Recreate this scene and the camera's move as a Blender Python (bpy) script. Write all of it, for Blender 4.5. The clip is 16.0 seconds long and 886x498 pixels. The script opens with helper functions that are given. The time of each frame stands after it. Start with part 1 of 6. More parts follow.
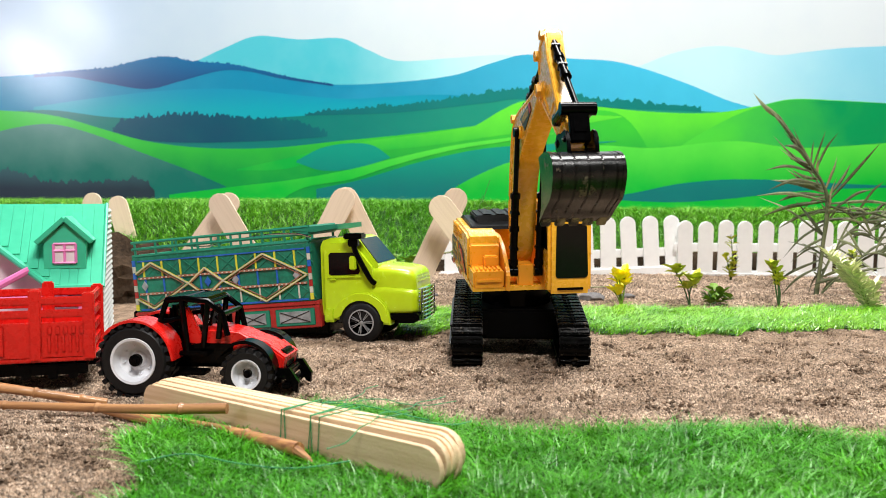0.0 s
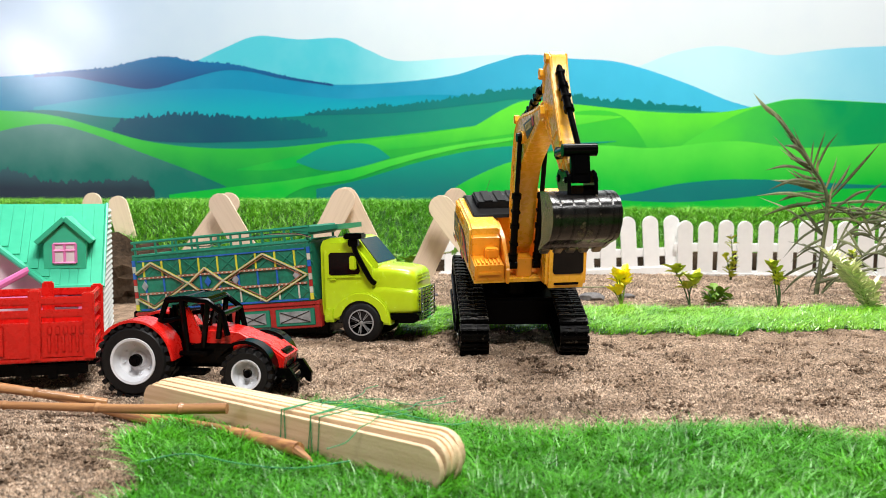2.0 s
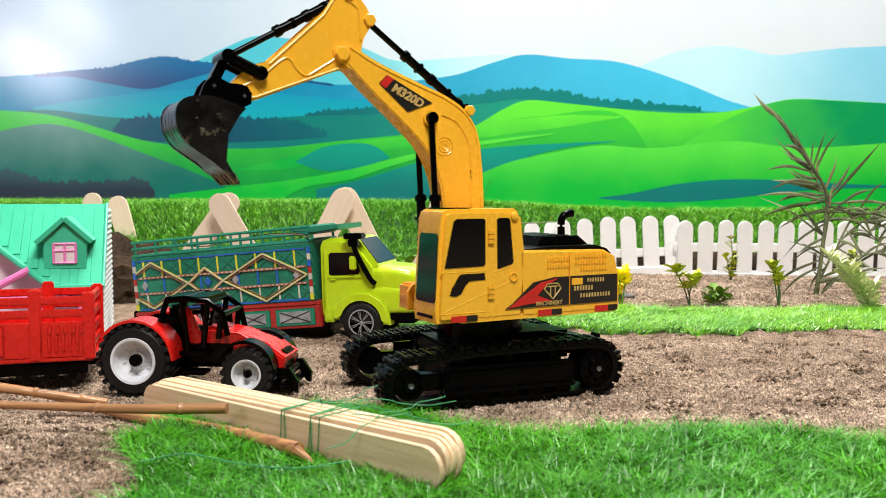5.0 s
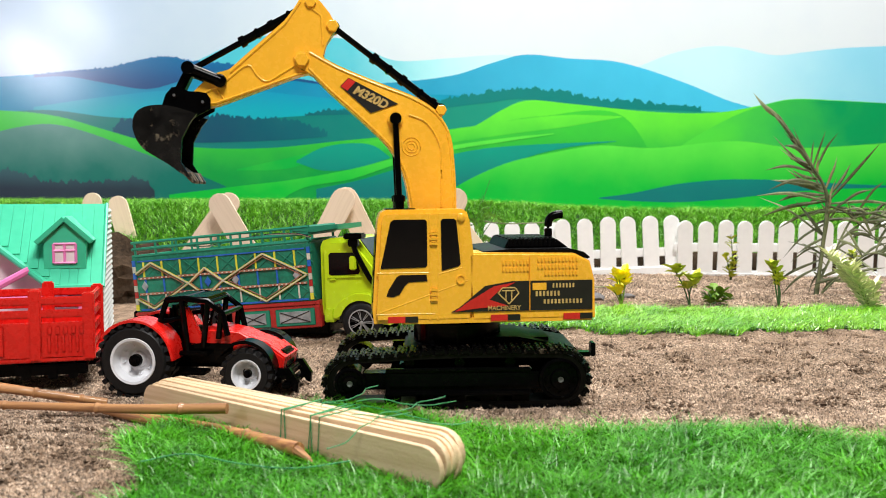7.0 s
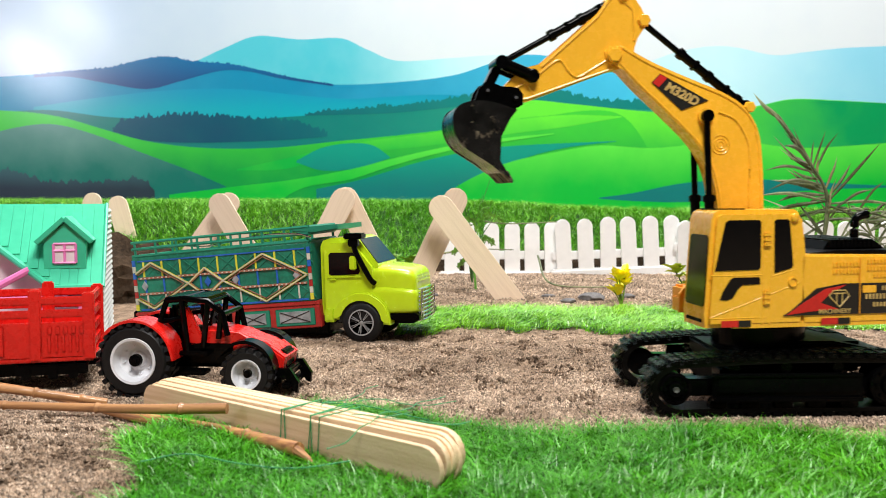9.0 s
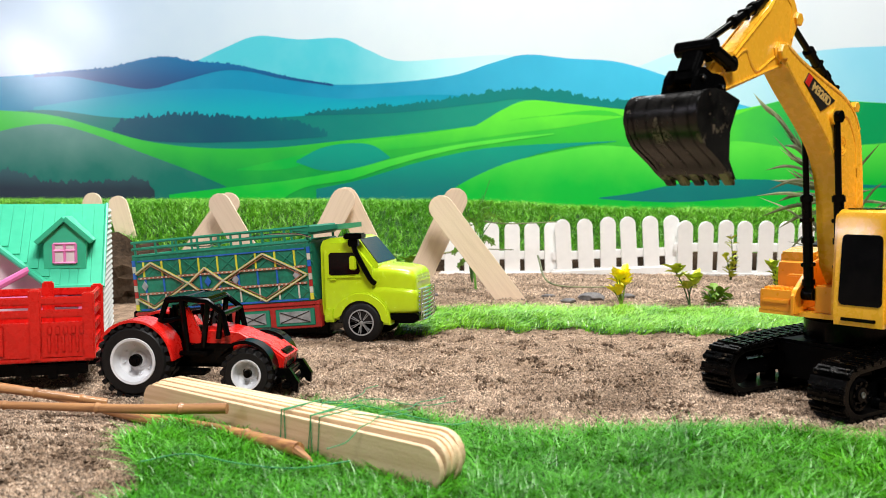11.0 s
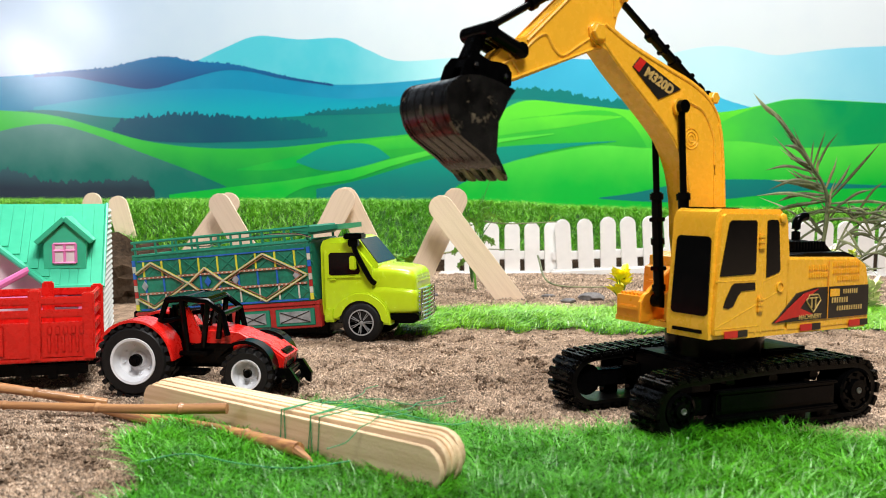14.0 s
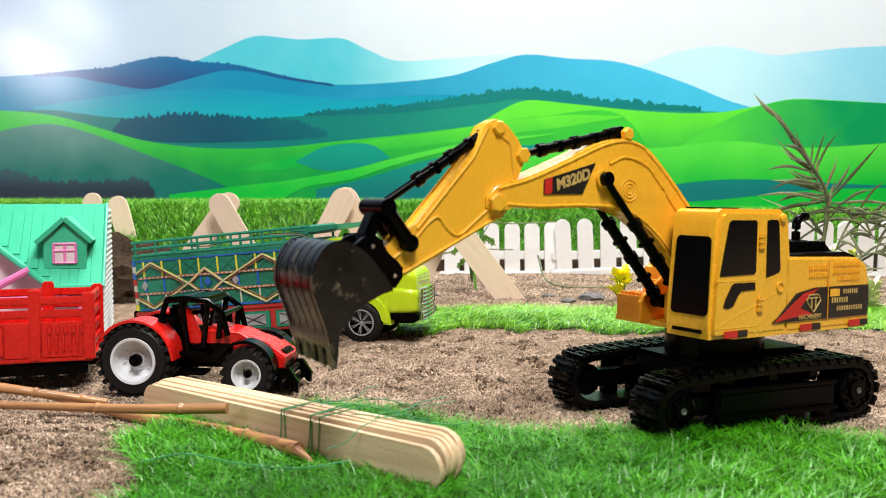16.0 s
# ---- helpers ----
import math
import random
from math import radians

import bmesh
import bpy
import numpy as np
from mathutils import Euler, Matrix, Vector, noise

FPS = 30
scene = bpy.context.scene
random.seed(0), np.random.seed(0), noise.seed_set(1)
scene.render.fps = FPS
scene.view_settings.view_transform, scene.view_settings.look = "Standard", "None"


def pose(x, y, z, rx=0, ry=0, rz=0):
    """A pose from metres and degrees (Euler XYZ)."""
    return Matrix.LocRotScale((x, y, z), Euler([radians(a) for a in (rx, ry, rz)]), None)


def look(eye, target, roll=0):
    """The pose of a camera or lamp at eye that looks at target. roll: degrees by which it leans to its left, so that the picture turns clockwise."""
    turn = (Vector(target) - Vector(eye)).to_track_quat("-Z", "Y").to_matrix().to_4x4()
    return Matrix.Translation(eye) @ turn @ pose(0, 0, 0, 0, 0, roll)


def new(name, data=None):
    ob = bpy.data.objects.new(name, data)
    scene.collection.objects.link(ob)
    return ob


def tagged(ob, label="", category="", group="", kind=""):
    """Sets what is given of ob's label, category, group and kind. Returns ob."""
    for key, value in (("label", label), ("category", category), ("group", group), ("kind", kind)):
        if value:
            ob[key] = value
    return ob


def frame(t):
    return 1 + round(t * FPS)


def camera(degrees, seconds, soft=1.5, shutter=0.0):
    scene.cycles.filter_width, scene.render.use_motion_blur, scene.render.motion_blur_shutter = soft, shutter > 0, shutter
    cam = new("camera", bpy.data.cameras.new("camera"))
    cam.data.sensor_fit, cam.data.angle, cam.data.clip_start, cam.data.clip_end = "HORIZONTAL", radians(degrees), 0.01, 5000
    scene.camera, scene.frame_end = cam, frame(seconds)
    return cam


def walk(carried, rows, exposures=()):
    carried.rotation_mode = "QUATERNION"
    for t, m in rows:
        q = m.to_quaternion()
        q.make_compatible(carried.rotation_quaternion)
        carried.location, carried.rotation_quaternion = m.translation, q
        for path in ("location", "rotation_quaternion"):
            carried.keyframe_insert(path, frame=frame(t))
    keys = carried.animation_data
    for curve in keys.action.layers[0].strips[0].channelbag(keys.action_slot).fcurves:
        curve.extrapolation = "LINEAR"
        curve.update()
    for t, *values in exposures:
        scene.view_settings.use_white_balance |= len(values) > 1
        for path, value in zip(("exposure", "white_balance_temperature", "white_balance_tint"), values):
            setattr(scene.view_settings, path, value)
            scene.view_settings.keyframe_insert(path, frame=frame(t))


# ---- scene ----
cam = camera(53.63, 16.0, soft=0.8, shutter=0.4)
EYE = pose(0, 0, 0.064, 90 - 3.63, 0, 0)
walk(cam, [(0, EYE), (16.0, EYE)])
cam.data.dof.use_dof, cam.data.dof.focus_distance, cam.data.dof.aperture_fstop = True, 0.33, 38.0

MM = 0.001                                  # all shapes below are written in millimetres
rnd = random.Random(7)
gen = np.random.default_rng(11)

# ---------------------------------------------------------------- world and lamps (an indoor table studio)
world = bpy.data.worlds.new("room_air")
scene.world = world
world.use_nodes = True
world.node_tree.nodes["Background"].inputs[0].default_value = (0.95, 0.98, 1, 1)
world.node_tree.nodes["Background"].inputs[1].default_value = 0.022


def area_lamp(name, eye, target, sx, sy, watts, colour=(1, 1, 1), roll=0):
    data = bpy.data.lights.new(name, "AREA")
    data.shape, data.size, data.size_y, data.energy, data.color = "RECTANGLE", sx, sy, watts, colour
    ob = new(name, data)
    ob.matrix_world = look(eye, target, roll)
    return ob


area_lamp("ceiling_lamp", (0.16, 0.65, 1.10), (0.06, 0.52, 0), 0.56, 0.26, 19.0, (1, 0.98, 0.95))
area_lamp("front_lamp", (0.16, -0.36, 1.00), (0.0, 0.45, 0.04), 0.36, 0.28, 13.9, (1, 0.985, 0.96))
area_lamp("side_lamp", (-0.826, 0.0, 0.325), (-0.413, 0.9, 0.195), 0.05, 0.15, 1.2, (0.92, 0.86, 1), 52)
area_lamp("side_lamp", (-0.745, 0.0, 0.425), (-0.372, 0.9, 0.245), 0.04, 0.13, 0.6, (0.95, 0.92, 1), 48)
scene.view_settings.exposure = 0.22


# ---------------------------------------------------------------- materials
def mat(name, colour, rough=0.5, metal=0.0, var=0.12, size=4.0, bump=0.0, bsize=1.0, second=None, coat=0.0, spec=0.5, island=0.0):
    """A procedural surface; size and bsize are the grain of colour and relief in millimetres."""
    m = bpy.data.materials.new(name)
    m.use_nodes = True
    nt = m.node_tree
    b = nt.nodes["Principled BSDF"]
    b.inputs["Roughness"].default_value, b.inputs["Metallic"].default_value = rough, metal
    b.inputs["Coat Weight"].default_value, b.inputs["Coat Roughness"].default_value = coat, 0.12
    b.inputs["Specular IOR Level"].default_value = spec
    tc = nt.nodes.new("ShaderNodeTexCoord")

    def grain(mm, detail=4.0):
        n = nt.nodes.new("ShaderNodeTexNoise")
        n.inputs["Scale"].default_value, n.inputs["Detail"].default_value = 1000.0 / mm, detail
        nt.links.new(tc.outputs["Object"], n.inputs["Vector"])
        return n
    n1, n2 = grain(size), grain(size * 9, 2.0)
    add = nt.nodes.new("ShaderNodeMath")
    add.operation = "ADD"
    nt.links.new(n1.outputs["Fac"], add.inputs[0])
    nt.links.new(n2.outputs["Fac"], add.inputs[1])
    ramp = nt.nodes.new("ShaderNodeMapRange")
    ramp.inputs["From Min"].default_value, ramp.inputs["From Max"].default_value = 0.7, 1.3
    nt.links.new(add.outputs[0], ramp.inputs["Value"])
    mix = nt.nodes.new("ShaderNodeMix")
    mix.data_type = "RGBA"
    c2 = second or tuple(c * (1 - var * 1.6) for c in colour)
    c1 = colour if second else tuple(min(1, c * (1 + var * 0.6)) for c in colour)
    mix.inputs["A"].default_value, mix.inputs["B"].default_value = (*c2, 1), (*c1, 1)
    nt.links.new(ramp.outputs[0], mix.inputs["Factor"])
    out = mix.outputs["Result"]
    if island:
        geo = nt.nodes.new("ShaderNodeNewGeometry")
        mr = nt.nodes.new("ShaderNodeMapRange")
        mr.inputs["To Min"].default_value, mr.inputs["To Max"].default_value = 1 - island, 1 + island
        nt.links.new(geo.outputs["Random Per Island"], mr.inputs["Value"])
        hsv = nt.nodes.new("ShaderNodeHueSaturation")
        nt.links.new(mr.outputs[0], hsv.inputs["Value"])
        nt.links.new(out, hsv.inputs["Color"])
        out = hsv.outputs["Color"]
    nt.links.new(out, b.inputs["Base Color"])
    rr = nt.nodes.new("ShaderNodeMapRange")
    rr.inputs["To Min"].default_value, rr.inputs["To Max"].default_value = max(0.02, rough - 0.08), min(1, rough + 0.08)
    nt.links.new(n1.outputs["Fac"], rr.inputs["Value"])
    nt.links.new(rr.outputs[0], b.inputs["Roughness"])
    if bump:
        nb = grain(bsize, 3.0)
        bp = nt.nodes.new("ShaderNodeBump")
        bp.inputs["Strength"].default_value, bp.inputs["Distance"].default_value = bump, 0.0008
        nt.links.new(nb.outputs["Fac"], bp.inputs["Height"])
        nt.links.new(bp.outputs[0], b.inputs["Normal"])
    return m


def fade_mat(name, low, high, z0, z1, axis=2, rough=0.5, grain=0.06):
    """A printed colour that runs from one tone to another along an axis (mm)."""
    if low[0] < 0.25 and max(low[1], low[2]) > low[0] * 1.3:
        low, high = (low[0] * 0.72, *low[1:3]), (high[0] * 0.78, *high[1:3])
    m = mat(name, low, rough, var=0.05, size=14, spec=0.3, coat=0.8)
    m.node_tree.nodes["Principled BSDF"].inputs["Coat Roughness"].default_value = 0.19
    nt = m.node_tree
    b = nt.nodes["Principled BSDF"]
    tc = nt.nodes["Texture Coordinate"]
    sep = nt.nodes.new("ShaderNodeSeparateXYZ")
    nt.links.new(tc.outputs["Object"], sep.inputs[0])
    mr = nt.nodes.new("ShaderNodeMapRange")
    mr.interpolation_type = "SMOOTHSTEP"
    mr.inputs["From Min"].default_value, mr.inputs["From Max"].default_value = z0 * MM, z1 * MM
    nt.links.new(sep.outputs[axis], mr.inputs["Value"])
    noise_n = nt.nodes.new("ShaderNodeTexNoise")
    noise_n.inputs["Scale"].default_value, noise_n.inputs["Detail"].default_value = 28, 6
    nt.links.new(tc.outputs["Object"], noise_n.inputs["Vector"])
    ma = nt.nodes.new("ShaderNodeMath")
    ma.operation = "MULTIPLY_ADD"
    ma.inputs[1].default_value, ma.inputs[2].default_value = grain * 6, -grain * 3
    nt.links.new(noise_n.outputs["Fac"], ma.inputs[0])
    ad = nt.nodes.new("ShaderNodeMath")
    ad.operation, ad.use_clamp = "ADD", True
    nt.links.new(mr.outputs[0], ad.inputs[0])
    nt.links.new(ma.outputs[0], ad.inputs[1])
    mix = nt.nodes.new("ShaderNodeMix")
    mix.data_type = "RGBA"
    mix.inputs["A"].default_value, mix.inputs["B"].default_value = (*low, 1), (*high, 1)
    nt.links.new(ad.outputs[0], mix.inputs["Factor"])
    nt.links.new(mix.outputs["Result"], b.inputs["Base Color"])
    return m


YELLOW = mat("yellow_plastic", (0.94, 0.475, 0.03), 0.27, var=0.03, size=2, bump=0.02, bsize=0.5, coat=0.25)
ORANGE = mat("orange_plastic", (0.90, 0.36, 0.02), 0.30, var=0.04, size=2, bump=0.02, bsize=0.5)
BLACK = mat("black_plastic", (0.0016, 0.0016, 0.0018), 0.17, var=0.3, size=2, spec=0.07)
MATTBLACK = mat("matt_black_plastic", (0.002, 0.002, 0.0022), 0.40, var=0.3, size=2, spec=0.06)
TRACK = mat("black_rubber_dusty", (0.003, 0.0028, 0.0026), 0.26, var=0.4, size=1.5, second=(0.001, 0.001, 0.001), bump=0.25, bsize=0.4, spec=0.10)
DUST = mat("black_plastic_dusty", (0.003, 0.0028, 0.0026), 0.34, var=0.5, size=3, bump=0.1, bsize=0.5, spec=0.12)
GLASSBLACK = mat("tinted_window", (0.003, 0.003, 0.0035), 0.14, var=0.1, spec=0.25)
RED = mat("red_plastic", (0.66, 0.012, 0.008), 0.28, var=0.08, size=2, bump=0.03)
REDSTICK = mat("red_sticker", (0.62, 0.02, 0.015), 0.4, var=0.1, size=1)
BLACKSTICK = mat("black_sticker", (0.012, 0.011, 0.01), 0.38, var=0.2, size=1)
GOLD = mat("gold_print", (0.62, 0.42, 0.14), 0.4, var=0.2, size=0.5)
LIME = mat("lime_paint", (0.50, 0.68, 0.012), 0.25, var=0.05, size=3, coat=0.3)
CHROME = mat("chrome_plastic", (0.75, 0.76, 0.78), 0.18, metal=1.0, var=0.1)
GREY = mat("grey_rim", (0.42, 0.43, 0.44), 0.3, metal=0.4, var=0.1)
STEEL = mat("dull_steel", (0.16, 0.17, 0.16), 0.4, metal=0.6, var=0.3)
SILVER = mat("silver_print", (0.42, 0.45, 0.46), 0.35, metal=0.3, var=0.3, size=3)
WHITE = mat("white_plastic", (0.80, 0.80, 0.79), 0.4, var=0.05, size=3)
WHITERIM = mat("white_rim", (0.72, 0.73, 0.76), 0.35, var=0.05, size=2)
TYRE = mat("black_tyre", (0.006, 0.006, 0.0065), 0.5, var=0.3, size=1, bump=0.1, spec=0.3)
MINT = mat("mint_plastic", (0.045, 0.49, 0.285), 0.38, var=0.06, size=3, bump=0.05, bsize=0.6)
PINK = mat("pink_plastic", (0.85, 0.22, 0.52), 0.35, var=0.06, size=3)
PALEPINK = mat("pale_wall", (0.78, 0.66, 0.68), 0.4, var=0.06, size=3)
BOXGREEN = mat("dark_green_print", (0.012, 0.20, 0.12), 0.4, var=0.3, size=2)
GREENPL = mat("green_plastic", (0.016, 0.22, 0.13), 0.38, var=0.1, size=2)
BLUEP = mat("blue_print", (0.02, 0.13, 0.52), 0.4, var=0.2, size=1)
YELP = mat("yellow_print", (0.70, 0.66, 0.05), 0.4, var=0.15, size=1)
MAROON = mat("maroon_print", (0.20, 0.03, 0.02), 0.4, var=0.3, size=0.8, second=(0.5, 0.25, 0.15))
PALEP = mat("pale_print", (0.62, 0.60, 0.50), 0.4, var=0.2, size=1)
DARKRED = mat("dark_red_print", (0.42, 0.025, 0.02), 0.4, var=0.2, size=2)

def stained(m, colour, mm, start):
    """Dried dirt in patches over a surface."""
    nt = m.node_tree
    b = nt.nodes["Principled BSDF"]
    tc = nt.nodes["Texture Coordinate"]
    n = nt.nodes.new("ShaderNodeTexNoise")
    n.inputs["Scale"].default_value, n.inputs["Detail"].default_value, n.inputs["Roughness"].default_value = 1000 / mm, 9, 0.72
    oi = nt.nodes.new("ShaderNodeObjectInfo")
    shift = nt.nodes.new("ShaderNodeVectorMath")
    shift.operation = "MULTIPLY_ADD"
    shift.inputs[1].default_value = (3.1, 1.7, 2.3)
    nt.links.new(oi.outputs["Random"], shift.inputs[0])
    nt.links.new(tc.outputs["Object"], shift.inputs[2])
    nt.links.new(shift.outputs[0], n.inputs["Vector"])
    mr = nt.nodes.new("ShaderNodeMapRange")
    mr.inputs["From Min"].default_value, mr.inputs["From Max"].default_value = start, start + 0.12
    nt.links.new(n.outputs["Fac"], mr.inputs["Value"])
    mix = nt.nodes.new("ShaderNodeMix")
    mix.data_type = "RGBA"
    mix.inputs["B"].default_value = (*colour, 1)
    nt.links.new(mr.outputs[0], mix.inputs["Factor"])
    nt.links.new(b.inputs["Base Color"].links[0].from_socket, mix.inputs["A"])
    nt.links.new(mix.outputs["Result"], b.inputs["Base Color"])
    ro = nt.nodes.new("ShaderNodeMix")
    ro.inputs["B"].default_value = 0.9
    nt.links.new(mr.outputs[0], ro.inputs["Factor"])
    nt.links.new(b.inputs["Roughness"].links[0].from_socket, ro.inputs["A"])
    nt.links.new(ro.outputs["Result"], b.inputs["Roughness"])


stained(DUST, (0.20, 0.15, 0.10), 9, 0.68)
stained(TRACK, (0.20, 0.155, 0.105), 5, 0.60)
BUCKETM = mat("black_bucket_plastic", (0.011, 0.0105, 0.010), 0.22, var=0.5, size=3, bump=0.06, bsize=0.5, spec=0.36)
TOOTHM = mat("sandy_bucket_teeth", (0.012, 0.0115, 0.011), 0.5, var=0.5, size=3, bump=0.2, bsize=0.5, spec=0.3)
stained(TOOTHM, (0.26, 0.20, 0.14), 6, 0.44)
stained(BUCKETM, (0.24, 0.19, 0.13), 10, 0.585)
stained(TRACK, (0.22, 0.17, 0.12), 1.3, 0.70)


def wood_mat(name, light, dark, along):
    m = mat(name, light, 0.62, var=0.06, size=2, bump=0.12, bsize=0.7)
    nt = m.node_tree
    b = nt.nodes["Principled BSDF"]
    tc = nt.nodes["Texture Coordinate"]
    mp = nt.nodes.new("ShaderNodeMapping")
    s = [900, 900, 900]
    s[along] = 40
    mp.inputs["Scale"].default_value = s
    nt.links.new(tc.outputs["Object"], mp.inputs["Vector"])
    n = nt.nodes.new("ShaderNodeTexNoise")
    n.inputs["Scale"].default_value, n.inputs["Detail"].default_value = 1.0, 4
    nt.links.new(mp.outputs[0], n.inputs["Vector"])
    oi = nt.nodes.new("ShaderNodeObjectInfo")
    hs = nt.nodes.new("ShaderNodeHueSaturation")
    mr = nt.nodes.new("ShaderNodeMapRange")
    mr.inputs["To Min"].default_value, mr.inputs["To Max"].default_value = 0.86, 1.1
    nt.links.new(oi.outputs["Random"], mr.inputs["Value"])
    nt.links.new(mr.outputs[0], hs.inputs["Value"])
    mix = nt.nodes.new("ShaderNodeMix")
    mix.data_type = "RGBA"
    mix.inputs["A"].default_value, mix.inputs["B"].default_value = (*dark, 1), (*light, 1)
    st = nt.nodes.new("ShaderNodeMapRange")
    st.inputs["From Min"].default_value, st.inputs["From Max"].default_value = 0.32, 0.6
    nt.links.new(n.outputs["Fac"], st.inputs["Value"])
    nt.links.new(st.outputs[0], mix.inputs["Factor"])
    nt.links.new(mix.outputs["Result"], hs.inputs["Color"])
    nt.links.new(hs.outputs[0], b.inputs["Base Color"])
    return m


STICKWOOD = wood_mat("birch_wood", (0.78, 0.58, 0.37), (0.64, 0.45, 0.26), 0)
POSTWOOD = wood_mat("pale_birch_wood", (0.84, 0.66, 0.50), (0.77, 0.59, 0.44), 0)
TWIGWOOD = wood_mat("bamboo_twig", (0.46, 0.22, 0.08), (0.22, 0.09, 0.035), 0)
TWIGWOOD.node_tree.nodes["Principled BSDF"].inputs["Coat Weight"].default_value = 0.4
SAND = mat("sand", (0.42, 0.295, 0.20), 0.95, size=0.6, second=(0.10, 0.064, 0.042), bump=1.0, bsize=0.7, spec=0.2)
GRAIN = mat("sand_grain", (0.55, 0.425, 0.32), 0.75, size=2.2, second=(0.15, 0.098, 0.063), island=0.75, spec=0.25)
CLOD = mat("clod_sand", (0.29, 0.205, 0.14), 0.9, size=0.5, second=(0.08, 0.05, 0.032), island=0.55, bump=0.8, bsize=0.5, spec=0.2)
# dark soil of the mound; also the colour of the shade behind the fence
SOIL_SHADE = mat("dark_soil_and_fence_shade", (0.075, 0.048, 0.030), 0.95, size=2, second=(0.022, 0.015, 0.010), bump=0.8, bsize=1.5, spec=0.1)
GRASS = mat("turf_blade", (0.085, 0.37, 0.007), 0.34, size=9, second=(0.026, 0.18, 0.004), island=0.45, spec=0.3)
FARGRASS = mat("far_turf_blade", (0.20, 0.49, 0.035), 0.40, size=26, second=(0.10, 0.34, 0.02), island=0.25, spec=0.4)
MAT = mat("turf_backing", (0.02, 0.08, 0.012), 0.9, size=2, var=0.3)
DRY = mat("dry_straw", (0.20, 0.21, 0.10), 0.6, size=4, second=(0.055, 0.075, 0.03), island=0.45)
STRAW = mat("pale_straw", (0.50, 0.40, 0.22), 0.6, size=3, second=(0.28, 0.24, 0.12), island=0.3)
LEAFG = mat("leaf_green", (0.22, 0.40, 0.02), 0.5, size=2, second=(0.10, 0.22, 0.02), island=0.3)
LEAFY = mat("leaf_yellow_green", (0.66, 0.70, 0.03), 0.5, size=2, second=(0.36, 0.46, 0.03), island=0.3)
PETAL = mat("petal_yellow", (0.99, 0.90, 0.01), 0.5, size=2, second=(0.96, 0.80, 0.01), island=0.1)
VERGE = mat("verge_blade", (0.27, 0.56, 0.03), 0.25, size=9, second=(0.10, 0.37, 0.012), island=0.45, spec=0.6)
FERN = mat("pale_fern", (0.94, 0.94, 0.66), 0.5, size=2, second=(0.80, 0.83, 0.46), island=0.2)
FROND = mat("green_frond", (0.24, 0.56, 0.08), 0.45, size=2, second=(0.10, 0.34, 0.04), island=0.3)
DARKLEAF = mat("dark_leaf", (0.05, 0.13, 0.03), 0.55, size=2, island=0.4)
THREAD = mat("green_thread", (0.03, 0.26, 0.09), 0.5, size=1)
FENCEW = mat("white_fence_plastic", (0.92, 0.92, 0.91), 0.45, size=6, var=0.05)
stained(FENCEW, (0.52, 0.47, 0.42), 16, 0.66)
STONE = mat("grey_stone", (0.16, 0.15, 0.15), 0.8, size=2, var=0.4, bump=0.5)
BOUNCEWALL = mat("bounce_wall_paint", (0.72, 0.71, 0.69), 0.8, size=60, var=0.05)


# ---------------------------------------------------------------- mesh helpers (millimetres)
def mesh_of(name, bm, material, smooth=False):
    bmesh.ops.recalc_face_normals(bm, faces=bm.faces)
    bmesh.ops.scale(bm, vec=(MM, MM, MM), verts=bm.verts)
    me = bpy.data.meshes.new(name)
    bm.to_mesh(me)
    bm.free()
    me.materials.append(material)
    if smooth:
        me.shade_smooth()
        me.set_sharp_from_angle(angle=radians(38))
    return me


def part(name, bm, material, parent, label="", smooth=True):
    """One mesh object under a thing or a part, in the parent's space."""
    ob = new(name, mesh_of(name, bm, material, smooth))
    ob.parent = parent
    if label:
        tagged(ob, label)
    return ob


def thing(name, m, label, category, group="", kind=""):
    ob = new(name)
    ob.empty_display_size = 0.005
    ob.matrix_basis = m
    return tagged(ob, label, category, group, kind)


def solo(name, bm, material, label, category, m=None, group="", kind="", smooth=True):
    ob = new(name, mesh_of(name, bm, material, smooth))
    if m is not None:
        ob.matrix_basis = m
    return tagged(ob, label, category, group, kind)


def mp(x, y, z, rx=0, ry=0, rz=0):
    return pose(x * MM, y * MM, z * MM, rx, ry, rz)


def bevelled(bm, geom_faces, w, seg=2):
    if w > 0:
        edges = list({e for f in geom_faces for e in f.edges})
        bmesh.ops.bevel(bm, geom=edges, offset=w, segments=seg, affect="EDGES", clamp_overlap=True)


def box(bm, x0, x1, y0, y1, z0, z1, bev=0.0, m=None):
    r = bmesh.ops.create_cube(bm, size=1.0)
    vs = r["verts"]
    for v in vs:
        v.co = Vector((x0 + (v.co.x + .5) * (x1 - x0), y0 + (v.co.y + .5) * (y1 - y0), z0 + (v.co.z + .5) * (z1 - z0)))
        if m is not None:
            v.co = m @ v.co
    bevelled(bm, list({f for v in vs for f in v.link_faces}), bev)
    return bm


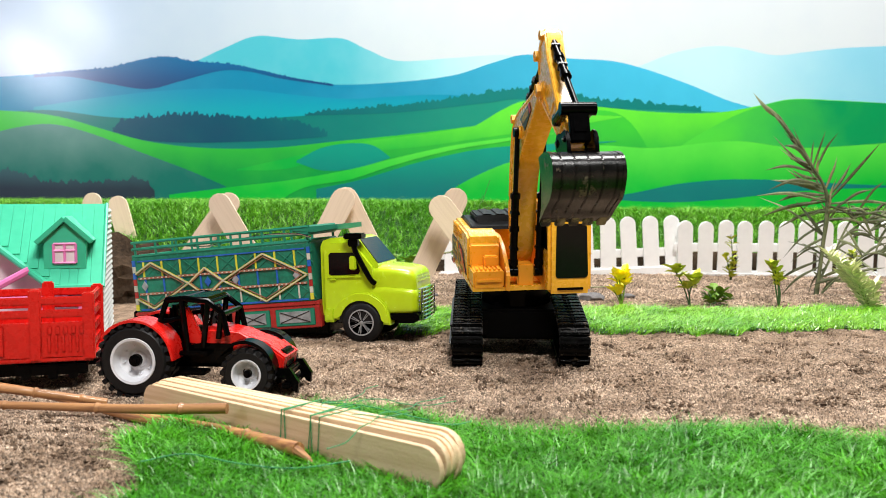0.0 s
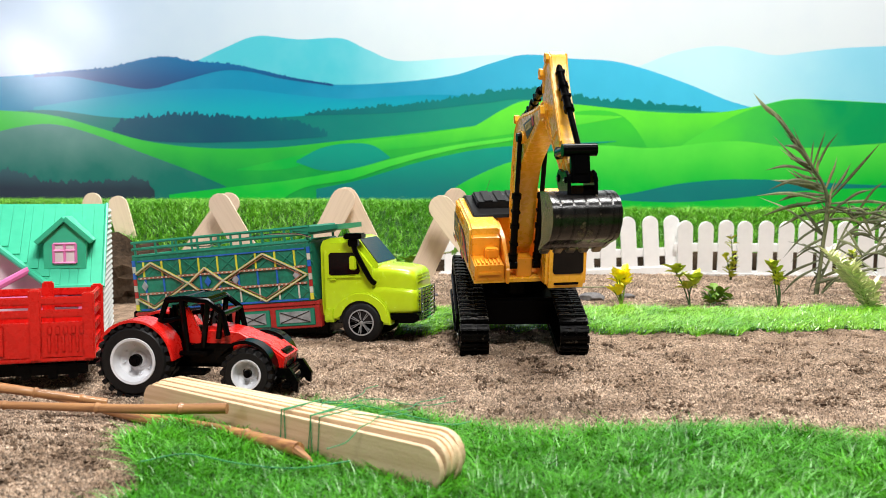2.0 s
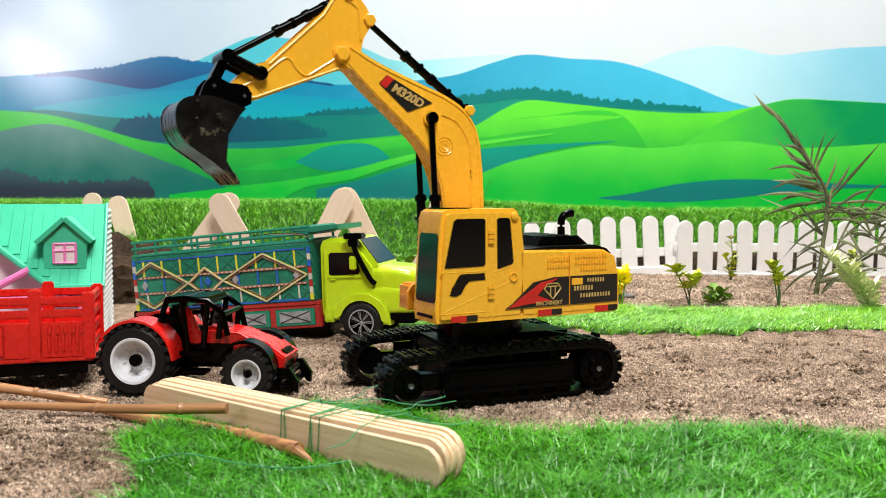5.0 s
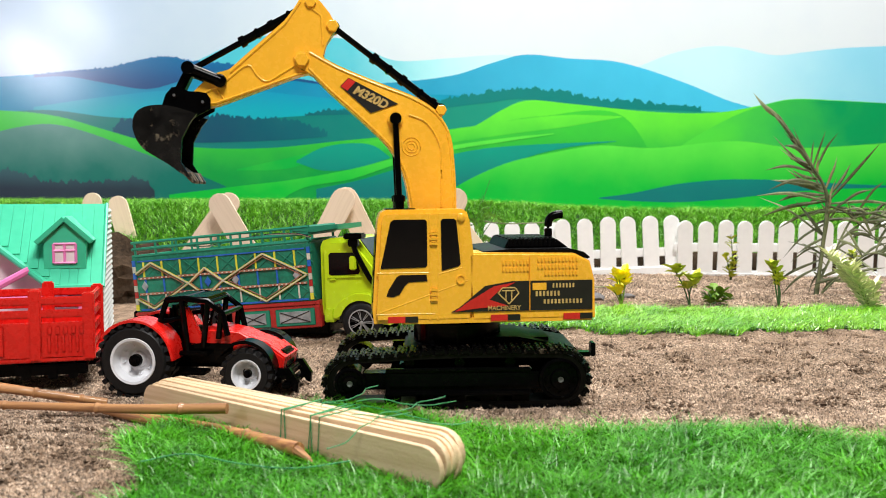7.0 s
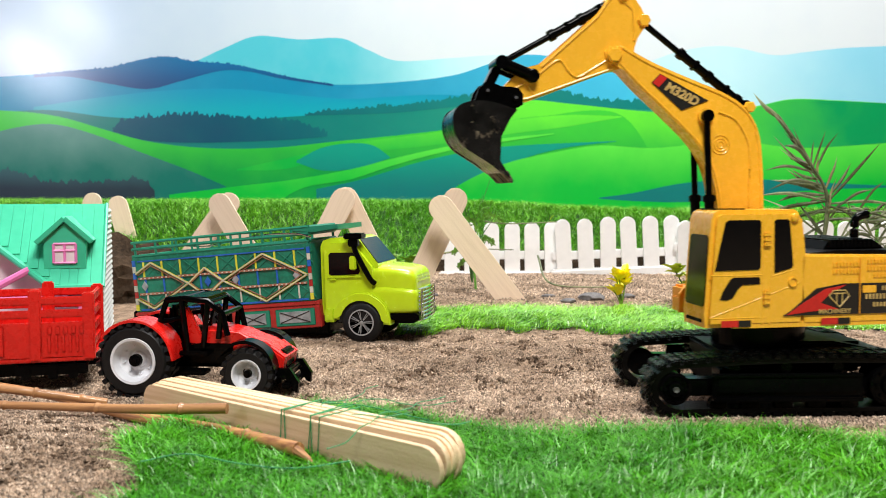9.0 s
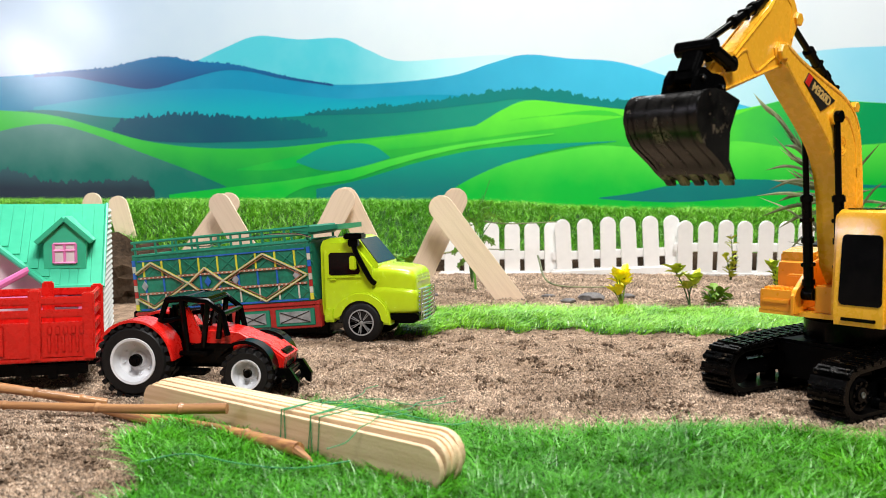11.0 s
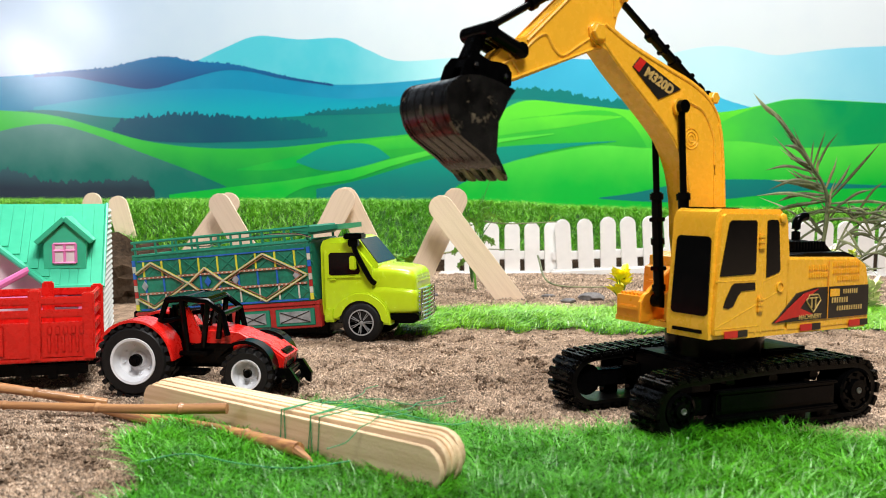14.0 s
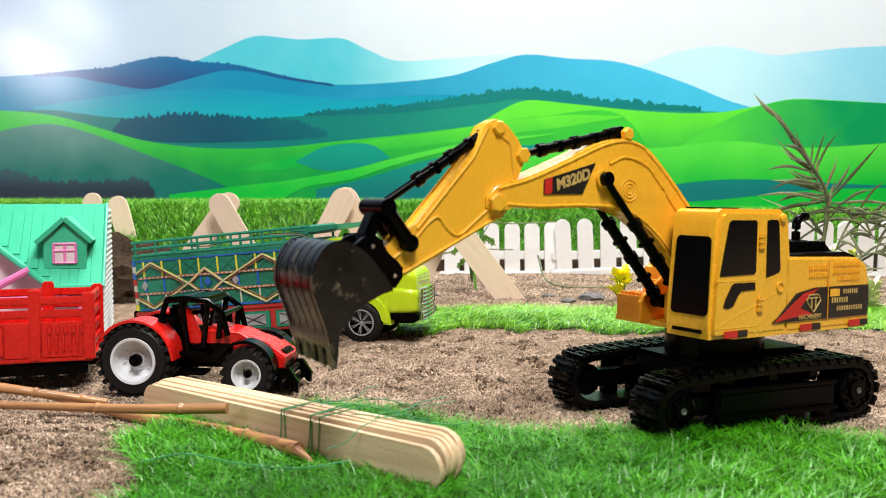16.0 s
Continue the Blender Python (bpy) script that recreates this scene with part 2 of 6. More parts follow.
def prism(bm, pts, y0, y1, bev=0.0, seg=2, axis="y"):
    """A side outline (x, z), drawn out from y0 to y1."""
    put = {"y": lambda a, c, d: (a, d, c), "z": lambda a, c, d: (a, c, d), "x": lambda a, c, d: (d, a, c)}[axis]
    lo = [bm.verts.new(put(a, c, y0)) for a, c in pts]
    hi = [bm.verts.new(put(a, c, y1)) for a, c in pts]
    n = len(pts)
    fs = [bm.faces.new(lo), bm.faces.new(list(reversed(hi)))]
    for i in range(n):
        fs.append(bm.faces.new((lo[i], hi[i], hi[(i + 1) % n], lo[(i + 1) % n])))
    if bev > 0:
        edges = list(fs[0].edges) + list(fs[1].edges)
        bmesh.ops.bevel(bm, geom=edges, offset=bev, segments=seg, affect="EDGES", clamp_overlap=True)
    return bm


def tube(bm, p0, p1, r0, r1=None, n=14, caps=True):
    p0, p1 = Vector(p0), Vector(p1)
    r1 = r0 if r1 is None else r1
    q = (p1 - p0).to_track_quat("Z", "Y")
    rings = []
    for p, r in ((p0, r0), (p1, r1)):
        rings.append([bm.verts.new(p + q @ Vector((r * math.cos(a), r * math.sin(a), 0))) for a in (2 * math.pi * k / n for k in range(n))])
    for k in range(n):
        bm.faces.new((rings[0][k], rings[0][(k + 1) % n], rings[1][(k + 1) % n], rings[1][k]))
    if caps:
        bm.faces.new(list(reversed(rings[0])))
        bm.faces.new(rings[1])
    return bm


def rope(bm, pts, r, n=8, taper=None):
    """A bent round bar through points."""
    pts = [Vector(p) for p in pts]
    rings = []
    for i, p in enumerate(pts):
        d = (pts[min(i + 1, len(pts) - 1)] - pts[max(i - 1, 0)])
        q = d.to_track_quat("Z", "Y")
        rr = r if taper is None else r + (taper - r) * i / (len(pts) - 1)
        rings.append([bm.verts.new(p + q @ Vector((rr * math.cos(2 * math.pi * k / n), rr * math.sin(2 * math.pi * k / n), 0))) for k in range(n)])
    for a, b in zip(rings, rings[1:]):
        for k in range(n):
            bm.faces.new((a[k], a[(k + 1) % n], b[(k + 1) % n], b[k]))
    bm.faces.new(list(reversed(rings[0])))
    bm.faces.new(rings[-1])
    return bm


def lathe(bm, prof, n=28, at=(0, 0, 0), axis="y", caps=True):
    """Turns a profile of (radius, along) about an axis."""
    rings = []
    for r, h in prof:
        ring = []
        for k in range(n):
            a = 2 * math.pi * k / n
            c, s = r * math.cos(a), r * math.sin(a)
            co = {"y": (c, h, s), "z": (c, s, h), "x": (h, c, s)}[axis]
            ring.append(bm.verts.new(Vector(co) + Vector(at)))
        rings.append(ring)
    for a, b in zip(rings, rings[1:]):
        for k in range(n):
            bm.faces.new((a[k], a[(k + 1) % n], b[(k + 1) % n], b[k]))
    if caps:
        bm.faces.new(rings[0])
        bm.faces.new(list(reversed(rings[-1])))
    return bm


def curve_pts(ctrl, n=8):
    """A smooth run through control points."""
    c = [Vector(p) for p in ctrl]
    c = [c[0] * 2 - c[1]] + c + [c[-1] * 2 - c[-2]]
    out = []
    for i in range(1, len(c) - 2):
        for k in range(n):
            t = k / n
            out.append(0.5 * (2 * c[i] + (c[i + 1] - c[i - 1]) * t + (2 * c[i - 1] - 5 * c[i] + 4 * c[i + 1] - c[i + 2]) * t * t
                              + (3 * c[i] - c[i - 1] - 3 * c[i + 1] + c[i + 2]) * t ** 3))
    return out + [c[-2]]


def letters(text, size, depth, m, material, parent, name="lettering"):
    """Words as solid letters (mm)."""
    cu = bpy.data.curves.new(name, "FONT")
    cu.body, cu.size, cu.extrude, cu.align_x, cu.align_y = text, size * MM, depth * MM, "CENTER", "CENTER"
    cu.shear = 0.2 if size > 3 else 0.0
    cu.offset = (0.04 if size > 3 else 0.012) * size * MM
    tmp = bpy.data.objects.new(name, cu)
    me = bpy.data.meshes.new_from_object(tmp)
    bpy.data.objects.remove(tmp)
    me.materials.clear()
    me.materials.append(material)
    ob = new(name, me)
    ob.parent = parent
    ob.matrix_basis = m
    return ob


def raw(name, verts, faces, material):
    me = bpy.data.meshes.new(name)
    me.from_pydata((np.asarray(verts) * MM).tolist(), [], faces.tolist() if hasattr(faces, "tolist") else faces)
    me.materials.append(material)
    return me


# ---------------------------------------------------------------- the ground
def hump(v, a, b, c, d):
    """0 below a, 1 between b and c, 0 past d."""
    return np.clip((v - a) / (b - a), 0, 1) * np.clip((d - v) / (d - c), 0, 1)


def soft(v, a, b):
    t = np.clip((v - a) / (b - a), 0, 1)
    return t * t * (3 - 2 * t)


def waves(x, y, s, seed):
    r = np.random.default_rng(seed)
    z = 0 * x
    for _ in range(9):
        a, p, k = r.uniform(0, 6.28), r.uniform(0, 6.28), r.uniform(0.6, 1.7) * 6.28 / s
        z = z + np.sin((x * math.cos(a) + y * math.sin(a)) * k + p)
    return z / 9


def bank_foot(x):
    return 700 - 110 * soft(-x, 0, 160)


def ground_z(x, y):
    z = 1.0 * waves(x, y, 60, 1) + 0.8 * waves(x, y, 22, 2) + 0.7 * waves(x, y, 8, 3) + 0.5 * waves(x, y, 3.6, 9)
    z = z * (0.6 + 0.4 * soft(np.abs(y - 262), 25, 60))
    z = z - 4.5 * np.exp(-((x + 108) / 26) ** 2 - ((y - 402) / 22) ** 2)           # the hollow under the truck
    z = z + 4.5 * np.exp(-((x + 105) / 40) ** 2 - ((y - 196) / 26) ** 2)           # the heap beside the turf
    rough = soft(waves(x, y, 34, 14) + 0.5 * waves(x, y, 13, 15), 0.15, 0.65) * soft(y, 235, 262) * (1 - soft(y, 372, 392))
    z = z + rough * (0.9 + 2.4 * waves(x, y, 4.6, 16))                              # churned clods along the tracks
    z = z + 1.0 * hump(y, 378, 400, 455, 480) * soft(x, -30, 10)                   # the turf verge lies on a low ridge
    z = z + 2.0 * np.exp(-((x - 30) / 40) ** 2 - ((y - 424) / 20) ** 2)
    z = z + 3.0 * soft(y, 470, 520)
    z = z + (49 - 8 * soft(x, 0, 200)) * soft(y, bank_foot(x), bank_foot(x) + 120)                         # the bank in front of the backdrop
    return z


gx = np.concatenate([np.linspace(-4000, -420, 10), np.linspace(-400, -205, 30), np.linspace(-200, 200, 230), np.linspace(205, 480, 40), np.linspace(500, 4000, 10)])
gy = np.concatenate([np.linspace(-3000, 90, 10), np.linspace(100, 420, 220), np.linspace(424, 900, 80), np.linspace(920, 5000, 6)])
GX, GY = np.meshgrid(gx, gy)
GZ = ground_z(GX, GY)
nx, ny = len(gx), len(gy)
idx = np.arange(nx * ny).reshape(ny, nx)
gf = np.stack([idx[:-1, :-1].ravel(), idx[:-1, 1:].ravel(), idx[1:, 1:].ravel(), idx[1:, :-1].ravel()], 1)
g_me = raw("ground", np.stack([GX.ravel(), GY.ravel(), GZ.ravel()], 1), gf, SAND)
g_me.shade_smooth()
tagged(new("ground", g_me), "coarse brown sand spread on the table, rising to a bank", "ground", kind="structure")


def gz1(x, y):
    return float(ground_z(np.array([float(x)]), np.array([float(y)]))[0])


def grains(n, x0, x1, y0, y1, r0, r1, keep=None):
    """Loose grains of sand as small lumps."""
    x, y = gen.uniform(x0, x1, n), gen.uniform(y0, y1, n)
    if keep is not None:
        k = keep(x, y)
        x, y = x[k], y[k]
    n = len(x)
    r = gen.uniform(r0, r1, n)
    c = np.stack([x, y, ground_z(x, y) + r * 0.3], 1)
    pyr = np.array([(1, 0, -0.3), (0, 1, -0.3), (-1, 0, -0.3), (0, -1, -0.3), (0, 0, 0.9)], float)
    v = c[:, None, :] + pyr[None] * r[:, None, None] * gen.uniform(0.6, 1.3, (n, 5, 1)) + gen.uniform(-0.35, 0.35, (n, 5, 3)) * r[:, None, None]
    f4 = np.array([(0, 1, 4), (1, 2, 4), (2, 3, 4), (3, 0, 4)])
    f = (f4[None] + 5 * np.arange(n)[:, None, None]).reshape(-1, 3)
    return v.reshape(-1, 3), f


def churned(x, y):
    """Where the wheels and tracks have broken up the sand."""
    k = soft(waves(x, y, 34, 14) + 0.5 * waves(x, y, 13, 15), 0.1, 0.55) * soft(y, 232, 255) * (1 - soft(y, 372, 392))
    return np.maximum(k, 0.8 * np.exp(-((x + 105) / 40) ** 2 - ((y - 196) / 30) ** 2))


def clods(n, x0, x1, y0, y1):
    """Crumbs of darker sand: small heaps of rounded lumps where the sand is churned."""
    x, y = gen.uniform(x0, x1, n), gen.uniform(y0, y1, n)
    k = (~near_turf(x, y)) & (np.abs(x) < y * 0.56) & (gen.random(n) < 0.05 + 0.95 * churned(x, y) ** 1.5)
    x, y = np.repeat(x[k], 11), np.repeat(y[k], 11)
    n = len(x)
    x, y = x + gen.normal(0, 1.5, n), y + gen.normal(0, 1.0, n)
    r = gen.uniform(0.3, 0.85, n)
    c = np.stack([x, y, ground_z(x, y) + r * gen.uniform(0.1, 0.9, n)], 1)
    octa = np.array([(1, 0, 0), (0, 1, 0), (-1, 0, 0), (0, -1, 0), (0, 0, 1), (0, 0, -1)], float)
    v = c[:, None, :] + (octa[None] * gen.uniform(0.7, 1.25, (n, 6, 1)) + gen.uniform(-0.3, 0.3, (n, 6, 3))) * r[:, None, None]
    f8 = np.array([(0, 1, 4), (1, 2, 4), (2, 3, 4), (3, 0, 4), (1, 0, 5), (2, 1, 5), (3, 2, 5), (0, 3, 5)])
    return v.reshape(-1, 3), (f8[None] + 6 * np.arange(n)[:, None, None]).reshape(-1, 3)


def edge_near(x):
    """Where the near turf ends towards the sand."""
    return 250 - 22 * soft(x, -40, 30) - 4 * np.sin(x / 17) - 10 * soft(x, 40, 130)


def near_turf(x, y):
    left = -66 - 0.20 * (y - 170) + 4 * np.sin(y / 9)
    return (y < edge_near(x)) & (x > left)


def verge(x, y):
    return (y > 394 + 5 * np.sin(x / 23) + 3 * np.sin(x / 7) + 3 * np.sin(x / 3.1)) & (y < 468 + 5 * np.sin(x / 31)) & (x > -22)


def blades(n, x0, x1, y0, y1, keep, h0, h1, w, lean, comb=None):
    """Turf blades: bent strips that taper to a point."""
    x, y = gen.uniform(x0, x1, n), gen.uniform(y0, y1, n)
    k = keep(x, y)
    x, y = x[k], y[k]
    n = len(x)
    h = gen.uniform(h0, h1, n) * (0.85 + 0.3 * waves(x, y, 14, 5) + 0.2)
    a = (gen.uniform(0, 6.283, n) if comb is None else gen.normal(comb, 0.8, n)) + 1.2 * waves(x, y, 25, 6)
    ln = gen.uniform(0.15, lean, n) * h
    base = np.stack([x, y, ground_z(x, y)], 1)
    d = np.stack([np.cos(a), np.sin(a), 0 * a], 1)
    s = np.stack([-np.sin(a + gen.uniform(-1, 1, n)), np.cos(a), 0 * a], 1)
    up = np.array([0, 0, 1.0])
    vs = []
    for t, ww in ((0, 1), (0.55, 0.8)):
        c = base + d * (ln * t * t)[:, None] + up * (h * t * (1 - 0.25 * t))[:, None]
        vs += [c - s * w * ww / 2, c + s * w * ww / 2]
    vs.append(base + d * ln[:, None] + up * (h * gen.uniform(0.62, 0.85, n))[:, None])
    v = np.stack(vs, 1).reshape(-1, 3)
    o = 5 * np.arange(n)[:, None]
    q = np.concatenate([o + np.array([[0, 1, 3]]), o + np.array([[0, 3, 2]]), o + np.array([[2, 3, 4]])])
    return v, q


v, f = grains(380000, -215, 215, 150, 400, 0.17, 0.50, lambda x, y: (~near_turf(x, y)) & (np.abs(x) < y * 0.56) & (gen.random(len(x)) < np.clip((430 - y) / 180, 0.3, 1)))
vg, fg = v, f
v, f = clods(5600, -215, 215, 150, 395)
tagged(new("sand_clods", raw("sand_clods", v, f, CLOD)), "crumbled darker clods of sand", "sand", kind="stuff")
v, f = vg, fg
v2, f2 = grains(45000, -60, 330, 466, 660, 0.3, 0.8, lambda x, y: np.abs(x) < y * 0.56)
f = np.concatenate([f, f2 + len(v)])
v = np.concatenate([v, v2])
tagged(new("sand_grains", raw("sand_grains", v, f, GRAIN)), "loose coarse grains of brown sand", "sand", kind="stuff")
v, f = blades(110000, -120, 130, 128, 256, near_turf, 3.0, 6.4, 0.36, 1.9)
tagged(new("near_turf", raw("near_turf", v, f, GRASS)), "bright green artificial turf in the foreground", "grass", kind="stuff")
v, f = blades(40000, -25, 300, 378, 475, verge, 2.4, 5.8, 0.40, 2.8, 0.2)
tagged(new("verge_turf", raw("verge_turf", v, f, VERGE)), "bright green strip of artificial turf beside the track", "grass", kind="stuff")
v, f = blades(135000, -430, 430, 560, 860, lambda x, y: (y > bank_foot(x) + 22 + 8 * np.sin(x / 40)) & (np.abs(x) < y * 0.56), 5, 10.0, 0.68, 1.9)
tagged(new("bank_turf", raw("bank_turf", v, f, FARGRASS)), "dark green artificial turf on the bank before the backdrop", "grass", kind="stuff")


def turf_sheet(name, keep, x0, x1, y0, y1, step, label):
    xs, ys = np.arange(x0, x1, step), np.arange(y0, y1, step)
    X, Y = np.meshgrid(xs, ys)
    on = keep(X, Y)
    Z = ground_z(X, Y) + 0.7
    ids = np.arange(X.size).reshape(X.shape)
    cell = on[:-1, :-1] & on[1:, :-1] & on[:-1, 1:] & on[1:, 1:]
    q = np.stack([ids[:-1, :-1][cell], ids[:-1, 1:][cell], ids[1:, 1:][cell], ids[1:, :-1][cell]], 1)
    me = raw(name, np.stack([X.ravel(), Y.ravel(), Z.ravel()], 1), q, MAT)
    tagged(new(name, me), label, "turf mat", kind="structure")


turf_sheet("near_turf_mat", near_turf, -120, 150, 128, 258, 2.0, "dark green backing of the near turf")
turf_sheet("verge_turf_mat", verge, -25, 300, 376, 478, 3.0, "dark green backing of the turf strip")
turf_sheet("bank_turf_mat", lambda x, y: y > bank_foot(x) + 25 + 8 * np.sin(x / 40), -500, 500, 560, 880, 8.0, "dark green backing of the bank turf")

# an unseen wall, added behind the camera for reflections and bounced light
bm = box(bmesh.new(), -2600, 2600, -2500, -2400, -900, 2400)
solo("wall_back", bm, BOUNCEWALL, "unseen plain pale wall added for bounced light", "wall", kind="structure", smooth=False)


# ---------------------------------------------------------------- the printed backdrop
BY = 900.0
TILT = radians(3.63)


def bd(px, py):
    """A place on the backdrop, from the design's own 1568 x 882 layout."""
    a, b = (px - 784) / 1551.0, (441 - py) / 1551.0
    d = math.cos(TILT) + b * math.sin(TILT)
    u = b * math.cos(TILT) - math.sin(TILT)
    return BY * a / d, 64 + BY * u / d


def layer(name, ctrl, depth, material, parent, bottom=470, rough_edge=0.0, step=5):
    """One printed hill: a smooth crest filled down to a base line; rough_edge gives tree tops."""
    c = sorted(ctrl)
    crest = curve_pts([(x, y, 0) for x, y in c], 12)
    bm = bmesh.new()
    low = curve_pts([(x, y, 0) for x, y in bottom], 12) if isinstance(bottom, list) else None
    pv = None
    xs = np.arange(c[0][0], c[-1][0] + 1, 1.5 if rough_edge else step)
    cx, cy = [p.x for p in crest], [p.y for p in crest]
    for x in xs:
        y = float(np.interp(x, cx, cy))
        if rough_edge:
            y -= rough_edge * (abs(noise.noise(Vector((x * 0.11, depth, 0)))) * 1.2 + 0.5 * noise.noise(Vector((x * 0.37, depth, 3))) + 0.25)
        yb = float(np.interp(x, [p.x for p in low], [p.y for p in low])) if low else bottom
        if yb < y + 0.1:
            yb = y + 0.1
        t, b = bd(x, y), bd(x, yb)
        cur = (bm.verts.new((t[0], BY - 0.3 * depth, t[1])), bm.verts.new((b[0], BY - 0.3 * depth, b[1])))
        if pv:
            bm.faces.new((pv[0], pv[1], cur[1], cur[0]))
        pv = cur
    return part(name, bm, material, parent, smooth=False)


backdrop = thing("backdrop", mp(0, 0, 0), "glossy printed backdrop of green hills and blue mountains", "backdrop", kind="structure")
SKYM = fade_mat("print_sky", (0.45, 0.58, 0.74), (0.68, 0.745, 0.80), -420, 60, 0, 0.32)
bm = bmesh.new()
box(bm, -900, 900, BY, BY + 3, -5, 520)
part("sky_print", bm, SKYM, backdrop, smooth=False)
zz = lambda py: bd(784, py)[1]
xx = lambda px: bd(px, 300)[0]
FARM = fade_mat("print_far_mountain", (0.10, 0.50, 0.62), (0.72, 0.90, 0.95), xx(560), xx(900), 0, 0.32)
PALEM = fade_mat("print_pale_mountain", (0.52, 0.80, 0.90), (0.25, 0.62, 0.80), xx(1250), xx(1560), 0, 0.32)
BLUEM = fade_mat("print_blue_mountain", (0.00, 0.23, 0.42), (0.07, 0.50, 0.76), xx(450), xx(1250), 0, 0.32)
FORM = fade_mat("print_forest", (0.008, 0.06, 0.20), (0.0, 0.13, 0.33), zz(160), zz(100), 2, 0.32)
TREEM = fade_mat("print_tree_row", (0.0, 0.07, 0.13), (0.0, 0.20, 0.19), xx(300), xx(900), 0, 0.32)
TEALM = fade_mat("print_teal_slope", (0.0, 0.18, 0.17), (0.01, 0.30, 0.20), xx(500), xx(1000), 0, 0.32)
GRN1 = fade_mat("print_mid_green", (0.0, 0.30, 0.05), (0.06, 0.56, 0.04), zz(330), zz(200), 2, 0.32, 0.12)
GRN2 = fade_mat("print_bright_green", (0.0, 0.40, 0.05), (0.16, 0.74, 0.04), zz(300), zz(190), 2, 0.32, 0.12)
GRN3 = fade_mat("print_lime_green", (0.0, 0.46, 0.04), (0.13, 0.70, 0.06), zz(345), zz(240), 2, 0.32, 0.12)
RIGHTM = fade_mat("print_deep_green", (0.10, 0.62, 0.05), (0.0, 0.30, 0.09), xx(1200), xx(1540), 0, 0.32, 0.12)
DTEAL = fade_mat("print_dark_teal", (0.0, 0.17, 0.17), (0.0, 0.30, 0.22), zz(350), zz(255), 2, 0.32)
# a printed slope; its greyer top also holds the glare haze as colour
SLOPE_HAZE = fade_mat("print_slope_with_glare_haze", (0.0, 0.15, 0.12), (0.12, 0.25, 0.22), zz(330), zz(215), 2, 0.32, 0.16)
DKBUSH = fade_mat("print_dark_bush", (0.02, 0.03, 0.05), (0.04, 0.10, 0.12), zz(340), zz(300), 2, 0.32)

layer("far_mountain", [(340, 112), (400, 84), (455, 64), (530, 70), (603, 68), (650, 88), (705, 108), (800, 103), (890, 98), (960, 110), (1100, 135)], 0.4, FARM, backdrop, 240)
layer("pale_mountain", [(1130, 118), (1190, 95), (1250, 83), (1300, 84), (1370, 98), (1430, 92), (1500, 85), (1620, 80)], 0.6, PALEM, backdrop, 240)
layer("blue_mountain", [(-60, 140), (60, 132), (180, 122), (280, 108), (380, 112), (440, 120), (520, 138), (590, 150), (700, 146), (800, 134), (870, 112), (930, 97), (1010, 104), (1080, 108), (1140, 122), (1220, 150), (1300, 182), (1400, 205)], 0.9, BLUEM, backdrop, 260)
layer("pale_ridge", [(1200, 145), (1290, 138), (1380, 112), (1470, 92), (1560, 84), (1640, 80)], 0.8, PALEM, backdrop, 260)
MISTM = fade_mat("print_teal_mist", (0.0, 0.36, 0.46), (0.0, 0.27, 0.46), zz(210), zz(150), 2, 0.32)
layer("teal_mist", [(60, 190), (160, 175), (300, 160), (420, 158), (520, 168), (620, 175), (760, 168), (860, 172)], 1.0, MISTM, backdrop, 230)
layer("forest", [(60, 134), (120, 128), (190, 122), (240, 110), (290, 102), (340, 110), (390, 114), (440, 121), (500, 136), (590, 151)], 1.1, FORM, backdrop, [(60, 137), (120, 136), (190, 148), (260, 158), (320, 144), (390, 126), (440, 127), (500, 140), (590, 153)], 5)
layer("teal_slope", [(-60, 205), (80, 195), (200, 208), (380, 214), (540, 205), (700, 192), (850, 175), (935, 162), (1050, 182), (1230, 196), (1420, 205)], 1.2, TEALM, backdrop, 300)
layer("tree_row", [(540, 204), (600, 198), (700, 190), (800, 178), (850, 170), (930, 160), (1000, 168), (1060, 180), (1150, 186), (1240, 194)], 1.5, TREEM, backdrop, [(540, 205), (700, 200), (850, 184), (930, 176), (1060, 190), (1240, 198)], 8)
layer("tree_row", [(200, 232), (225, 216), (260, 212), (340, 208), (440, 214), (520, 218), (580, 240)], 1.6, TREEM, backdrop, [(200, 234), (260, 249), (340, 253), (440, 251), (520, 247), (580, 242)], 11)
layer("bright_hill", [(760, 262), (800, 244), (850, 218), (890, 194), (935, 178), (1010, 184), (1150, 198), (1260, 200), (1340, 188), (1400, 176), (1480, 178), (1620, 186)], 1.9, GRN2, backdrop, 420)
layer("deep_hill", [(1120, 330), (1200, 262), (1280, 215), (1340, 190), (1400, 177), (1480, 179), (1620, 186)], 2.0, RIGHTM, backdrop, 420)
layer("mid_hill", [(-60, 194), (40, 198), (110, 208), (180, 228), (260, 250), (360, 262), (480, 262), (600, 250), (720, 238), (850, 222), (960, 206), (1100, 205), (1180, 330)], 2.2, GRN1, backdrop, 420)
layer("lime_band", [(420, 300), (500, 282), (560, 268), (650, 250), (760, 236), (900, 214), (1000, 204), (1100, 206)], 2.4, GRN2, backdrop, [(420, 302), (500, 300), (560, 286), (650, 270), (760, 258), (900, 238), (1000, 225), (1100, 208)])
layer("teal_dune", [(525, 285), (570, 262), (620, 254), (660, 258), (690, 278)], 2.6, DTEAL, backdrop, [(525, 288), (570, 302), (620, 300), (660, 290), (690, 280)])
layer("teal_field", [(560, 335), (640, 318), (740, 288), (840, 266), (920, 258), (1000, 254), (1090, 250)], 2.8, DTEAL, backdrop, [(560, 420), (760, 420), (840, 330), (920, 284), (1000, 262), (1090, 251)])
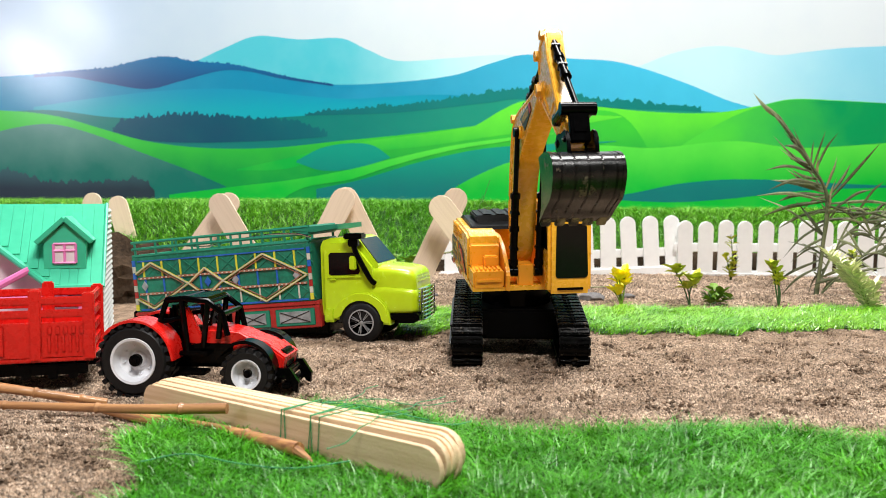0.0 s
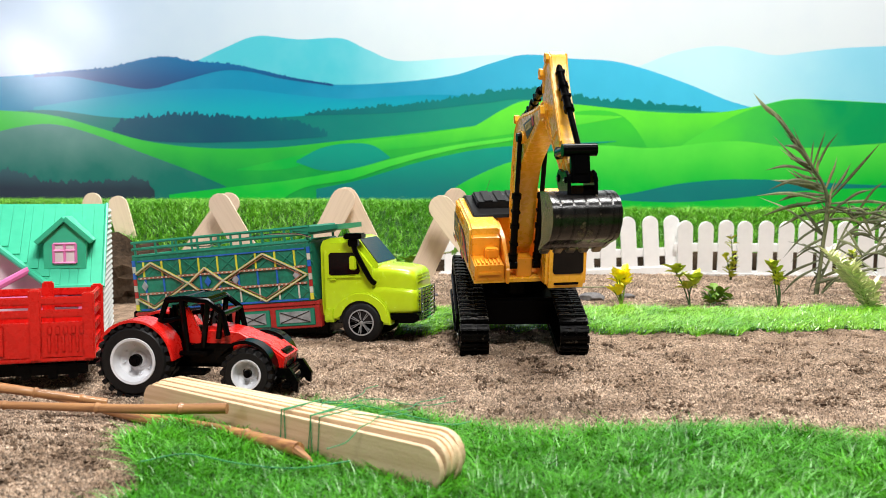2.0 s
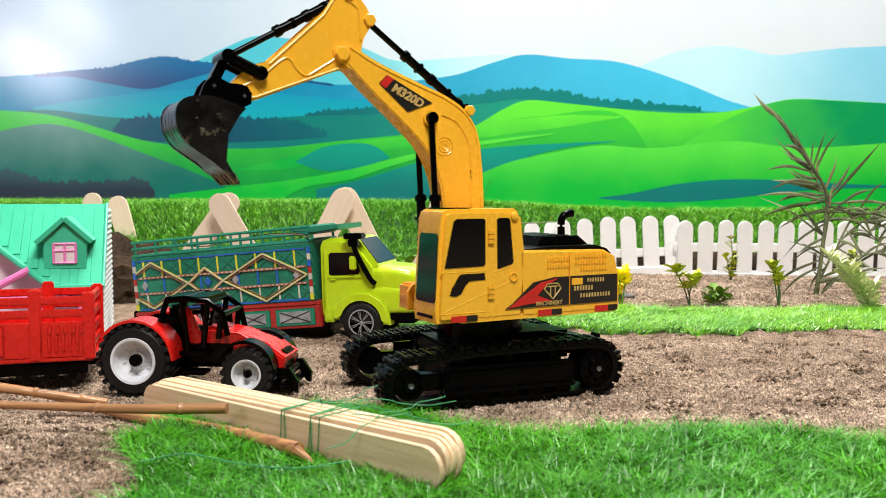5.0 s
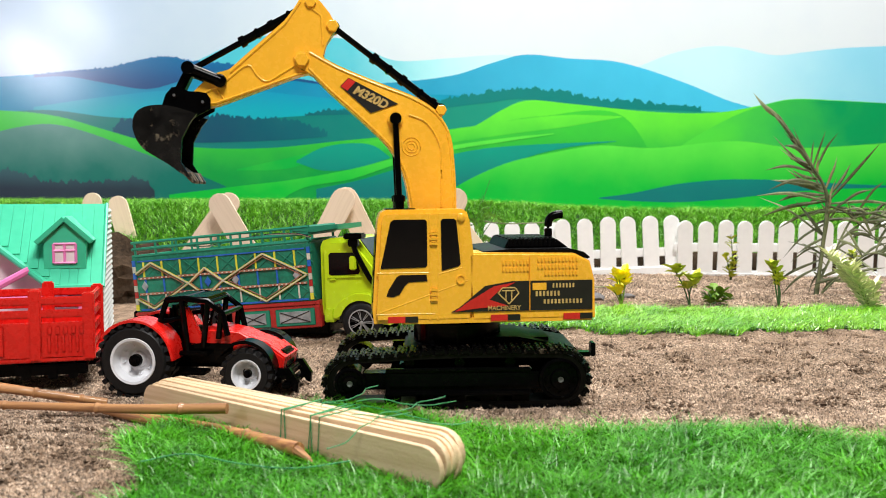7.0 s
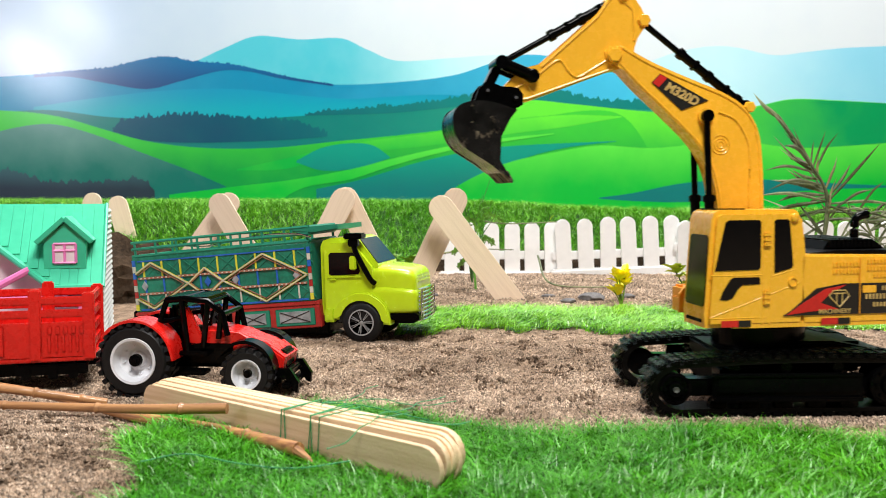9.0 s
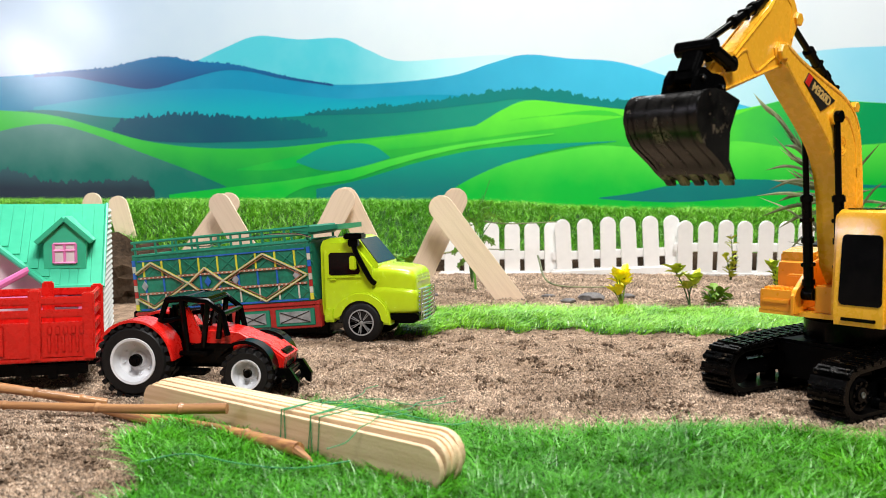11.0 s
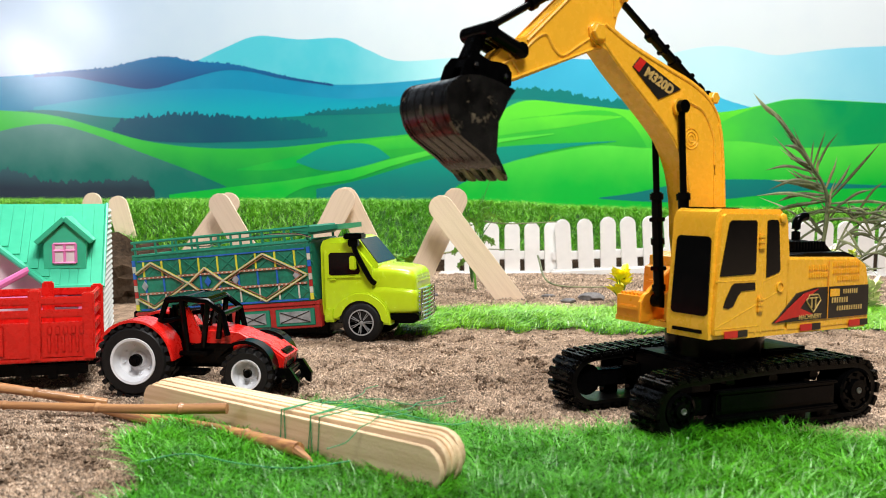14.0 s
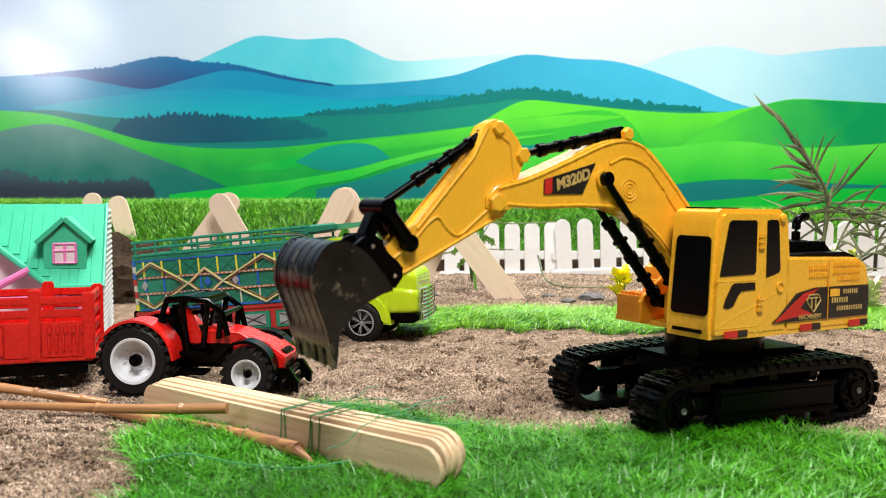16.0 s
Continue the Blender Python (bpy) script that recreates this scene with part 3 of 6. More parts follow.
layer("grey_slope", [(-60, 250), (20, 228), (90, 220), (160, 236), (250, 270), (330, 300), (400, 330)], 2.9, SLOPE_HAZE, backdrop, 420)
layer("lime_slope", [(300, 345), (420, 330), (520, 318), (620, 300), (700, 280), (800, 258), (900, 244), (980, 236)], 3.0, GRN3, backdrop, [(300, 420), (420, 420), (520, 340), (620, 318), (700, 292), (800, 266), (900, 250), (980, 238)])
layer("lime_hill", [(775, 352), (830, 318), (900, 288), (980, 270), (1060, 258), (1160, 262), (1300, 250), (1420, 262), (1620, 250)], 3.2, GRN3, backdrop, 420)
layer("dark_lake", [(1060, 350), (1120, 342), (1200, 326), (1290, 318), (1400, 320), (1500, 326), (1620, 330)], 3.4, DTEAL, backdrop, [(1060, 352), (1120, 356), (1200, 358), (1290, 352), (1400, 340), (1500, 334), (1620, 332)])
layer("dark_bush", [(-60, 300), (30, 308), (80, 325), (140, 328), (200, 325), (250, 322), (275, 340)], 3.6, DKBUSH, backdrop, 420, 10)


# ---------------------------------------------------------------- the excavator
# Machine space: x forward, y to its left, z up, origin on the ground below the slewing ring.
BOOM_P = (7.6, 41.1)
ARM_P = (48.4, 105.3)
BUCKET_P = (78.0, 91.7)
CYL_BASE, CYL_BOOM = (17.5, 33.0), (19.8, 87.5)
ACYL_A, ACYL_B = (5.4, 91.0), (38.7, 116.0)
BCYL_A, ROCK_P, LINK_P = (45.8, 122.9), (73.0, 98.3), (86.3, 93.9)
ROCK_L, LINK_L = 10.0, 9.2


def bk(pts):
    """The bucket outline, drawn about its pin."""
    return [((a - 79.5) * 0.85, (b - 91.9) * 0.875) for a, b in pts]


def about(pts, p):
    return [(a - p[0], b - p[1]) for a, b in pts]


def pin(bm, x, z, r, y0, y1, n=6):
    lathe(bm, [(r, y0), (r, y1 - 0.3), (r - 0.3, y1)], n, (x, 0, z))


excavator = thing("excavator", mp(40, 300, 0), "yellow toy excavator with black tracks and a dusty black bucket", "toy excavator")

# undercarriage
bm = bmesh.new()
# drawn down low and wide: its black stands for the shade between the tracks
box(bm, -18, 17, -15, 15, 5.5, 17.5, 1)
box(bm, -30, -14, -9, 9, 10, 19, 1.5)
prism(bm, [(-39, 13), (-36, 16.5), (-18, 20), (-8, 20), (-8, 12), (-39, 12)], -13, 13, 0.6)
part("chassis", bm, MATTBLACK, excavator)
bm = bmesh.new()
lathe(bm, [(14, 17), (14, 24), (12.5, 25), (12.5, 27)], 32, axis="z")
part("slewing_ring", bm, BLACK, excavator)
bm = bmesh.new()
box(bm, -43, -39, -2.2, 2.2, 11.5, 13, 0.3)
box(bm, -44.5, -43, -2.2, 2.2, 11.5, 16, 0.3)
part("tow_hook", bm, BLACK, excavator)

HUB_F, HUB_R, RF, RR = (32.5, 9.2), (-29.7, 9.2), 7.4, 8.4


def track_loop():
    """Points round the track belt, with the way along it."""
    out = []
    for k in range(13):
        a = math.radians(-90 + 180 * k / 12)
        out.append((HUB_F[0] + RF * math.cos(a), 8.4 + RF * math.sin(a)))
    for k in range(1, 12):
        t = k / 12
        out.append((HUB_F[0] + (HUB_R[0] - HUB_F[0]) * t, 15.8 + (17.2 - 15.8) * t + 0.9 * math.sin(math.pi * t)))
    for k in range(13):
        a = math.radians(90 + 180 * k / 12)
        out.append((HUB_R[0] + RR * math.cos(a), 9.4 + RR * math.sin(a) * (7.9 / 8.4)))
    for k in range(1, 12):
        t = k / 12
        out.append((HUB_R[0] + (HUB_F[0] - HUB_R[0]) * t, 1.2))
    return out


loop = track_loop()
seg = [math.dist(loop[i], loop[(i + 1) % len(loop)]) for i in range(len(loop))]
total = sum(seg)


def on_loop(s):
    s %= total
    for i, d in enumerate(seg):
        if s <= d:
            a, b = loop[i], loop[(i + 1) % len(loop)]
            t = s / d
            return a[0] + (b[0] - a[0]) * t, a[1] + (b[1] - a[1]) * t, math.atan2(b[1] - a[1], b[0] - a[0])
        s -= d
    return loop[0][0], loop[0][1], 0.0


pad_bm = bmesh.new()
box(pad_bm, -1.5, 1.5, -5.7, 5.7, -0.7, 0.5, 0.15)
box(pad_bm, -1.2, -0.3, -5.5, 5.5, -1.25, -0.7, 0.15)
box(pad_bm, 0.5, 1.1, -5.0, -1.2, -1.2, -0.7)
box(pad_bm, 0.5, 1.1, 1.2, 5.0, -1.2, -0.7)
pad_mesh = mesh_of("track_pad", pad_bm, TRACK, True)
PADS = 46
crawler_pads = []
for side in (1, -1):
    yc = side * 19.6
    bm = bmesh.new()
    rings_ = []
    for kx, kz, w_ in ((0.985, 0.95, 5.2), (0.985, 0.95, -5.2), (0.94, 0.80, -5.2), (0.94, 0.80, 5.2)):
        rings_.append([bm.verts.new((a * kx, yc + w_, 8.9 + (b - 8.9) * kz)) for a, b in loop])
    for ra, rb in zip(rings_, rings_[1:] + rings_[:1]):
        for i in range(len(loop)):
            j = (i + 1) % len(loop)
            bm.faces.new((ra[i], ra[j], rb[j], rb[i]))
    track = part("track", bm, DUST, excavator, "black rubber crawler track with dusty pads")
    for k in range(PADS):
        x, z, a = on_loop(k * total / PADS)
        pad = new("track_pad", pad_mesh)
        pad.parent = track
        pad.matrix_basis = mp(x, yc, z, 0, -math.degrees(a), 0)
        crawler_pads.append((pad, side, k * total / PADS))
    ys = yc + side * 4.4
    bm = bmesh.new()
    box(bm, -26, 30, yc - 2.4, yc + 3.0 if side > 0 else yc + 2.4, 6.0, 11.0, 0.5)
    box(bm, -18, 18, min(yc - side * 8, yc), max(yc - side * 8, yc), 7.5, 13.5, 0.5)
    for k in range(3):
        lathe(bm, [(1.6, yc - 3.6), (1.6, yc + 3.6)], 12, (-15 + k * 15, 0, 14.2))
    box(bm, -21, 22, min(ys, ys + side * 1.3), max(ys, ys + side * 1.3), 5.4, 12.4, 0.4)
    box(bm, -20, 21, min(ys, ys + side * 2.0), max(ys, ys + side * 2.0), 7.2, 12.0, 0.5)
    box(bm, -21, 22, min(ys, ys + side * 2.8), max(ys, ys + side * 2.8), 4.9, 6.2, 0.35)
    box(bm, -21, 22, min(ys, ys + side * 2.4), max(ys, ys + side * 2.4), 12.0, 12.9, 0.3)
    part("side_frame", bm, BLACK, track)
    for hx, hz, r in ((HUB_F[0], 8.6, 4.6), (HUB_R[0], 9.2, 6.2)):
        bm = bmesh.new()
        s = side
        lathe(bm, [(r, ys - s * 7.6), (r, ys + s * 0.9), (r - 0.8, ys + s * 1.2), (r - 1.0, ys + s * 0.6), (r * 0.5, ys + s * 0.6), (r * 0.45, ys + s * 1.7), (0.9, ys + s * 1.8)], 26, (hx, 0, hz))
        for k in range(8):
            a = k * math.pi / 4
            lathe(bm, [(0.55, ys + s * 0.5), (0.5, ys + s * 1.3)], 6, (hx + r * 0.68 * math.cos(a), 0, hz + r * 0.68 * math.sin(a)))
        part("idler_wheel" if hx > 0 else "drive_sprocket", bm, BLACK, track)
        bm = bmesh.new()
        lathe(bm, [(0.85, ys + s * 1.6), (0.85, ys + s * 2.1), (0.6, ys + s * 2.1), (0.4, ys + s * 1.9)], 12, (hx, 0, hz))
        part("hub_bolt", bm, STEEL, track, "small dull metal hub bolt")
    for k in range(5):
        bm = bmesh.new()
        lathe(bm, [(2.6, ys - side * 2), (2.6, ys + side * 0.4), (1.0, ys + side * 0.8)], 16, (-18 + k * 9.5, 0, 3.8))
        part("road_wheel", bm, BLACK, track)

# upper structure
house = new("upper_structure")
house.parent = excavator
house.empty_display_size = 0.005
bm = bmesh.new()
prism(bm, [(18.6, 26.8), (18.6, 28.2), (-38.3, 28.2), (-38.6, 27.6), (-37.8, 26.8)], -19.8, 21.8, 0.0)
prism(bm, [(-2.2, 27.5), (-2.2, 45.2), (-1, 46.2), (-33, 45.6), (-37.5, 43.5), (-39, 38), (-39.2, 27.5)], 8, 22, 0.9, 3)
prism(bm, [(6, 27.5), (6, 44.5), (0, 45.6), (-33, 45.6), (-37.5, 43.5), (-39, 38), (-39.2, 27.5)], -20, -8, 0.9, 3)
prism(bm, [(-8, 27.5), (-8, 45.0), (-33, 45.0), (-37.5, 43.2), (-39, 38), (-39.2, 27.5)], -9, 9, 0.4)
part("body_shell", bm, YELLOW, house, "yellow plastic engine body")
bm = bmesh.new()
prism(bm, [(18.8, 28.0), (18.8, 34.0), (4.6, 34.4), (4.6, 28.5)], -19.6, -8.2, 0.5)
box(bm, 6.5, 12.4, -14.6, -9.4, 34.0, 38.2, 0.5)
prism(bm, [(8.6, 34.0), (8.2, 41.4), (4.6, 42.4), (4.6, 34.0)], -19.4, -8.4, 0.5)
box(bm, 18.4, 19.4, -18.4, -9.4, 30.0, 31.4, 0.3)
for k in range(6):
    box(bm, 12.8, 18.0, -18.4 + k * 1.6, -17.7 + k * 1.6, 34.1, 34.75)
part("step_box", bm, ORANGE, house, "orange plastic step box beside the boom")
bm = bmesh.new()
for y0, y1 in ((-8.0, -6.6), (6.0, 7.2)):
    prism(bm, [(22, 27.5), (22, 33), (18, 36.5), (10, 42), (0, 44), (-8, 44), (-8, 27.5)], y0, y1, 0.3)
    lathe(bm, [(3.0, y0), (3.0, y1)], 18, (18.5, 0, 32.5))
box(bm, -8, 14, -6.6, 6.0, 27.6, 29, 0.2)
box(bm, 10, 17, -3, 3, 28, 36, 0.4)
part("boom_bracket", bm, ORANGE, house)

CAB = [(26.6, 27), (27, 30.5), (25.2, 55.5), (24.4, 57.4), (22.8, 58.2), (0.4, 58.2), (-0.9, 57.4), (-1.4, 55.6), (-2.6, 46), (-2.6, 27)]
bm = bmesh.new()
prism(bm, CAB, 6.2, 22, 1.2, 4)
cab = part("cab", bm, YELLOW, house, "yellow plastic driver's cab with black windows")


def side_plate(name, pts, y, t, material, parent, bev=0.15, label=""):
    b = bmesh.new()
    prism(b, pts, y, y + t, 0)
    return part(name, b, material, parent, label, False)


LW = [(23.2, 42.2), (24.6, 42.2), (21.6, 54.9), (20.6, 55.5), (11.6, 55.5), (11.0, 54.9), (11.0, 43.0), (11.6, 42.4)]
side_plate("side_window", LW, 21.7, 0.5, GLASSBLACK, cab)
side_plate("side_window", LW, 6.0, 0.4, GLASSBLACK, cab)
side_plate("rear_side_window", [(6.8, 41.4), (7.0, 55.1), (6.4, 55.6), (3.0, 55.6), (2.4, 55.0), (1.2, 43.2), (1.8, 42.6)], 21.7, 0.5, GLASSBLACK, cab)
side_plate("lower_window", [(23.0, 34.6), (22.2, 36.6), (20.0, 39.8), (19.0, 40.4), (11.2, 40.4), (11.0, 38.6), (16.4, 38.4), (17.6, 37.4), (19.2, 35.0), (21.0, 34.4)], 21.7, 0.5, GLASSBLACK, cab)
bm = bmesh.new()
SL = -1.8 / 25.0
M_FRONT = Matrix.Translation((26.9, 14.7, 32.6)) @ Matrix.Rotation(math.atan(SL), 4, "Y")
bmx = [(-5.9, 1.2), (-5.6, 0.4), (-4.9, 0), (4.9, 0), (5.6, 0.4), (5.9, 1.2), (5.4, 17.8), (5.1, 18.6), (4.3, 19.0), (-4.6, 19.0), (-5.3, 18.6), (-5.6, 17.8)]
prism(bm, bmx, -0.3, 0.25, 0.0, axis="x")
for vv in bm.verts:
    vv.co = M_FRONT @ vv.co
part("front_window", bm, GLASSBLACK, cab, smooth=False)
bm = bmesh.new()
box(bm, 26.6, 27.2, 9.5, 19, 28.3, 29.2, 0.1)
part("front_vent", bm, BLACK, cab)
bm = bmesh.new()
box(bm, 14, 23, 9, 19, 58.1, 58.5, 0.15)
part("roof_hatch", bm, BLACK, cab)
# door seams and hinges
bm = bmesh.new()
for a, b in (((25.6, 40.9), (10.3, 40.9)), ((10.3, 57), (10.3, 27.8)), ((8.0, 57), (8.0, 27.8)), ((8.0, 40.4), (0.6, 42.2)), ((25.6, 29.8), (-1, 38.6)), ((0.6, 42.2), (2.0, 56.8)), ((25.9, 29.6), (9, 29.6))):
    rope(bm, [(a[0], 21.78, a[1]), (b[0], 21.78, b[1])], 0.30, 10)
part("door_seam", bm, YELLOW, cab)
for hz in (50.2, 34.8):
    bm = bmesh.new()
    box(bm, 8.2, 10.0, 21.9, 22.5, hz - 2.1, hz + 2.1, 0.2)
    for k in range(3):
        box(bm, 8.0, 10.2, 22, 22.7, hz - 1.8 + k * 1.35, hz - 0.9 + k * 1.35, 0.2)
    part("door_hinge", bm, YELLOW, cab)
bm = bmesh.new()
lathe(bm, [(1.2, 21.9), (1.2, 22.6), (0.8, 22.9)], 16, (1.0, 0, 56.0))
lathe(bm, [(1.3, 21.9), (1.3, 22.5), (1.0, 22.5), (1.0, 22.2)], 18, (-2.8 + 4.0, 0, 38.9))
part("lock_knob", bm, YELLOW, cab)
# engine bonnet
bm = bmesh.new()
prism(bm, [(-5, 45.2), (-6, 46.3), (-14, 46.9), (-32, 46.9), (-36.6, 45.8), (-38.6, 44.2), (-37.8, 43.8), (-32.5, 45.4)], -17, 19, 0.4)
prism(bm, [(-13.0, 46.6), (-14.5, 49.2), (-29.5, 49.2), (-33, 46.8)], -14, 14.5, 0.6)
for k in range(11):
    box(bm, -15.2 - k * 1.35, -14.4 - k * 1.35, 11.4, 14.9, 47.2, 49.6, 0.15)
for k in range(4):
    box(bm, -29.6, -14.6, -11 + k * 5.4, -7.4 + k * 5.4, 49.1, 49.6, 0.2)
bonnet = part("engine_bonnet", bm, MATTBLACK, house, "black ribbed engine bonnet")
bm = bmesh.new()
rope(bm, curve_pts([(-29, 5, 49.0), (-29, 5, 53.4), (-29.8, 5, 55.2), (-31.8, 5, 56.0), (-33.4, 5, 56.1)], 5), 1.25, 12)
part("exhaust_pipe", bm, BLACK, bonnet)
# vents, decals and stripes on both flanks
for yo, sgn in ((22.0, 1), (-20.0, -1)):
    y0 = yo if sgn > 0 else yo - 0.35
    bm = bmesh.new()
    for r in range(3):
        for k in range(12 if r else 10):
            box(bm, -33.8 + k * 1.05, -33.2 + k * 1.05, y0 - 0.1, y0 + 0.4, 39.6 + r * 1.9, 40.8 + r * 1.9, 0.1)
    for r in range(2):
        for k in range(8):
            box(bm, -19.0 + k * 1.05, -18.4 + k * 1.05, y0 - 0.1, y0 + 0.4, 40.8 + r * 1.9, 42.0 + r * 1.9, 0.1)
    part("flank_vent", bm, YELLOW, house)
    flank = side_plate("flank_decal", [(-36.2, 30.0), (-36.2, 38.2), (-12, 38.2), (-4, 37.0), (3.6, 31.2), (6.0, 29.9)], y0, 0.35, BLACKSTICK, house, label="black decal with gold lines")
    flank.location.x -= 0.002
    yy = yo + 0.42 if sgn > 0 else yo - 0.55
    side_plate("red_flash", [(5.0, 30.1), (0.5, 33.0), (-6.6, 36.9), (-13, 37.9), (-8.0, 35.6), (-5.2, 33.2), (-10.8, 31.4), (-2, 30.9)], yy, 0.12, REDSTICK, flank)
    b = bmesh.new()
    for k in range(11):
        box(b, -22.0 - k * 1.1, -21.4 - k * 1.1, yy, yy + 0.12, 31.8, 33.0)
    for k in range(7):
        box(b, -19.6 - k * 1.1, -19.0 - k * 1.1, yy, yy + 0.12, 33.9, 35.3)
        box(b, -24.6 - k * 1.0, -24.1 - k * 1.0, yy, yy + 0.12, 36.2, 37.4)
    part("gold_louvre", b, GOLD, flank, smooth=False)
    b = bmesh.new()
    box(b, -22.2, -18.0, yy, yy + 0.3, 35.6, 37.6, 0.1)
    part("fuel_flap", b, YELLOW, flank)
    b = bmesh.new()
    for p, q in (((-9.0, 36.4), (-12.8, 36.4)), ((-12.8, 36.4), (-14, 34.9)), ((-14, 34.9), (-11, 31.9)), ((-11, 31.9), (-7.8, 34.9)), ((-7.8, 34.9), (-9, 36.4)), ((-10.1, 35.6), (-10.1, 33.0)), ((-11.8, 35.6), (-11.8, 33.0)), ((-9, 35.6), (-12.8, 35.6))):
        rope(b, [(p[0], yy + 0.05, p[1]), (q[0], yy + 0.05, q[1])], 0.2, 5)
    part("emblem", b, GOLD, flank)
    b = bmesh.new()
    box(b, -17.35, -17.1, yy, yy + 0.15, 30, 45)
    part("panel_seam", b, ORANGE, flank, smooth=False)
    mm_ = mp(-9.6, yo + 0.5, 30.8, 90, 0, 180) if sgn > 0 else mp(-9.6, yo - 0.5, 30.8, 90, 0, 0)
    letters("MACHINERY", 1.75, 0.06, mm_, GOLD, flank)
    for x0 in (22.6, -7.6, -29.4):
        if sgn < 0 and x0 > 0:
            continue
        side_plate("red_marker", [(x0, 27.3), (x0, 29.0), (x0 - 5.0, 29.0), (x0 - 5.0, 27.3)], yy - 0.1, 0.15, REDSTICK, house)
        side_plate("black_marker", [(x0 - 5.0, 27.3), (x0 - 5.0, 29.0), (x0 - 10.0 + 1.2, 29.0), (x0 - 10.0 + 1.2, 27.3)], yy - 0.1, 0.15, BLACKSTICK, house)
bm = bmesh.new()
for yc in (-16, 18):
    box(bm, -39.6, -38.6, yc - 1.6, yc + 1.6, 30.5, 37.5, 0.3)
part("tail_lamp", bm, REDSTICK, house)
bm = bmesh.new()
prism(bm, [(-37.4, 27.6), (-39.2, 28), (-39.6, 33), (-38.6, 39), (-37.6, 41)], -12, 14, 0.3)
part("counterweight", bm, YELLOW, house)

for ob in house.children:
    ob.matrix_basis = Matrix.Translation((0.0005, 0, -0.0029)) @ Matrix.Diagonal((1.01, 1.05, 1.075, 1)) @ ob.matrix_basis

# boom
boom = new("boom")
boom.parent = excavator
boom.empty_display_size = 0.005
UP = curve_pts([(0.6, 52, 0), (0.6, 62, 0), (1.2, 74, 0), (2.6, 83, 0), (6.8, 90, 0), (14, 94.6, 0), (24, 98.4, 0), (37, 103.6, 0), (46, 108.4, 0)], 5)
LO = curve_pts([(15.2, 52, 0), (15.6, 62, 0), (17.6, 71, 0), (21.8, 78.6, 0), (29.4, 86.2, 0), (39.8, 95.4, 0), (46.4, 102.0, 0)], 6)
nose = [(49.5, 108.2), (51.0, 106.4), (50.6, 104.0), (48.8, 102.4)]
outline = [(9, 34), (4, 36), (2, 42)] + [(p.x, p.y) for p in UP] + nose + [(p.x, p.y) for p in reversed(LO)] + [(14.2, 42)]
bm = bmesh.new()
prism(bm, about(outline, BOOM_P), -3.8, 3.8, 0.5, 3)
boom_beam = part("boom_beam", bm, YELLOW, boom, "yellow plastic boom beam")
bm = bmesh.new()
for y in (-3.8, 3.8):
    s = 1 if y > 0 else -1
    for run in (UP, LO):
        rope(bm, [(p.x - BOOM_P[0] + (0.9 if run is UP and p.y < 84 else (-0.9 if run is LO and p.y < 84 else 0)), y - s * 0.1, p.y - BOOM_P[1] + ((-0.9 if run is UP else 0.9) if p.y >= 84 else 0)) for p in run], 0.45, 8)
    inner = curve_pts([(5.4, 60, 0), (5.4, 74, 0), (6.0, 80, 0), (10, 86.4, 0), (15.5, 88.8, 0)], 5)
    rope(bm, [(p.x - BOOM_P[0], y, p.y - BOOM_P[1]) for p in inner], 0.4, 6)
    for r in (1.0, 1.9, 2.9):
        rope(bm, [(14.8 - BOOM_P[0] + r * math.cos(a), y, 79 - BOOM_P[1] + r * math.sin(a)) for a in np.linspace(0, 6.28, 17)], 0.22, 5)
    lathe(bm, [(2.4, y), (2.4, y + s * 1.0), (1.9, y + s * 1.0)], 20, (CYL_BOOM[0] - BOOM_P[0], 0, CYL_BOOM[1] - BOOM_P[1]))
    pin(bm, ARM_P[0] - BOOM_P[0], ARM_P[1] - BOOM_P[1], 2.3, y, y + s * 1.2)
    pin(bm, ACYL_A[0] - BOOM_P[0], ACYL_A[1] - BOOM_P[1] - 0.6, 1.8, y - s * 1, y + s * 0.6)
part("boom_trim", bm, YELLOW, boom)
for s in (1, -1):
    y0 = 3.83 if s > 0 else -4.08
    dec = side_plate("boom_decal", about([(36.8, 97.4), (34.2, 100.0), (19.0, 92.2), (27.4, 89.2)], BOOM_P), y0, 0.25, BLACKSTICK, boom)
    side_plate("red_tab", about([(36.6, 97.3), (34.2, 99.8), (32.0, 98.8), (34.6, 96.0)], BOOM_P), y0 + (0.2 if s > 0 else -0.12), 0.14, REDSTICK, dec)
    if s > 0:
        letters("M320D", 3.7, 0.06, mp(27.5 - BOOM_P[0], 4.14, 94.0 - BOOM_P[1], 90, 0, 180) @ pose(0, 0, 0, 0, 0, -26), GOLD, dec)
    else:
        letters("M320D", 3.7, 0.06, mp(27.5 - BOOM_P[0], -4.16, 94.0 - BOOM_P[1], 90, 0, 0) @ pose(0, 0, 0, 0, 0, 26), GOLD, dec)

# arm
arm = new("arm")
arm.parent = excavator
arm.empty_display_size = 0.005
AO = [(46, 125), (43, 123.6), (40, 120), (37.6, 115.6), (41, 110.5), (42.2, 107.8), (41.5, 106), (46, 101.5), (49.5, 100.6), (74, 91.0), (78.4, 90.0), (81.6, 92.0), (81.4, 94.8), (78.8, 97.6), (76, 99.4), (74.4, 100.9), (70, 101.8), (53.4, 117.0), (49.2, 123.8)]
bm = bmesh.new()
prism(bm, about(AO, ARM_P), -2.7, 2.7, 0.4)
part("arm_beam", bm, YELLOW, arm, "yellow plastic dipper arm")
bm = bmesh.new()
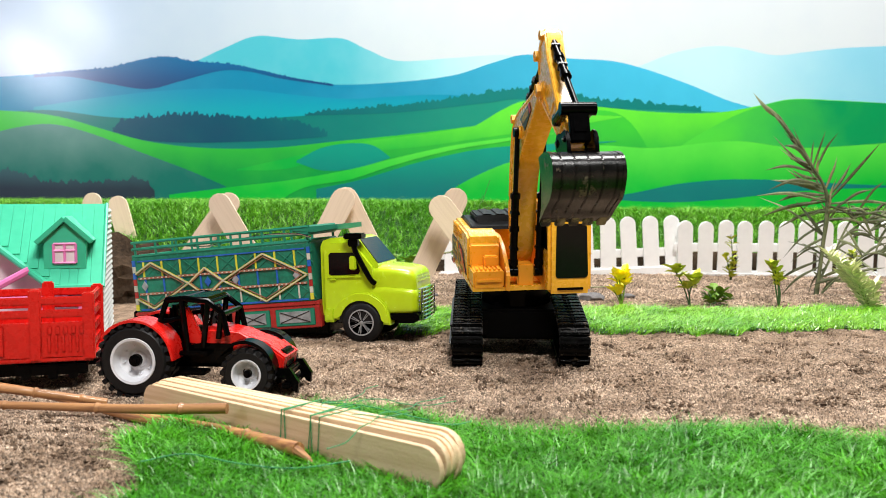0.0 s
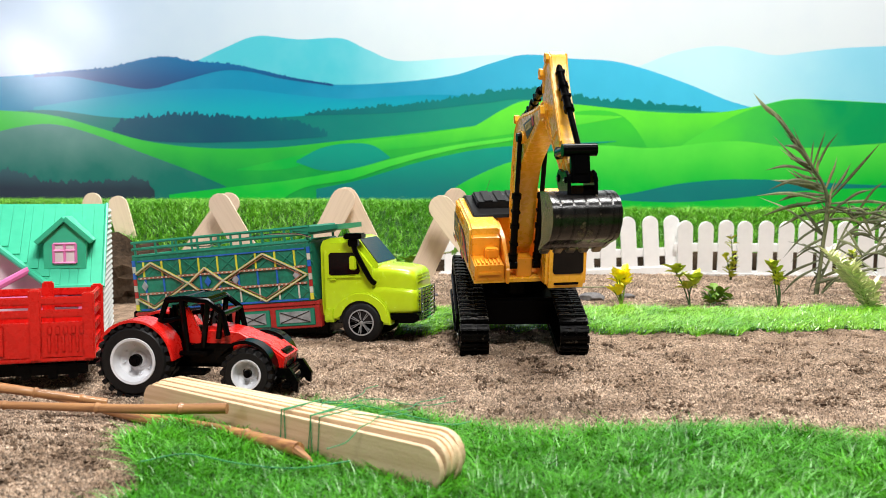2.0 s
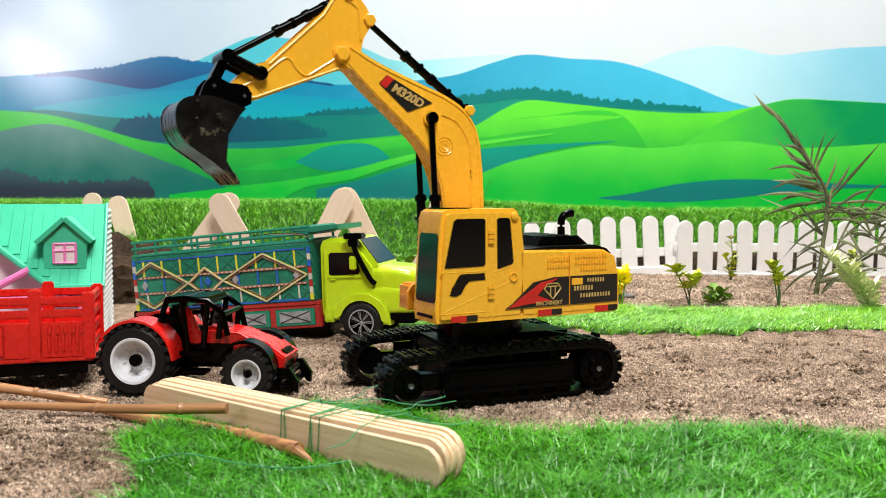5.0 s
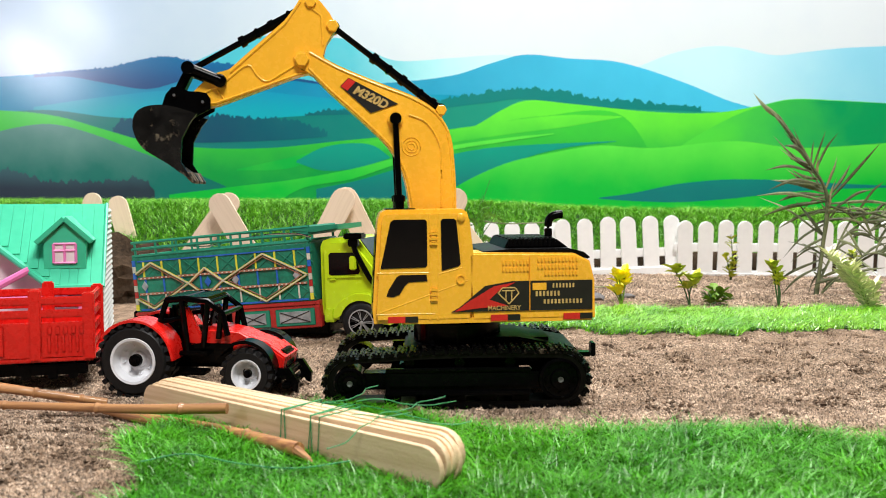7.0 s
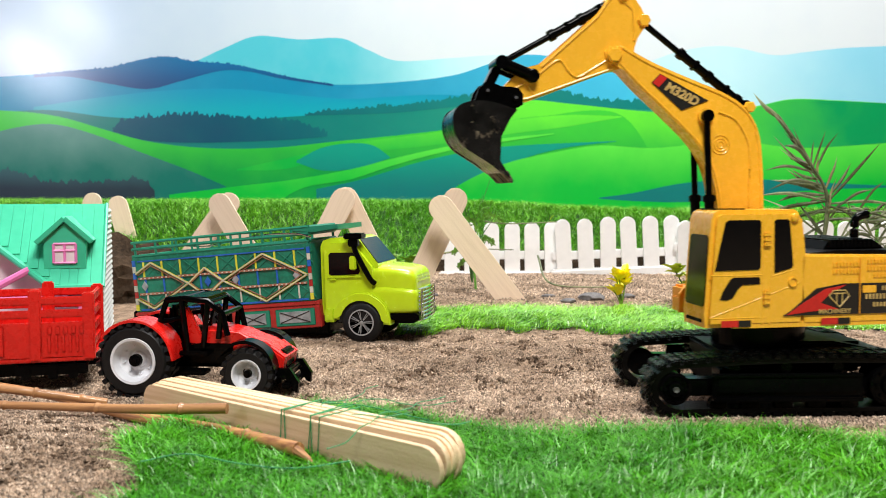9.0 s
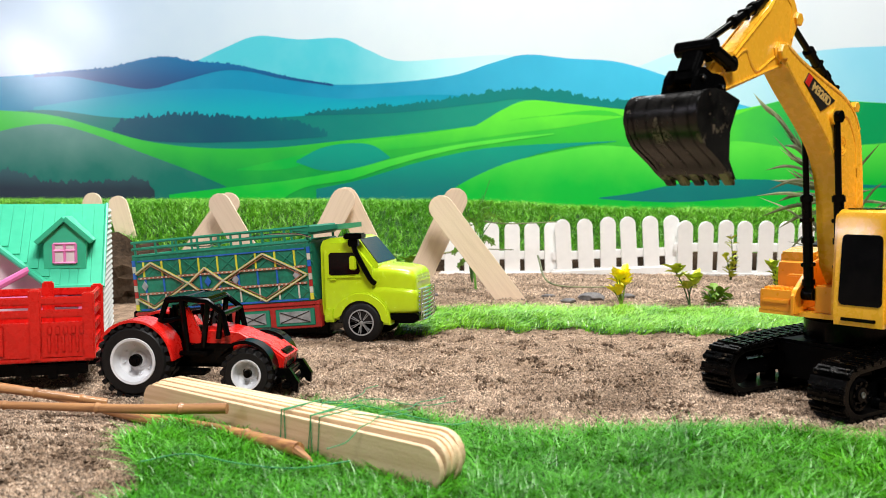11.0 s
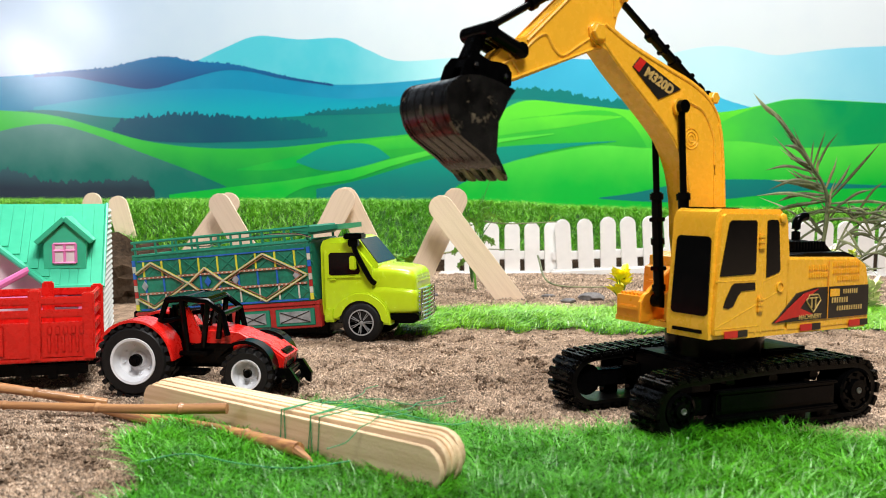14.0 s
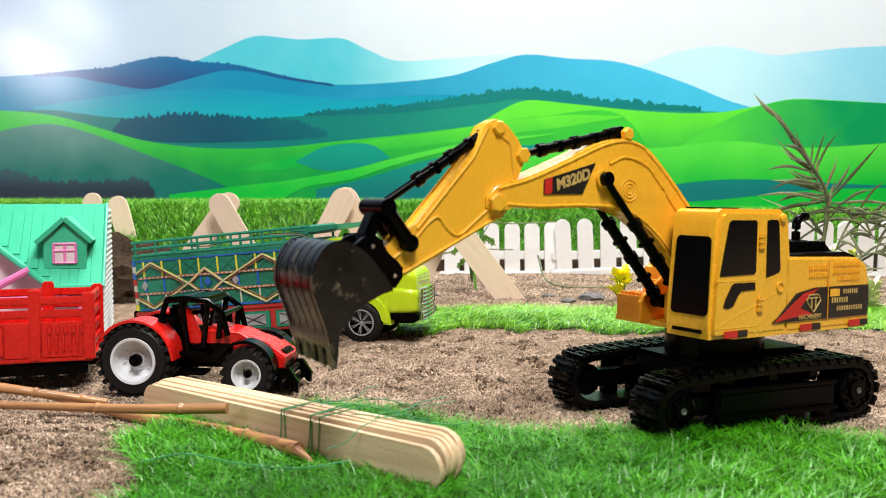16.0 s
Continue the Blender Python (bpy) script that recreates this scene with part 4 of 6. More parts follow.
for y in (-2.7, 2.7):
    s = 1 if y > 0 else -1
    run = [(46.5, 122), (42.6, 119), (42.0, 110)]
    rope(bm, [(a - ARM_P[0], y, b - ARM_P[1]) for a, b in run], 0.4, 6)
    rope(bm, [(p.x - ARM_P[0], y, p.y - ARM_P[1]) for p in curve_pts([(50, 104, 0), (54, 101.5, 0), (59, 98.6, 0), (62, 100.4, 0), (64.2, 103.2, 0), (67, 102.2, 0), (72, 98.0, 0), (78, 94.5, 0)], 5)], 0.4, 6)
    rope(bm, [(a - ARM_P[0], y, b - ARM_P[1]) for a, b in ((48, 101.6), (74, 91.8), (80, 91))], 0.45, 6)
    rope(bm, [(a - ARM_P[0], y, b - ARM_P[1]) for a, b in ((49.0, 123.0), (53.6, 116.2), (70, 101.2))], 0.45, 6)
    rope(bm, [(a - ARM_P[0], y, b - ARM_P[1]) for a, b in ((71.6, 92.4), (76.4, 99))], 0.35, 6)
    pin(bm, ACYL_B[0] - ARM_P[0] + 0.4, ACYL_B[1] - ARM_P[1], 2.0, y, y + s * 0.9)
    pin(bm, BCYL_A[0] - ARM_P[0], BCYL_A[1] - ARM_P[1], 1.8, y, y + s * 0.9)
part("arm_trim", bm, YELLOW, arm)

# bucket and its linkage
bucket = new("bucket")
bucket.parent = excavator
bucket.empty_display_size = 0.005
BO = [(80.6, 87.4), (83.6, 88.4), (88, 89.8), (92.6, 90.6), (97.6, 90.2), (101.0, 88.6), (102.6, 85.4), (102.2, 80.6), (99.6, 76.2), (96, 73.6), (91, 70.4), (87.6, 67.8), (83.6, 65.4)]
IN_ = [(83.6, 65.4), (87.2, 71), (86.6, 79), (83.2, 84.4)]
side_o = [(p.x, p.y) for p in curve_pts([(a, b, 0) for a, b in bk(BO)], 3)] + bk(IN_)
BW = 10.1
bm = bmesh.new()
for s in (1, -1):
    prism(bm, side_o, s * BW - 0.6, s * BW + 0.6, 0.25)
part("side_plate", bm, BUCKETM, bucket, "black bucket cheek with dried sand")
back = bk([(85, 88.8), (88, 89.8), (92.6, 90.4), (97.6, 90.0), (100.8, 88.4), (102.4, 85.2), (102, 80.6), (99.4, 76.4), (95.8, 73.8), (90.8, 70.6), (87.8, 68.0), (83.6, 65.4)])
sm = curve_pts([(a, b, 0) for a, b in back], 4)
ring_o = [(p.x, p.y) for p in sm]
ctr = Vector(bk([(86, 84)])[0])
ring_i = [(p.x + (ctr.x - p.x) * 0.07, p.y + (ctr.y - p.y) * 0.07) for p in sm]
bm = bmesh.new()
n = len(ring_o)
for ya, yb in ((-BW, BW),):
    vo = [[bm.verts.new((a, y, c)) for a, c in ring_o] for y in (ya, yb)]
    vi = [[bm.verts.new((a, y, c)) for a, c in ring_i] for y in (ya, yb)]
    for i in range(n - 1):
        bm.faces.new((vo[0][i], vo[0][i + 1], vo[1][i + 1], vo[1][i]))
        bm.faces.new((vi[0][i], vi[1][i], vi[1][i + 1], vi[0][i + 1]))
    bm.faces.new((vo[0][0], vo[1][0], vi[1][0], vi[0][0]))
    bm.faces.new((vo[0][-1], vi[0][-1], vi[1][-1], vo[1][-1]))
part("scoop_shell", bm, BUCKETM, bucket, "curved black scoop with sand stains")
bm = bmesh.new()
for k in range(5):
    y = -8.0 + k * 4.0
    pts = [(a + (a - ctr.x) * 0.006, b + (b - ctr.y) * 0.006) for a, b in ring_o[4:-6]]
    va = [[bm.verts.new((a * f_, y + d, c * f_)) for a, c in pts] for d, f_ in ((-0.3, 1.0), (0.3, 1.0))]
    for i in range(len(pts) - 1):
        bm.faces.new((va[0][i], va[0][i + 1], va[1][i + 1], va[1][i]))
bmesh.ops.solidify(bm, geom=bm.faces[:], thickness=0.12)
part("wear_rib", bm, BUCKETM, bucket)
for k in range(5):
    y = -8.6 + k * 4.3
    bm = bmesh.new()
    prism(bm, bk([(86.8, 67.4), (83.6, 64.0), (82.6, 63.8), (82.4, 64.6), (84.2, 67.8)]), y - 1.5, y + 1.5, 0.35)
    part("tooth", bm, TOOTHM, bucket, "black tooth caked with dry sand")
bm = bmesh.new()
for s in (1, -1):
    prism(bm, bk([(77.0, 89.6), (76.8, 93.0), (78.2, 95.0), (80.6, 95.6), (84.5, 95.4), (87.4, 97.4), (90.2, 97.2), (92.4, 94.8), (94.6, 89.0), (84, 86)]), s * 4.2 - 0.6, s * 4.2 + 0.6, 0.3)
    for px_, pz_ in (BUCKET_P, LINK_P):
        lathe(bm, [(1.0, s * 4.6), (1.0, s * 5.2), (0.5, s * 5.3)], 14, (px_ - BUCKET_P[0], 0, pz_ - BUCKET_P[1]))
box(bm, 92 - 79.5 - 8, 92 - 79.5, -4.2, 4.2, -2.4, -0.9, 0.2)
tube(bm, (0, -5, 0), (0, 5, 0), 1.3)
part("bucket_ear", bm, BLACK, bucket)
for s in (1, -1):
    bm = bmesh.new()
    for px_, pz_ in (BUCKET_P, LINK_P):
        lathe(bm, [(0.6, s * 5.15), (0.45, s * 5.5)], 10, (px_ - BUCKET_P[0], 0, pz_ - BUCKET_P[1]))
    part("pin_cap", bm, CHROME, bucket)


def linked(name, length, build):
    ob = new(name)
    ob.parent = excavator
    ob.empty_display_size = 0.003
    build(ob, length)
    return ob


def bar_build(ob, length):
    b = bmesh.new()
    for s in (1, -1):
        tube(b, (0, s * 3.6, 0), (length, s * 3.6, 0), 1.8, n=12)
        lathe(b, [(2.0, s * 2.6), (2.0, s * 4.8), (1.5, s * 5.1)], 16)
    lathe(b, [(2.0, -5.4), (2.0, 5.4)], 16, (length, 0, 0))
    tube(b, (2, 0, 0), (length, 0, 0), 1.2)
    part("rocker_arm", b, BLACK, ob)


def link_build(ob, length):
    b = bmesh.new()
    box(b, -1, length + 0.5, -3.0, 3.0, -1.0, 1.0, 0.3)
    box(b, 1.5, length - 1.5, -2.2, 2.2, -1.4, 1.4, 0.3)
    lathe(b, [(1.5, -3.6), (1.5, 3.6)], 14, (length, 0, 0))
    part("link_bar", b, BLACK, ob)


def barrel_build(r, ln, off=0.0):
    def go(ob, length):
        b = bmesh.new()
        tube(b, (0, off, 0), (ln, off, 0), r, n=14)
        lathe(b, [(r * 1.3, off - r * 1.15), (r * 1.3, off + r * 1.15)], 16)
        for k in (0.12, 0.55, 0.96):
            tube(b, (ln * k - 0.9, off, 0), (ln * k + 0.9, off, 0), r * 1.3, n=14)
        for k in (0.3, 0.75):
            box(b, ln * k - 0.6, ln * k + 0.6, off - r * 1.1, off + r * 1.1, -r * 1.1, r * 1.1, 0.2)
        part("barrel", b, BLACK, ob)
    return go


def rod_build(r, ln, off=0.0):
    def go(ob, length):
        b = bmesh.new()
        tube(b, (0, off, 0), (ln, off, 0), r, n=12)
        lathe(b, [(r * 1.9, off - r * 1.5), (r * 1.9, off + r * 1.5)], 16)
        part("rod", b, BLACK, ob)
    return go


rocker = linked("rocker", ROCK_L, bar_build)
link = linked("bucket_link", LINK_L, link_build)
bc_barrel = linked("bucket_cylinder_barrel", 24, barrel_build(1.35, 25))
bc_rod = linked("bucket_cylinder_rod", 24, rod_build(0.95, 28))
ac_barrel = linked("arm_cylinder_barrel", 24, barrel_build(1.35, 27))
ac_rod = linked("arm_cylinder_rod", 24, rod_build(0.95, 28))
boom_cyl = []
for s in (1, -1):
    boom_cyl.append((linked("boom_cylinder_barrel", 30, barrel_build(1.5, 31, s * 5.0)), linked("boom_cylinder_rod", 30, rod_build(0.95, 36, s * 5.0))))


def turn2(p, c, a):
    """The point p turned about c by a degrees, up in front."""
    ca, sa = math.cos(radians(a)), math.sin(radians(a))
    x, z = p[0] - c[0], p[1] - c[1]
    return c[0] + x * ca - z * sa, c[1] + x * sa + z * ca


def meet(a, ra, b, rb, hint):
    d = math.dist(a, b)
    k = (ra * ra - rb * rb + d * d) / (2 * d)
    h = math.sqrt(max(ra * ra - k * k, 0))
    ex, ez = (b[0] - a[0]) / d, (b[1] - a[1]) / d
    best = [(a[0] + ex * k - s * ez * h, a[1] + ez * k + s * ex * h) for s in (1, -1)]
    return max(best, key=lambda p: (p[0] - a[0]) * hint[0] + (p[1] - a[1]) * hint[1])


def flat(p, a, hy):
    """The pose of a part in the boom's plane: at p, turned up by a degrees, the upper structure slewed by hy."""
    return pose(0, 0, 0, 0, 0, hy) @ mp(p[0], 0, p[1], 0, -a, 0)


def way(p, q):
    return math.degrees(math.atan2(q[1] - p[1], q[0] - p[0]))


def at_px(px, py, d):
    """A place seen at the design's layout point at a depth."""
    a, b = (px - 784) / 1551.0, (441 - py) / 1551.0
    dd = math.cos(TILT) + b * math.sin(TILT)
    return Vector((d * a / dd, d, 64 + d * (b * math.cos(TILT) - math.sin(TILT)) / dd))


# ---------------------------------------------------------------- wooden sticks
def stick_mesh(name, length, width, thick, material):
    """A craft stick with round ends, lying along x."""
    b = bmesh.new()
    pts = []
    for cx_, a0 in ((length - width / 2, -90), (width / 2, 90)):
        for k in range(9):
            a = radians(a0 + 180 * k / 8)
            pts.append((cx_ + width / 2 * math.cos(a), width / 2 * math.sin(a)))
    prism(b, pts, -thick / 2, thick / 2, 0.12, 1, axis="z")
    return mesh_of(name, b, material, True)


stick_me = stick_mesh("craft_stick", 114, 10, 1.4, STICKWOOD)
p_left, p_right = Vector((-85.5, 250, 4.6)), Vector((0, 177, 7.6))
d_ = (p_right - p_left).normalized()
side_v = Vector((-d_.y, d_.x, 0)).normalized()
up_v = d_.cross(side_v)
R = Matrix((d_, -up_v if up_v.z < 0 else up_v, side_v)).transposed().to_4x4()
bundle = thing("stick_bundle", mp(0, 0, 0), "bundle of pale wooden craft sticks tied with green thread", "stick bundle")
for k in range(8):
    ob = new("craft_stick", stick_me)
    ob.parent = bundle
    off = side_v * (k * 1.42 + 0.7) + d_ * (rnd.uniform(-0.7, 0.7) - 1.8 - (k * 0.32)) + Vector((0, 0, rnd.uniform(-0.5, 0.6)))
    ob.matrix_basis = Matrix.Translation((p_left + off) * MM) @ R @ pose(0, 0, 0, 0, rnd.uniform(-0.3, 0.3), rnd.uniform(-0.6, 0.6))
for t0, lean in ((0.53, 1.5), (0.55, -1), (0.62, 2.5), (0.635, -1.2), (0.65, 1.8)):
    bm = bmesh.new()
    c0 = p_left + d_ * 114 * t0
    w = 8 * 1.42 + 0.4
    pts = [c0 + Vector((0, 0, -5.4)) - side_v * 0.4, c0 + Vector((0, 0, 5.4)) - side_v * 0.4 + d_ * lean * 0.5, c0 + side_v * w + Vector((0, 0, 5.7)) + d_ * lean, c0 + side_v * w - Vector((0, 0, 5.2)) + d_ * lean, c0 + Vector((0, 0, -5.6)) - side_v * 0.4 + d_ * 0.5]
    rope(bm, pts, 0.2, 6)
    part("thread_loop", bm, THREAD, bundle, "green thread")
for k in range(5):
    bm = bmesh.new()
    c0 = p_left + d_ * 114 * rnd.uniform(0.55, 0.85) + side_v * rnd.uniform(3, 14) + Vector((0, 0, 6.2))
    pts = [c0]
    a = rnd.uniform(0, 6.28)
    for j in range(7):
        a += rnd.uniform(-0.9, 0.9)
        pts.append(pts[-1] + Vector((4.2 * math.cos(a), 4.2 * math.sin(a), rnd.uniform(-0.7, 0.35))))
    rope(bm, curve_pts(pts, 3), 0.13, 5)
    part("loose_thread", bm, THREAD, bundle, "stray green thread end")

for pts in ([at_px(250, 868, 186), at_px(330, 846, 192), at_px(420, 840, 190), at_px(520, 826, 188), at_px(620, 800, 190)], [at_px(560, 712, 246), at_px(640, 716, 244), at_px(720, 740, 232), at_px(760, 750, 226)]):
    bm = bmesh.new()
    rope(bm, curve_pts([Vector((p.x, p.y, gz1(p.x, p.y) + 4.6)) for p in pts], 5), 0.16, 5)
    solo("loose_thread", bm, THREAD, "fine green thread lying on the turf", "thread")
post_me = stick_mesh("wooden_post", 116, 14.5, 1.8, POSTWOOD)


def post(px, py, d, lean, yaw=0):
    """A flat stick set in the ground; px, py of the layout and the depth d give the middle of its round top; lean is from upright, positive down to the left."""
    c = at_px(px, py, d)
    ob = new("wooden_post", post_me)
    ob.matrix_basis = mp(c.x, c.y, c.z, 0, 0, yaw) @ pose(0, 0, 0, 0, 90 + lean, 0) @ pose(0, 0, 0, 90, 0, 0) @ mp(-7.25, 0, 0)
    return tagged(ob, "pale flat wooden stick leaning crossed on another", "wooden stick", "crossed stick posts")


post(806, 354, 530, 25, 2)
post(781, 368, 508, -37, -2)
post(607, 354, 535, 27, 3)
post(613, 352, 545, -26, -2)
post(405, 360, 590, 36, 2)
post(389, 362, 575, -30, -2)
post(209, 364, 655, -14, 0)
post(164, 358, 672, 18, -2)


# ---------------------------------------------------------------- bamboo twigs
def twig(name, pts, r0, r1, label, notch=True):
    b = bmesh.new()
    run = curve_pts(pts, 6)
    axis = run[-1] - run[0]
    frame_m = Matrix.Translation(run[0]) @ axis.to_track_quat("X", "Z").to_matrix().to_4x4()
    back = frame_m.inverted()
    run = [back @ p for p in run]
    rope(b, run, r0, 12, r1)
    frame_m.translation = frame_m.translation * MM
    ob = solo(name, b, TWIGWOOD, label, "twig", frame_m, group="bamboo twigs")
    n_ = len(run)
    for t in (0.22, 0.55, 0.86):
        i = int(t * (n_ - 1))
        d = (run[min(i + 1, n_ - 1)] - run[max(i - 1, 0)]).normalized()
        rr = r0 + (r1 - r0) * t
        b = bmesh.new()
        tube(b, run[i] - d * 0.5, run[i], rr * 1.0, rr * 1.22, 12)
        tube(b, run[i], run[i] + d * 0.9, rr * 1.22, rr * 1.0, 12)
        part("node_ring", b, TWIGWOOD, ob)
    return ob


twig("bamboo_twig", [at_px(-90, 714, 226), at_px(100, 720, 224), at_px(240, 724, 221), at_px(402, 723, 219)], 0.95, 1.45, "thin brown bamboo twig lying against the stick bundle")
tw = twig("bamboo_twig", [at_px(-80, 672, 262), at_px(90, 700, 252), at_px(230, 735, 242), at_px(390, 762, 222), at_px(528, 796, 199)], 1.15, 1.75, "brown bamboo twig with a torn split end on the turf")
bm = bmesh.new()
f_inv = (Matrix.Translation(tw.matrix_basis.translation * 1000) @ tw.matrix_basis.to_3x3().to_4x4()).inverted()
rope(bm, [f_inv @ at_px(524, 797, 199), f_inv @ at_px(545, 812, 196), f_inv @ at_px(556, 822, 194)], 1.3, 8, 0.15)
part("split_end", bm, TWIGWOOD, tw, "pale torn end")
twig("bamboo_twig", [at_px(-90, 676, 240), at_px(20, 690, 240), at_px(100, 700, 243), at_px(190, 712, 246)], 1.3, 1.1, "brown bamboo twig lying on sand")


# ---------------------------------------------------------------- fence
def picket_mesh(h, w):
    b = bmesh.new()
    pts = [(-w / 2, 0), (w / 2, 0), (w / 2, h - w / 2)] + [(w / 2 * math.cos(a), h - w / 2 + w / 2 * math.sin(a)) for a in np.linspace(0.3, 2.84, 8)] + [(-w / 2, h - w / 2)]
    prism(b, pts, -1.3, 1.3, 0.35, 2)
    return mesh_of("picket", b, FENCEW, True)


PK, PK_SLIM = picket_mesh(46.5, 11.6), picket_mesh(46.5, 10.8)


def fence_panel(x0, y0, x1, y1, count, zb, lean, label, rail_z=15.5, rise=0.0):
    ob = thing("picket_fence", mp(x0, y0, zb), label, "fence", "white picket fence panels")
    L = math.hypot(x1 - x0, y1 - y0)
    yaw = math.degrees(math.atan2(y1 - y0, x1 - x0))
    ob.matrix_basis = mp(x0, y0, zb, 0, 0, yaw) @ pose(0, 0, 0, lean, -rise, 0)
    for k in range(count):
        p = new("picket", PK_SLIM if count > 6 else PK)
        p.parent = ob
        p.matrix_basis = mp(L * (k + 0.5) / count, -0.5 + rnd.uniform(-0.3, 0.3), rnd.uniform(-0.6, 0.6), 0, rnd.uniform(-1.2, 1.2), 0)
    for z0, z1 in ((rail_z, rail_z + 6.5),):
        b = bmesh.new()
        box(b, -1, L + 1, 1.0, 3.2, z0, z1, 0.5)
        part("rail", b, FENCEW, ob)
    b = bmesh.new()
    box(b, -2, L + 2, -3.0, 4.5, -3, 8.5, 1.2)
    for v_ in b.verts:
        v_.co.z += 0.8 * noise.noise(v_.co * 0.12)
    part("base_strip", b, FENCEW, ob, "white base strip with sand against it")
    return ob


fence_panel(-1, 668, 92, 672, 6, -4, -2, "white plastic picket fence panel, dusty, with rounded tops", 17.5)
fence_panel(85, 666, 183, 660, 6, -2.5, 0, "white plastic picket fence panel with rounded tops", rise=2.6)
fence_panel(174, 655, 331, 640, 11, -2.5, 4, "white plastic picket fence panel leaning slightly back", 23.0)
# a dark ridge added in place of the shade between the pickets
bm = bmesh.new()
prev = None
for k in range(91):
    x_ = -12 + k * 4.0
    y_ = 683 - 26 * max(0.0, (x_ - 182) / 160) if x_ > 182 else 683
    h_ = 15 + 2.5 * noise.noise(Vector((x_ * 0.06, 3, 0))) + 2 * noise.noise(Vector((x_ * 0.3, 7, 0)))
    ring = [bm.verts.new(p) for p in ((x_, y_ - 6, -2), (x_, y_ - 3 + noise.noise(Vector((x_ * 0.2, 0, 1))), h_ * 0.7), (x_, y_ + 2, h_), (x_, y_ + 10, h_ * 0.9), (x_, y_ + 20, -2))]
    if prev:
        for i in range(4):
            bm.faces.new((prev[i], ring[i], ring[i + 1], prev[i + 1]))
    prev = ring
solo("soil_ridge", bm, SOIL_SHADE, "low dark ridge standing in for the shade behind the white fence", "soil ridge", mp(0, 0, gz1(90, 683)))


# ---------------------------------------------------------------- plants
def leaf(b, p, d, ln, w, bend=0.3):
    """One folded leaf from p along d."""
    d = Vector(d).normalized()
    s = d.cross(Vector((0.1, 0.2, 1))).normalized()
    u = s.cross(d)
    a = [b.verts.new(p)]
    for t, ww in ((0.35, 1.0), (0.7, 0.75)):
        c = p + d * ln * t - u * 0 + Vector((0, 0, -bend * ln * t * t))
        a += [b.verts.new(c - s * w / 2 * ww + u * w * 0.15), b.verts.new(c), b.verts.new(c + s * w / 2 * ww + u * w * 0.15)]
    e = b.verts.new(p + d * ln + Vector((0, 0, -bend * ln)))
    for q in ((a[0], a[2], a[1]), (a[0], a[3], a[2]), (a[1], a[2], a[5], a[4]), (a[2], a[3], a[6], a[5]), (a[4], a[5], e), (a[5], a[6], e)):
        b.faces.new(q)


def plant(name, x, y, label, stems, leafmat, h, spread, lsize, stemmat=DARKLEAF, tops_only=True, n_leaf=10, seed=1, category="plant"):
    r = random.Random(seed)
    z0 = gz1(x, y) - 1
    ob = thing(name, mp(x, y, z0), label, category)
    bs, bl = bmesh.new(), bmesh.new()
    for dx, dz in stems:
        top = Vector((dx, r.uniform(-4, 4), h * dz))
        run = curve_pts([(0, 0, 0), (dx * 0.3 + r.uniform(-1, 1), 0, h * dz * 0.5), tuple(top)], 5)
        rope(bs, run, 0.5, 6, 0.3)
        for k in range(n_leaf):
            t = r.uniform(0.72, 1) if tops_only else r.uniform(0.2, 1)
            p = run[int(t * (len(run) - 1))]
            a = r.uniform(0, 6.28)
            leaf(bl, p, (math.cos(a) * spread, math.sin(a) * spread, r.uniform(0.2, 1.1)), lsize * r.uniform(0.7, 1.2), lsize * 0.62, r.uniform(0.0, 0.3))
    part("stem", bs, stemmat, ob)
    part("foliage", bl, leafmat, ob, smooth=False)
    return ob


plant("yellow_flower", 99, 484, "small bright yellow plastic flower in sand", [(-2, 0.9), (2, 1.0), (0, 0.6), (-3, 0.95), (4, 0.85), (-5, 0.5)], PETAL, 22, 0.55, 7.5, LEAFG, n_leaf=10, seed=3)
plant("garden_plant", 139, 490, "small yellow-green plant with dark stem", [(-11, 1.0), (-4, 0.62), (2, 0.7)], LEAFY, 24, 0.9, 9, n_leaf=13, seed=4)
plant("garden_plant", 150, 488, "low olive green plant in sand", [(6, 0.5), (2, 0.7), (12, 0.4)], LEAFG, 15, 0.9, 8, n_leaf=9, tops_only=False, seed=5)
plant("garden_plant", 203, 615, "thin yellow-green plant before the fence", [(0, 1.0), (-3, 0.6), (4, 0.55)], LEAFY, 34, 0.7, 6.5, n_leaf=12, tops_only=False, seed=6)
plant("garden_plant", 187, 485, "small yellow-green plant on a thin stem", [(-5, 1.0), (-2, 1.02), (-4, 0.88), (-1, 0.7)], LEAFY, 25, 0.7, 7.0, n_leaf=13, seed=7)
plant("garden_plant", 262, 560, "small yellow-green plant by the fence", [(0, 1.0), (4, 0.8)], LEAFY, 26, 1.0, 6, n_leaf=12, seed=17)
plant("low_shrub", -32, 600, "low dark and lime green shrub beside the bank", [(-12, 0.8), (0, 0.9), (12, 0.8), (22, 0.6), (-4, 0.5)], LEAFG, 22, 1.0, 9, n_leaf=16, tops_only=False, seed=8)
plant("garden_plant", -100, 640, "small yellow-green plant on the bank", [(-3, 1.0), (3, 0.9)], LEAFY, 18, 1.0, 6, n_leaf=10, seed=9)
plant("garden_plant", 84, 690, "small pale plant behind the fence", [(0, 1.0), (2, 0.8)], LEAFY, 46, 0.8, 6, n_leaf=8, seed=10)

# a feathery green plant beside the crossed sticks
feather = thing("fern", mp(21, 556, gz1(21, 556) - 1), "thin green feathery fern beside the crossed sticks", "plant")
bs, bl = bmesh.new(), bmesh.new()
r = random.Random(11)
rope(bs, curve_pts([(0, 0, 0), (-1, 0, 20), (2, 0, 44)], 6), 0.9, 6, 0.5)
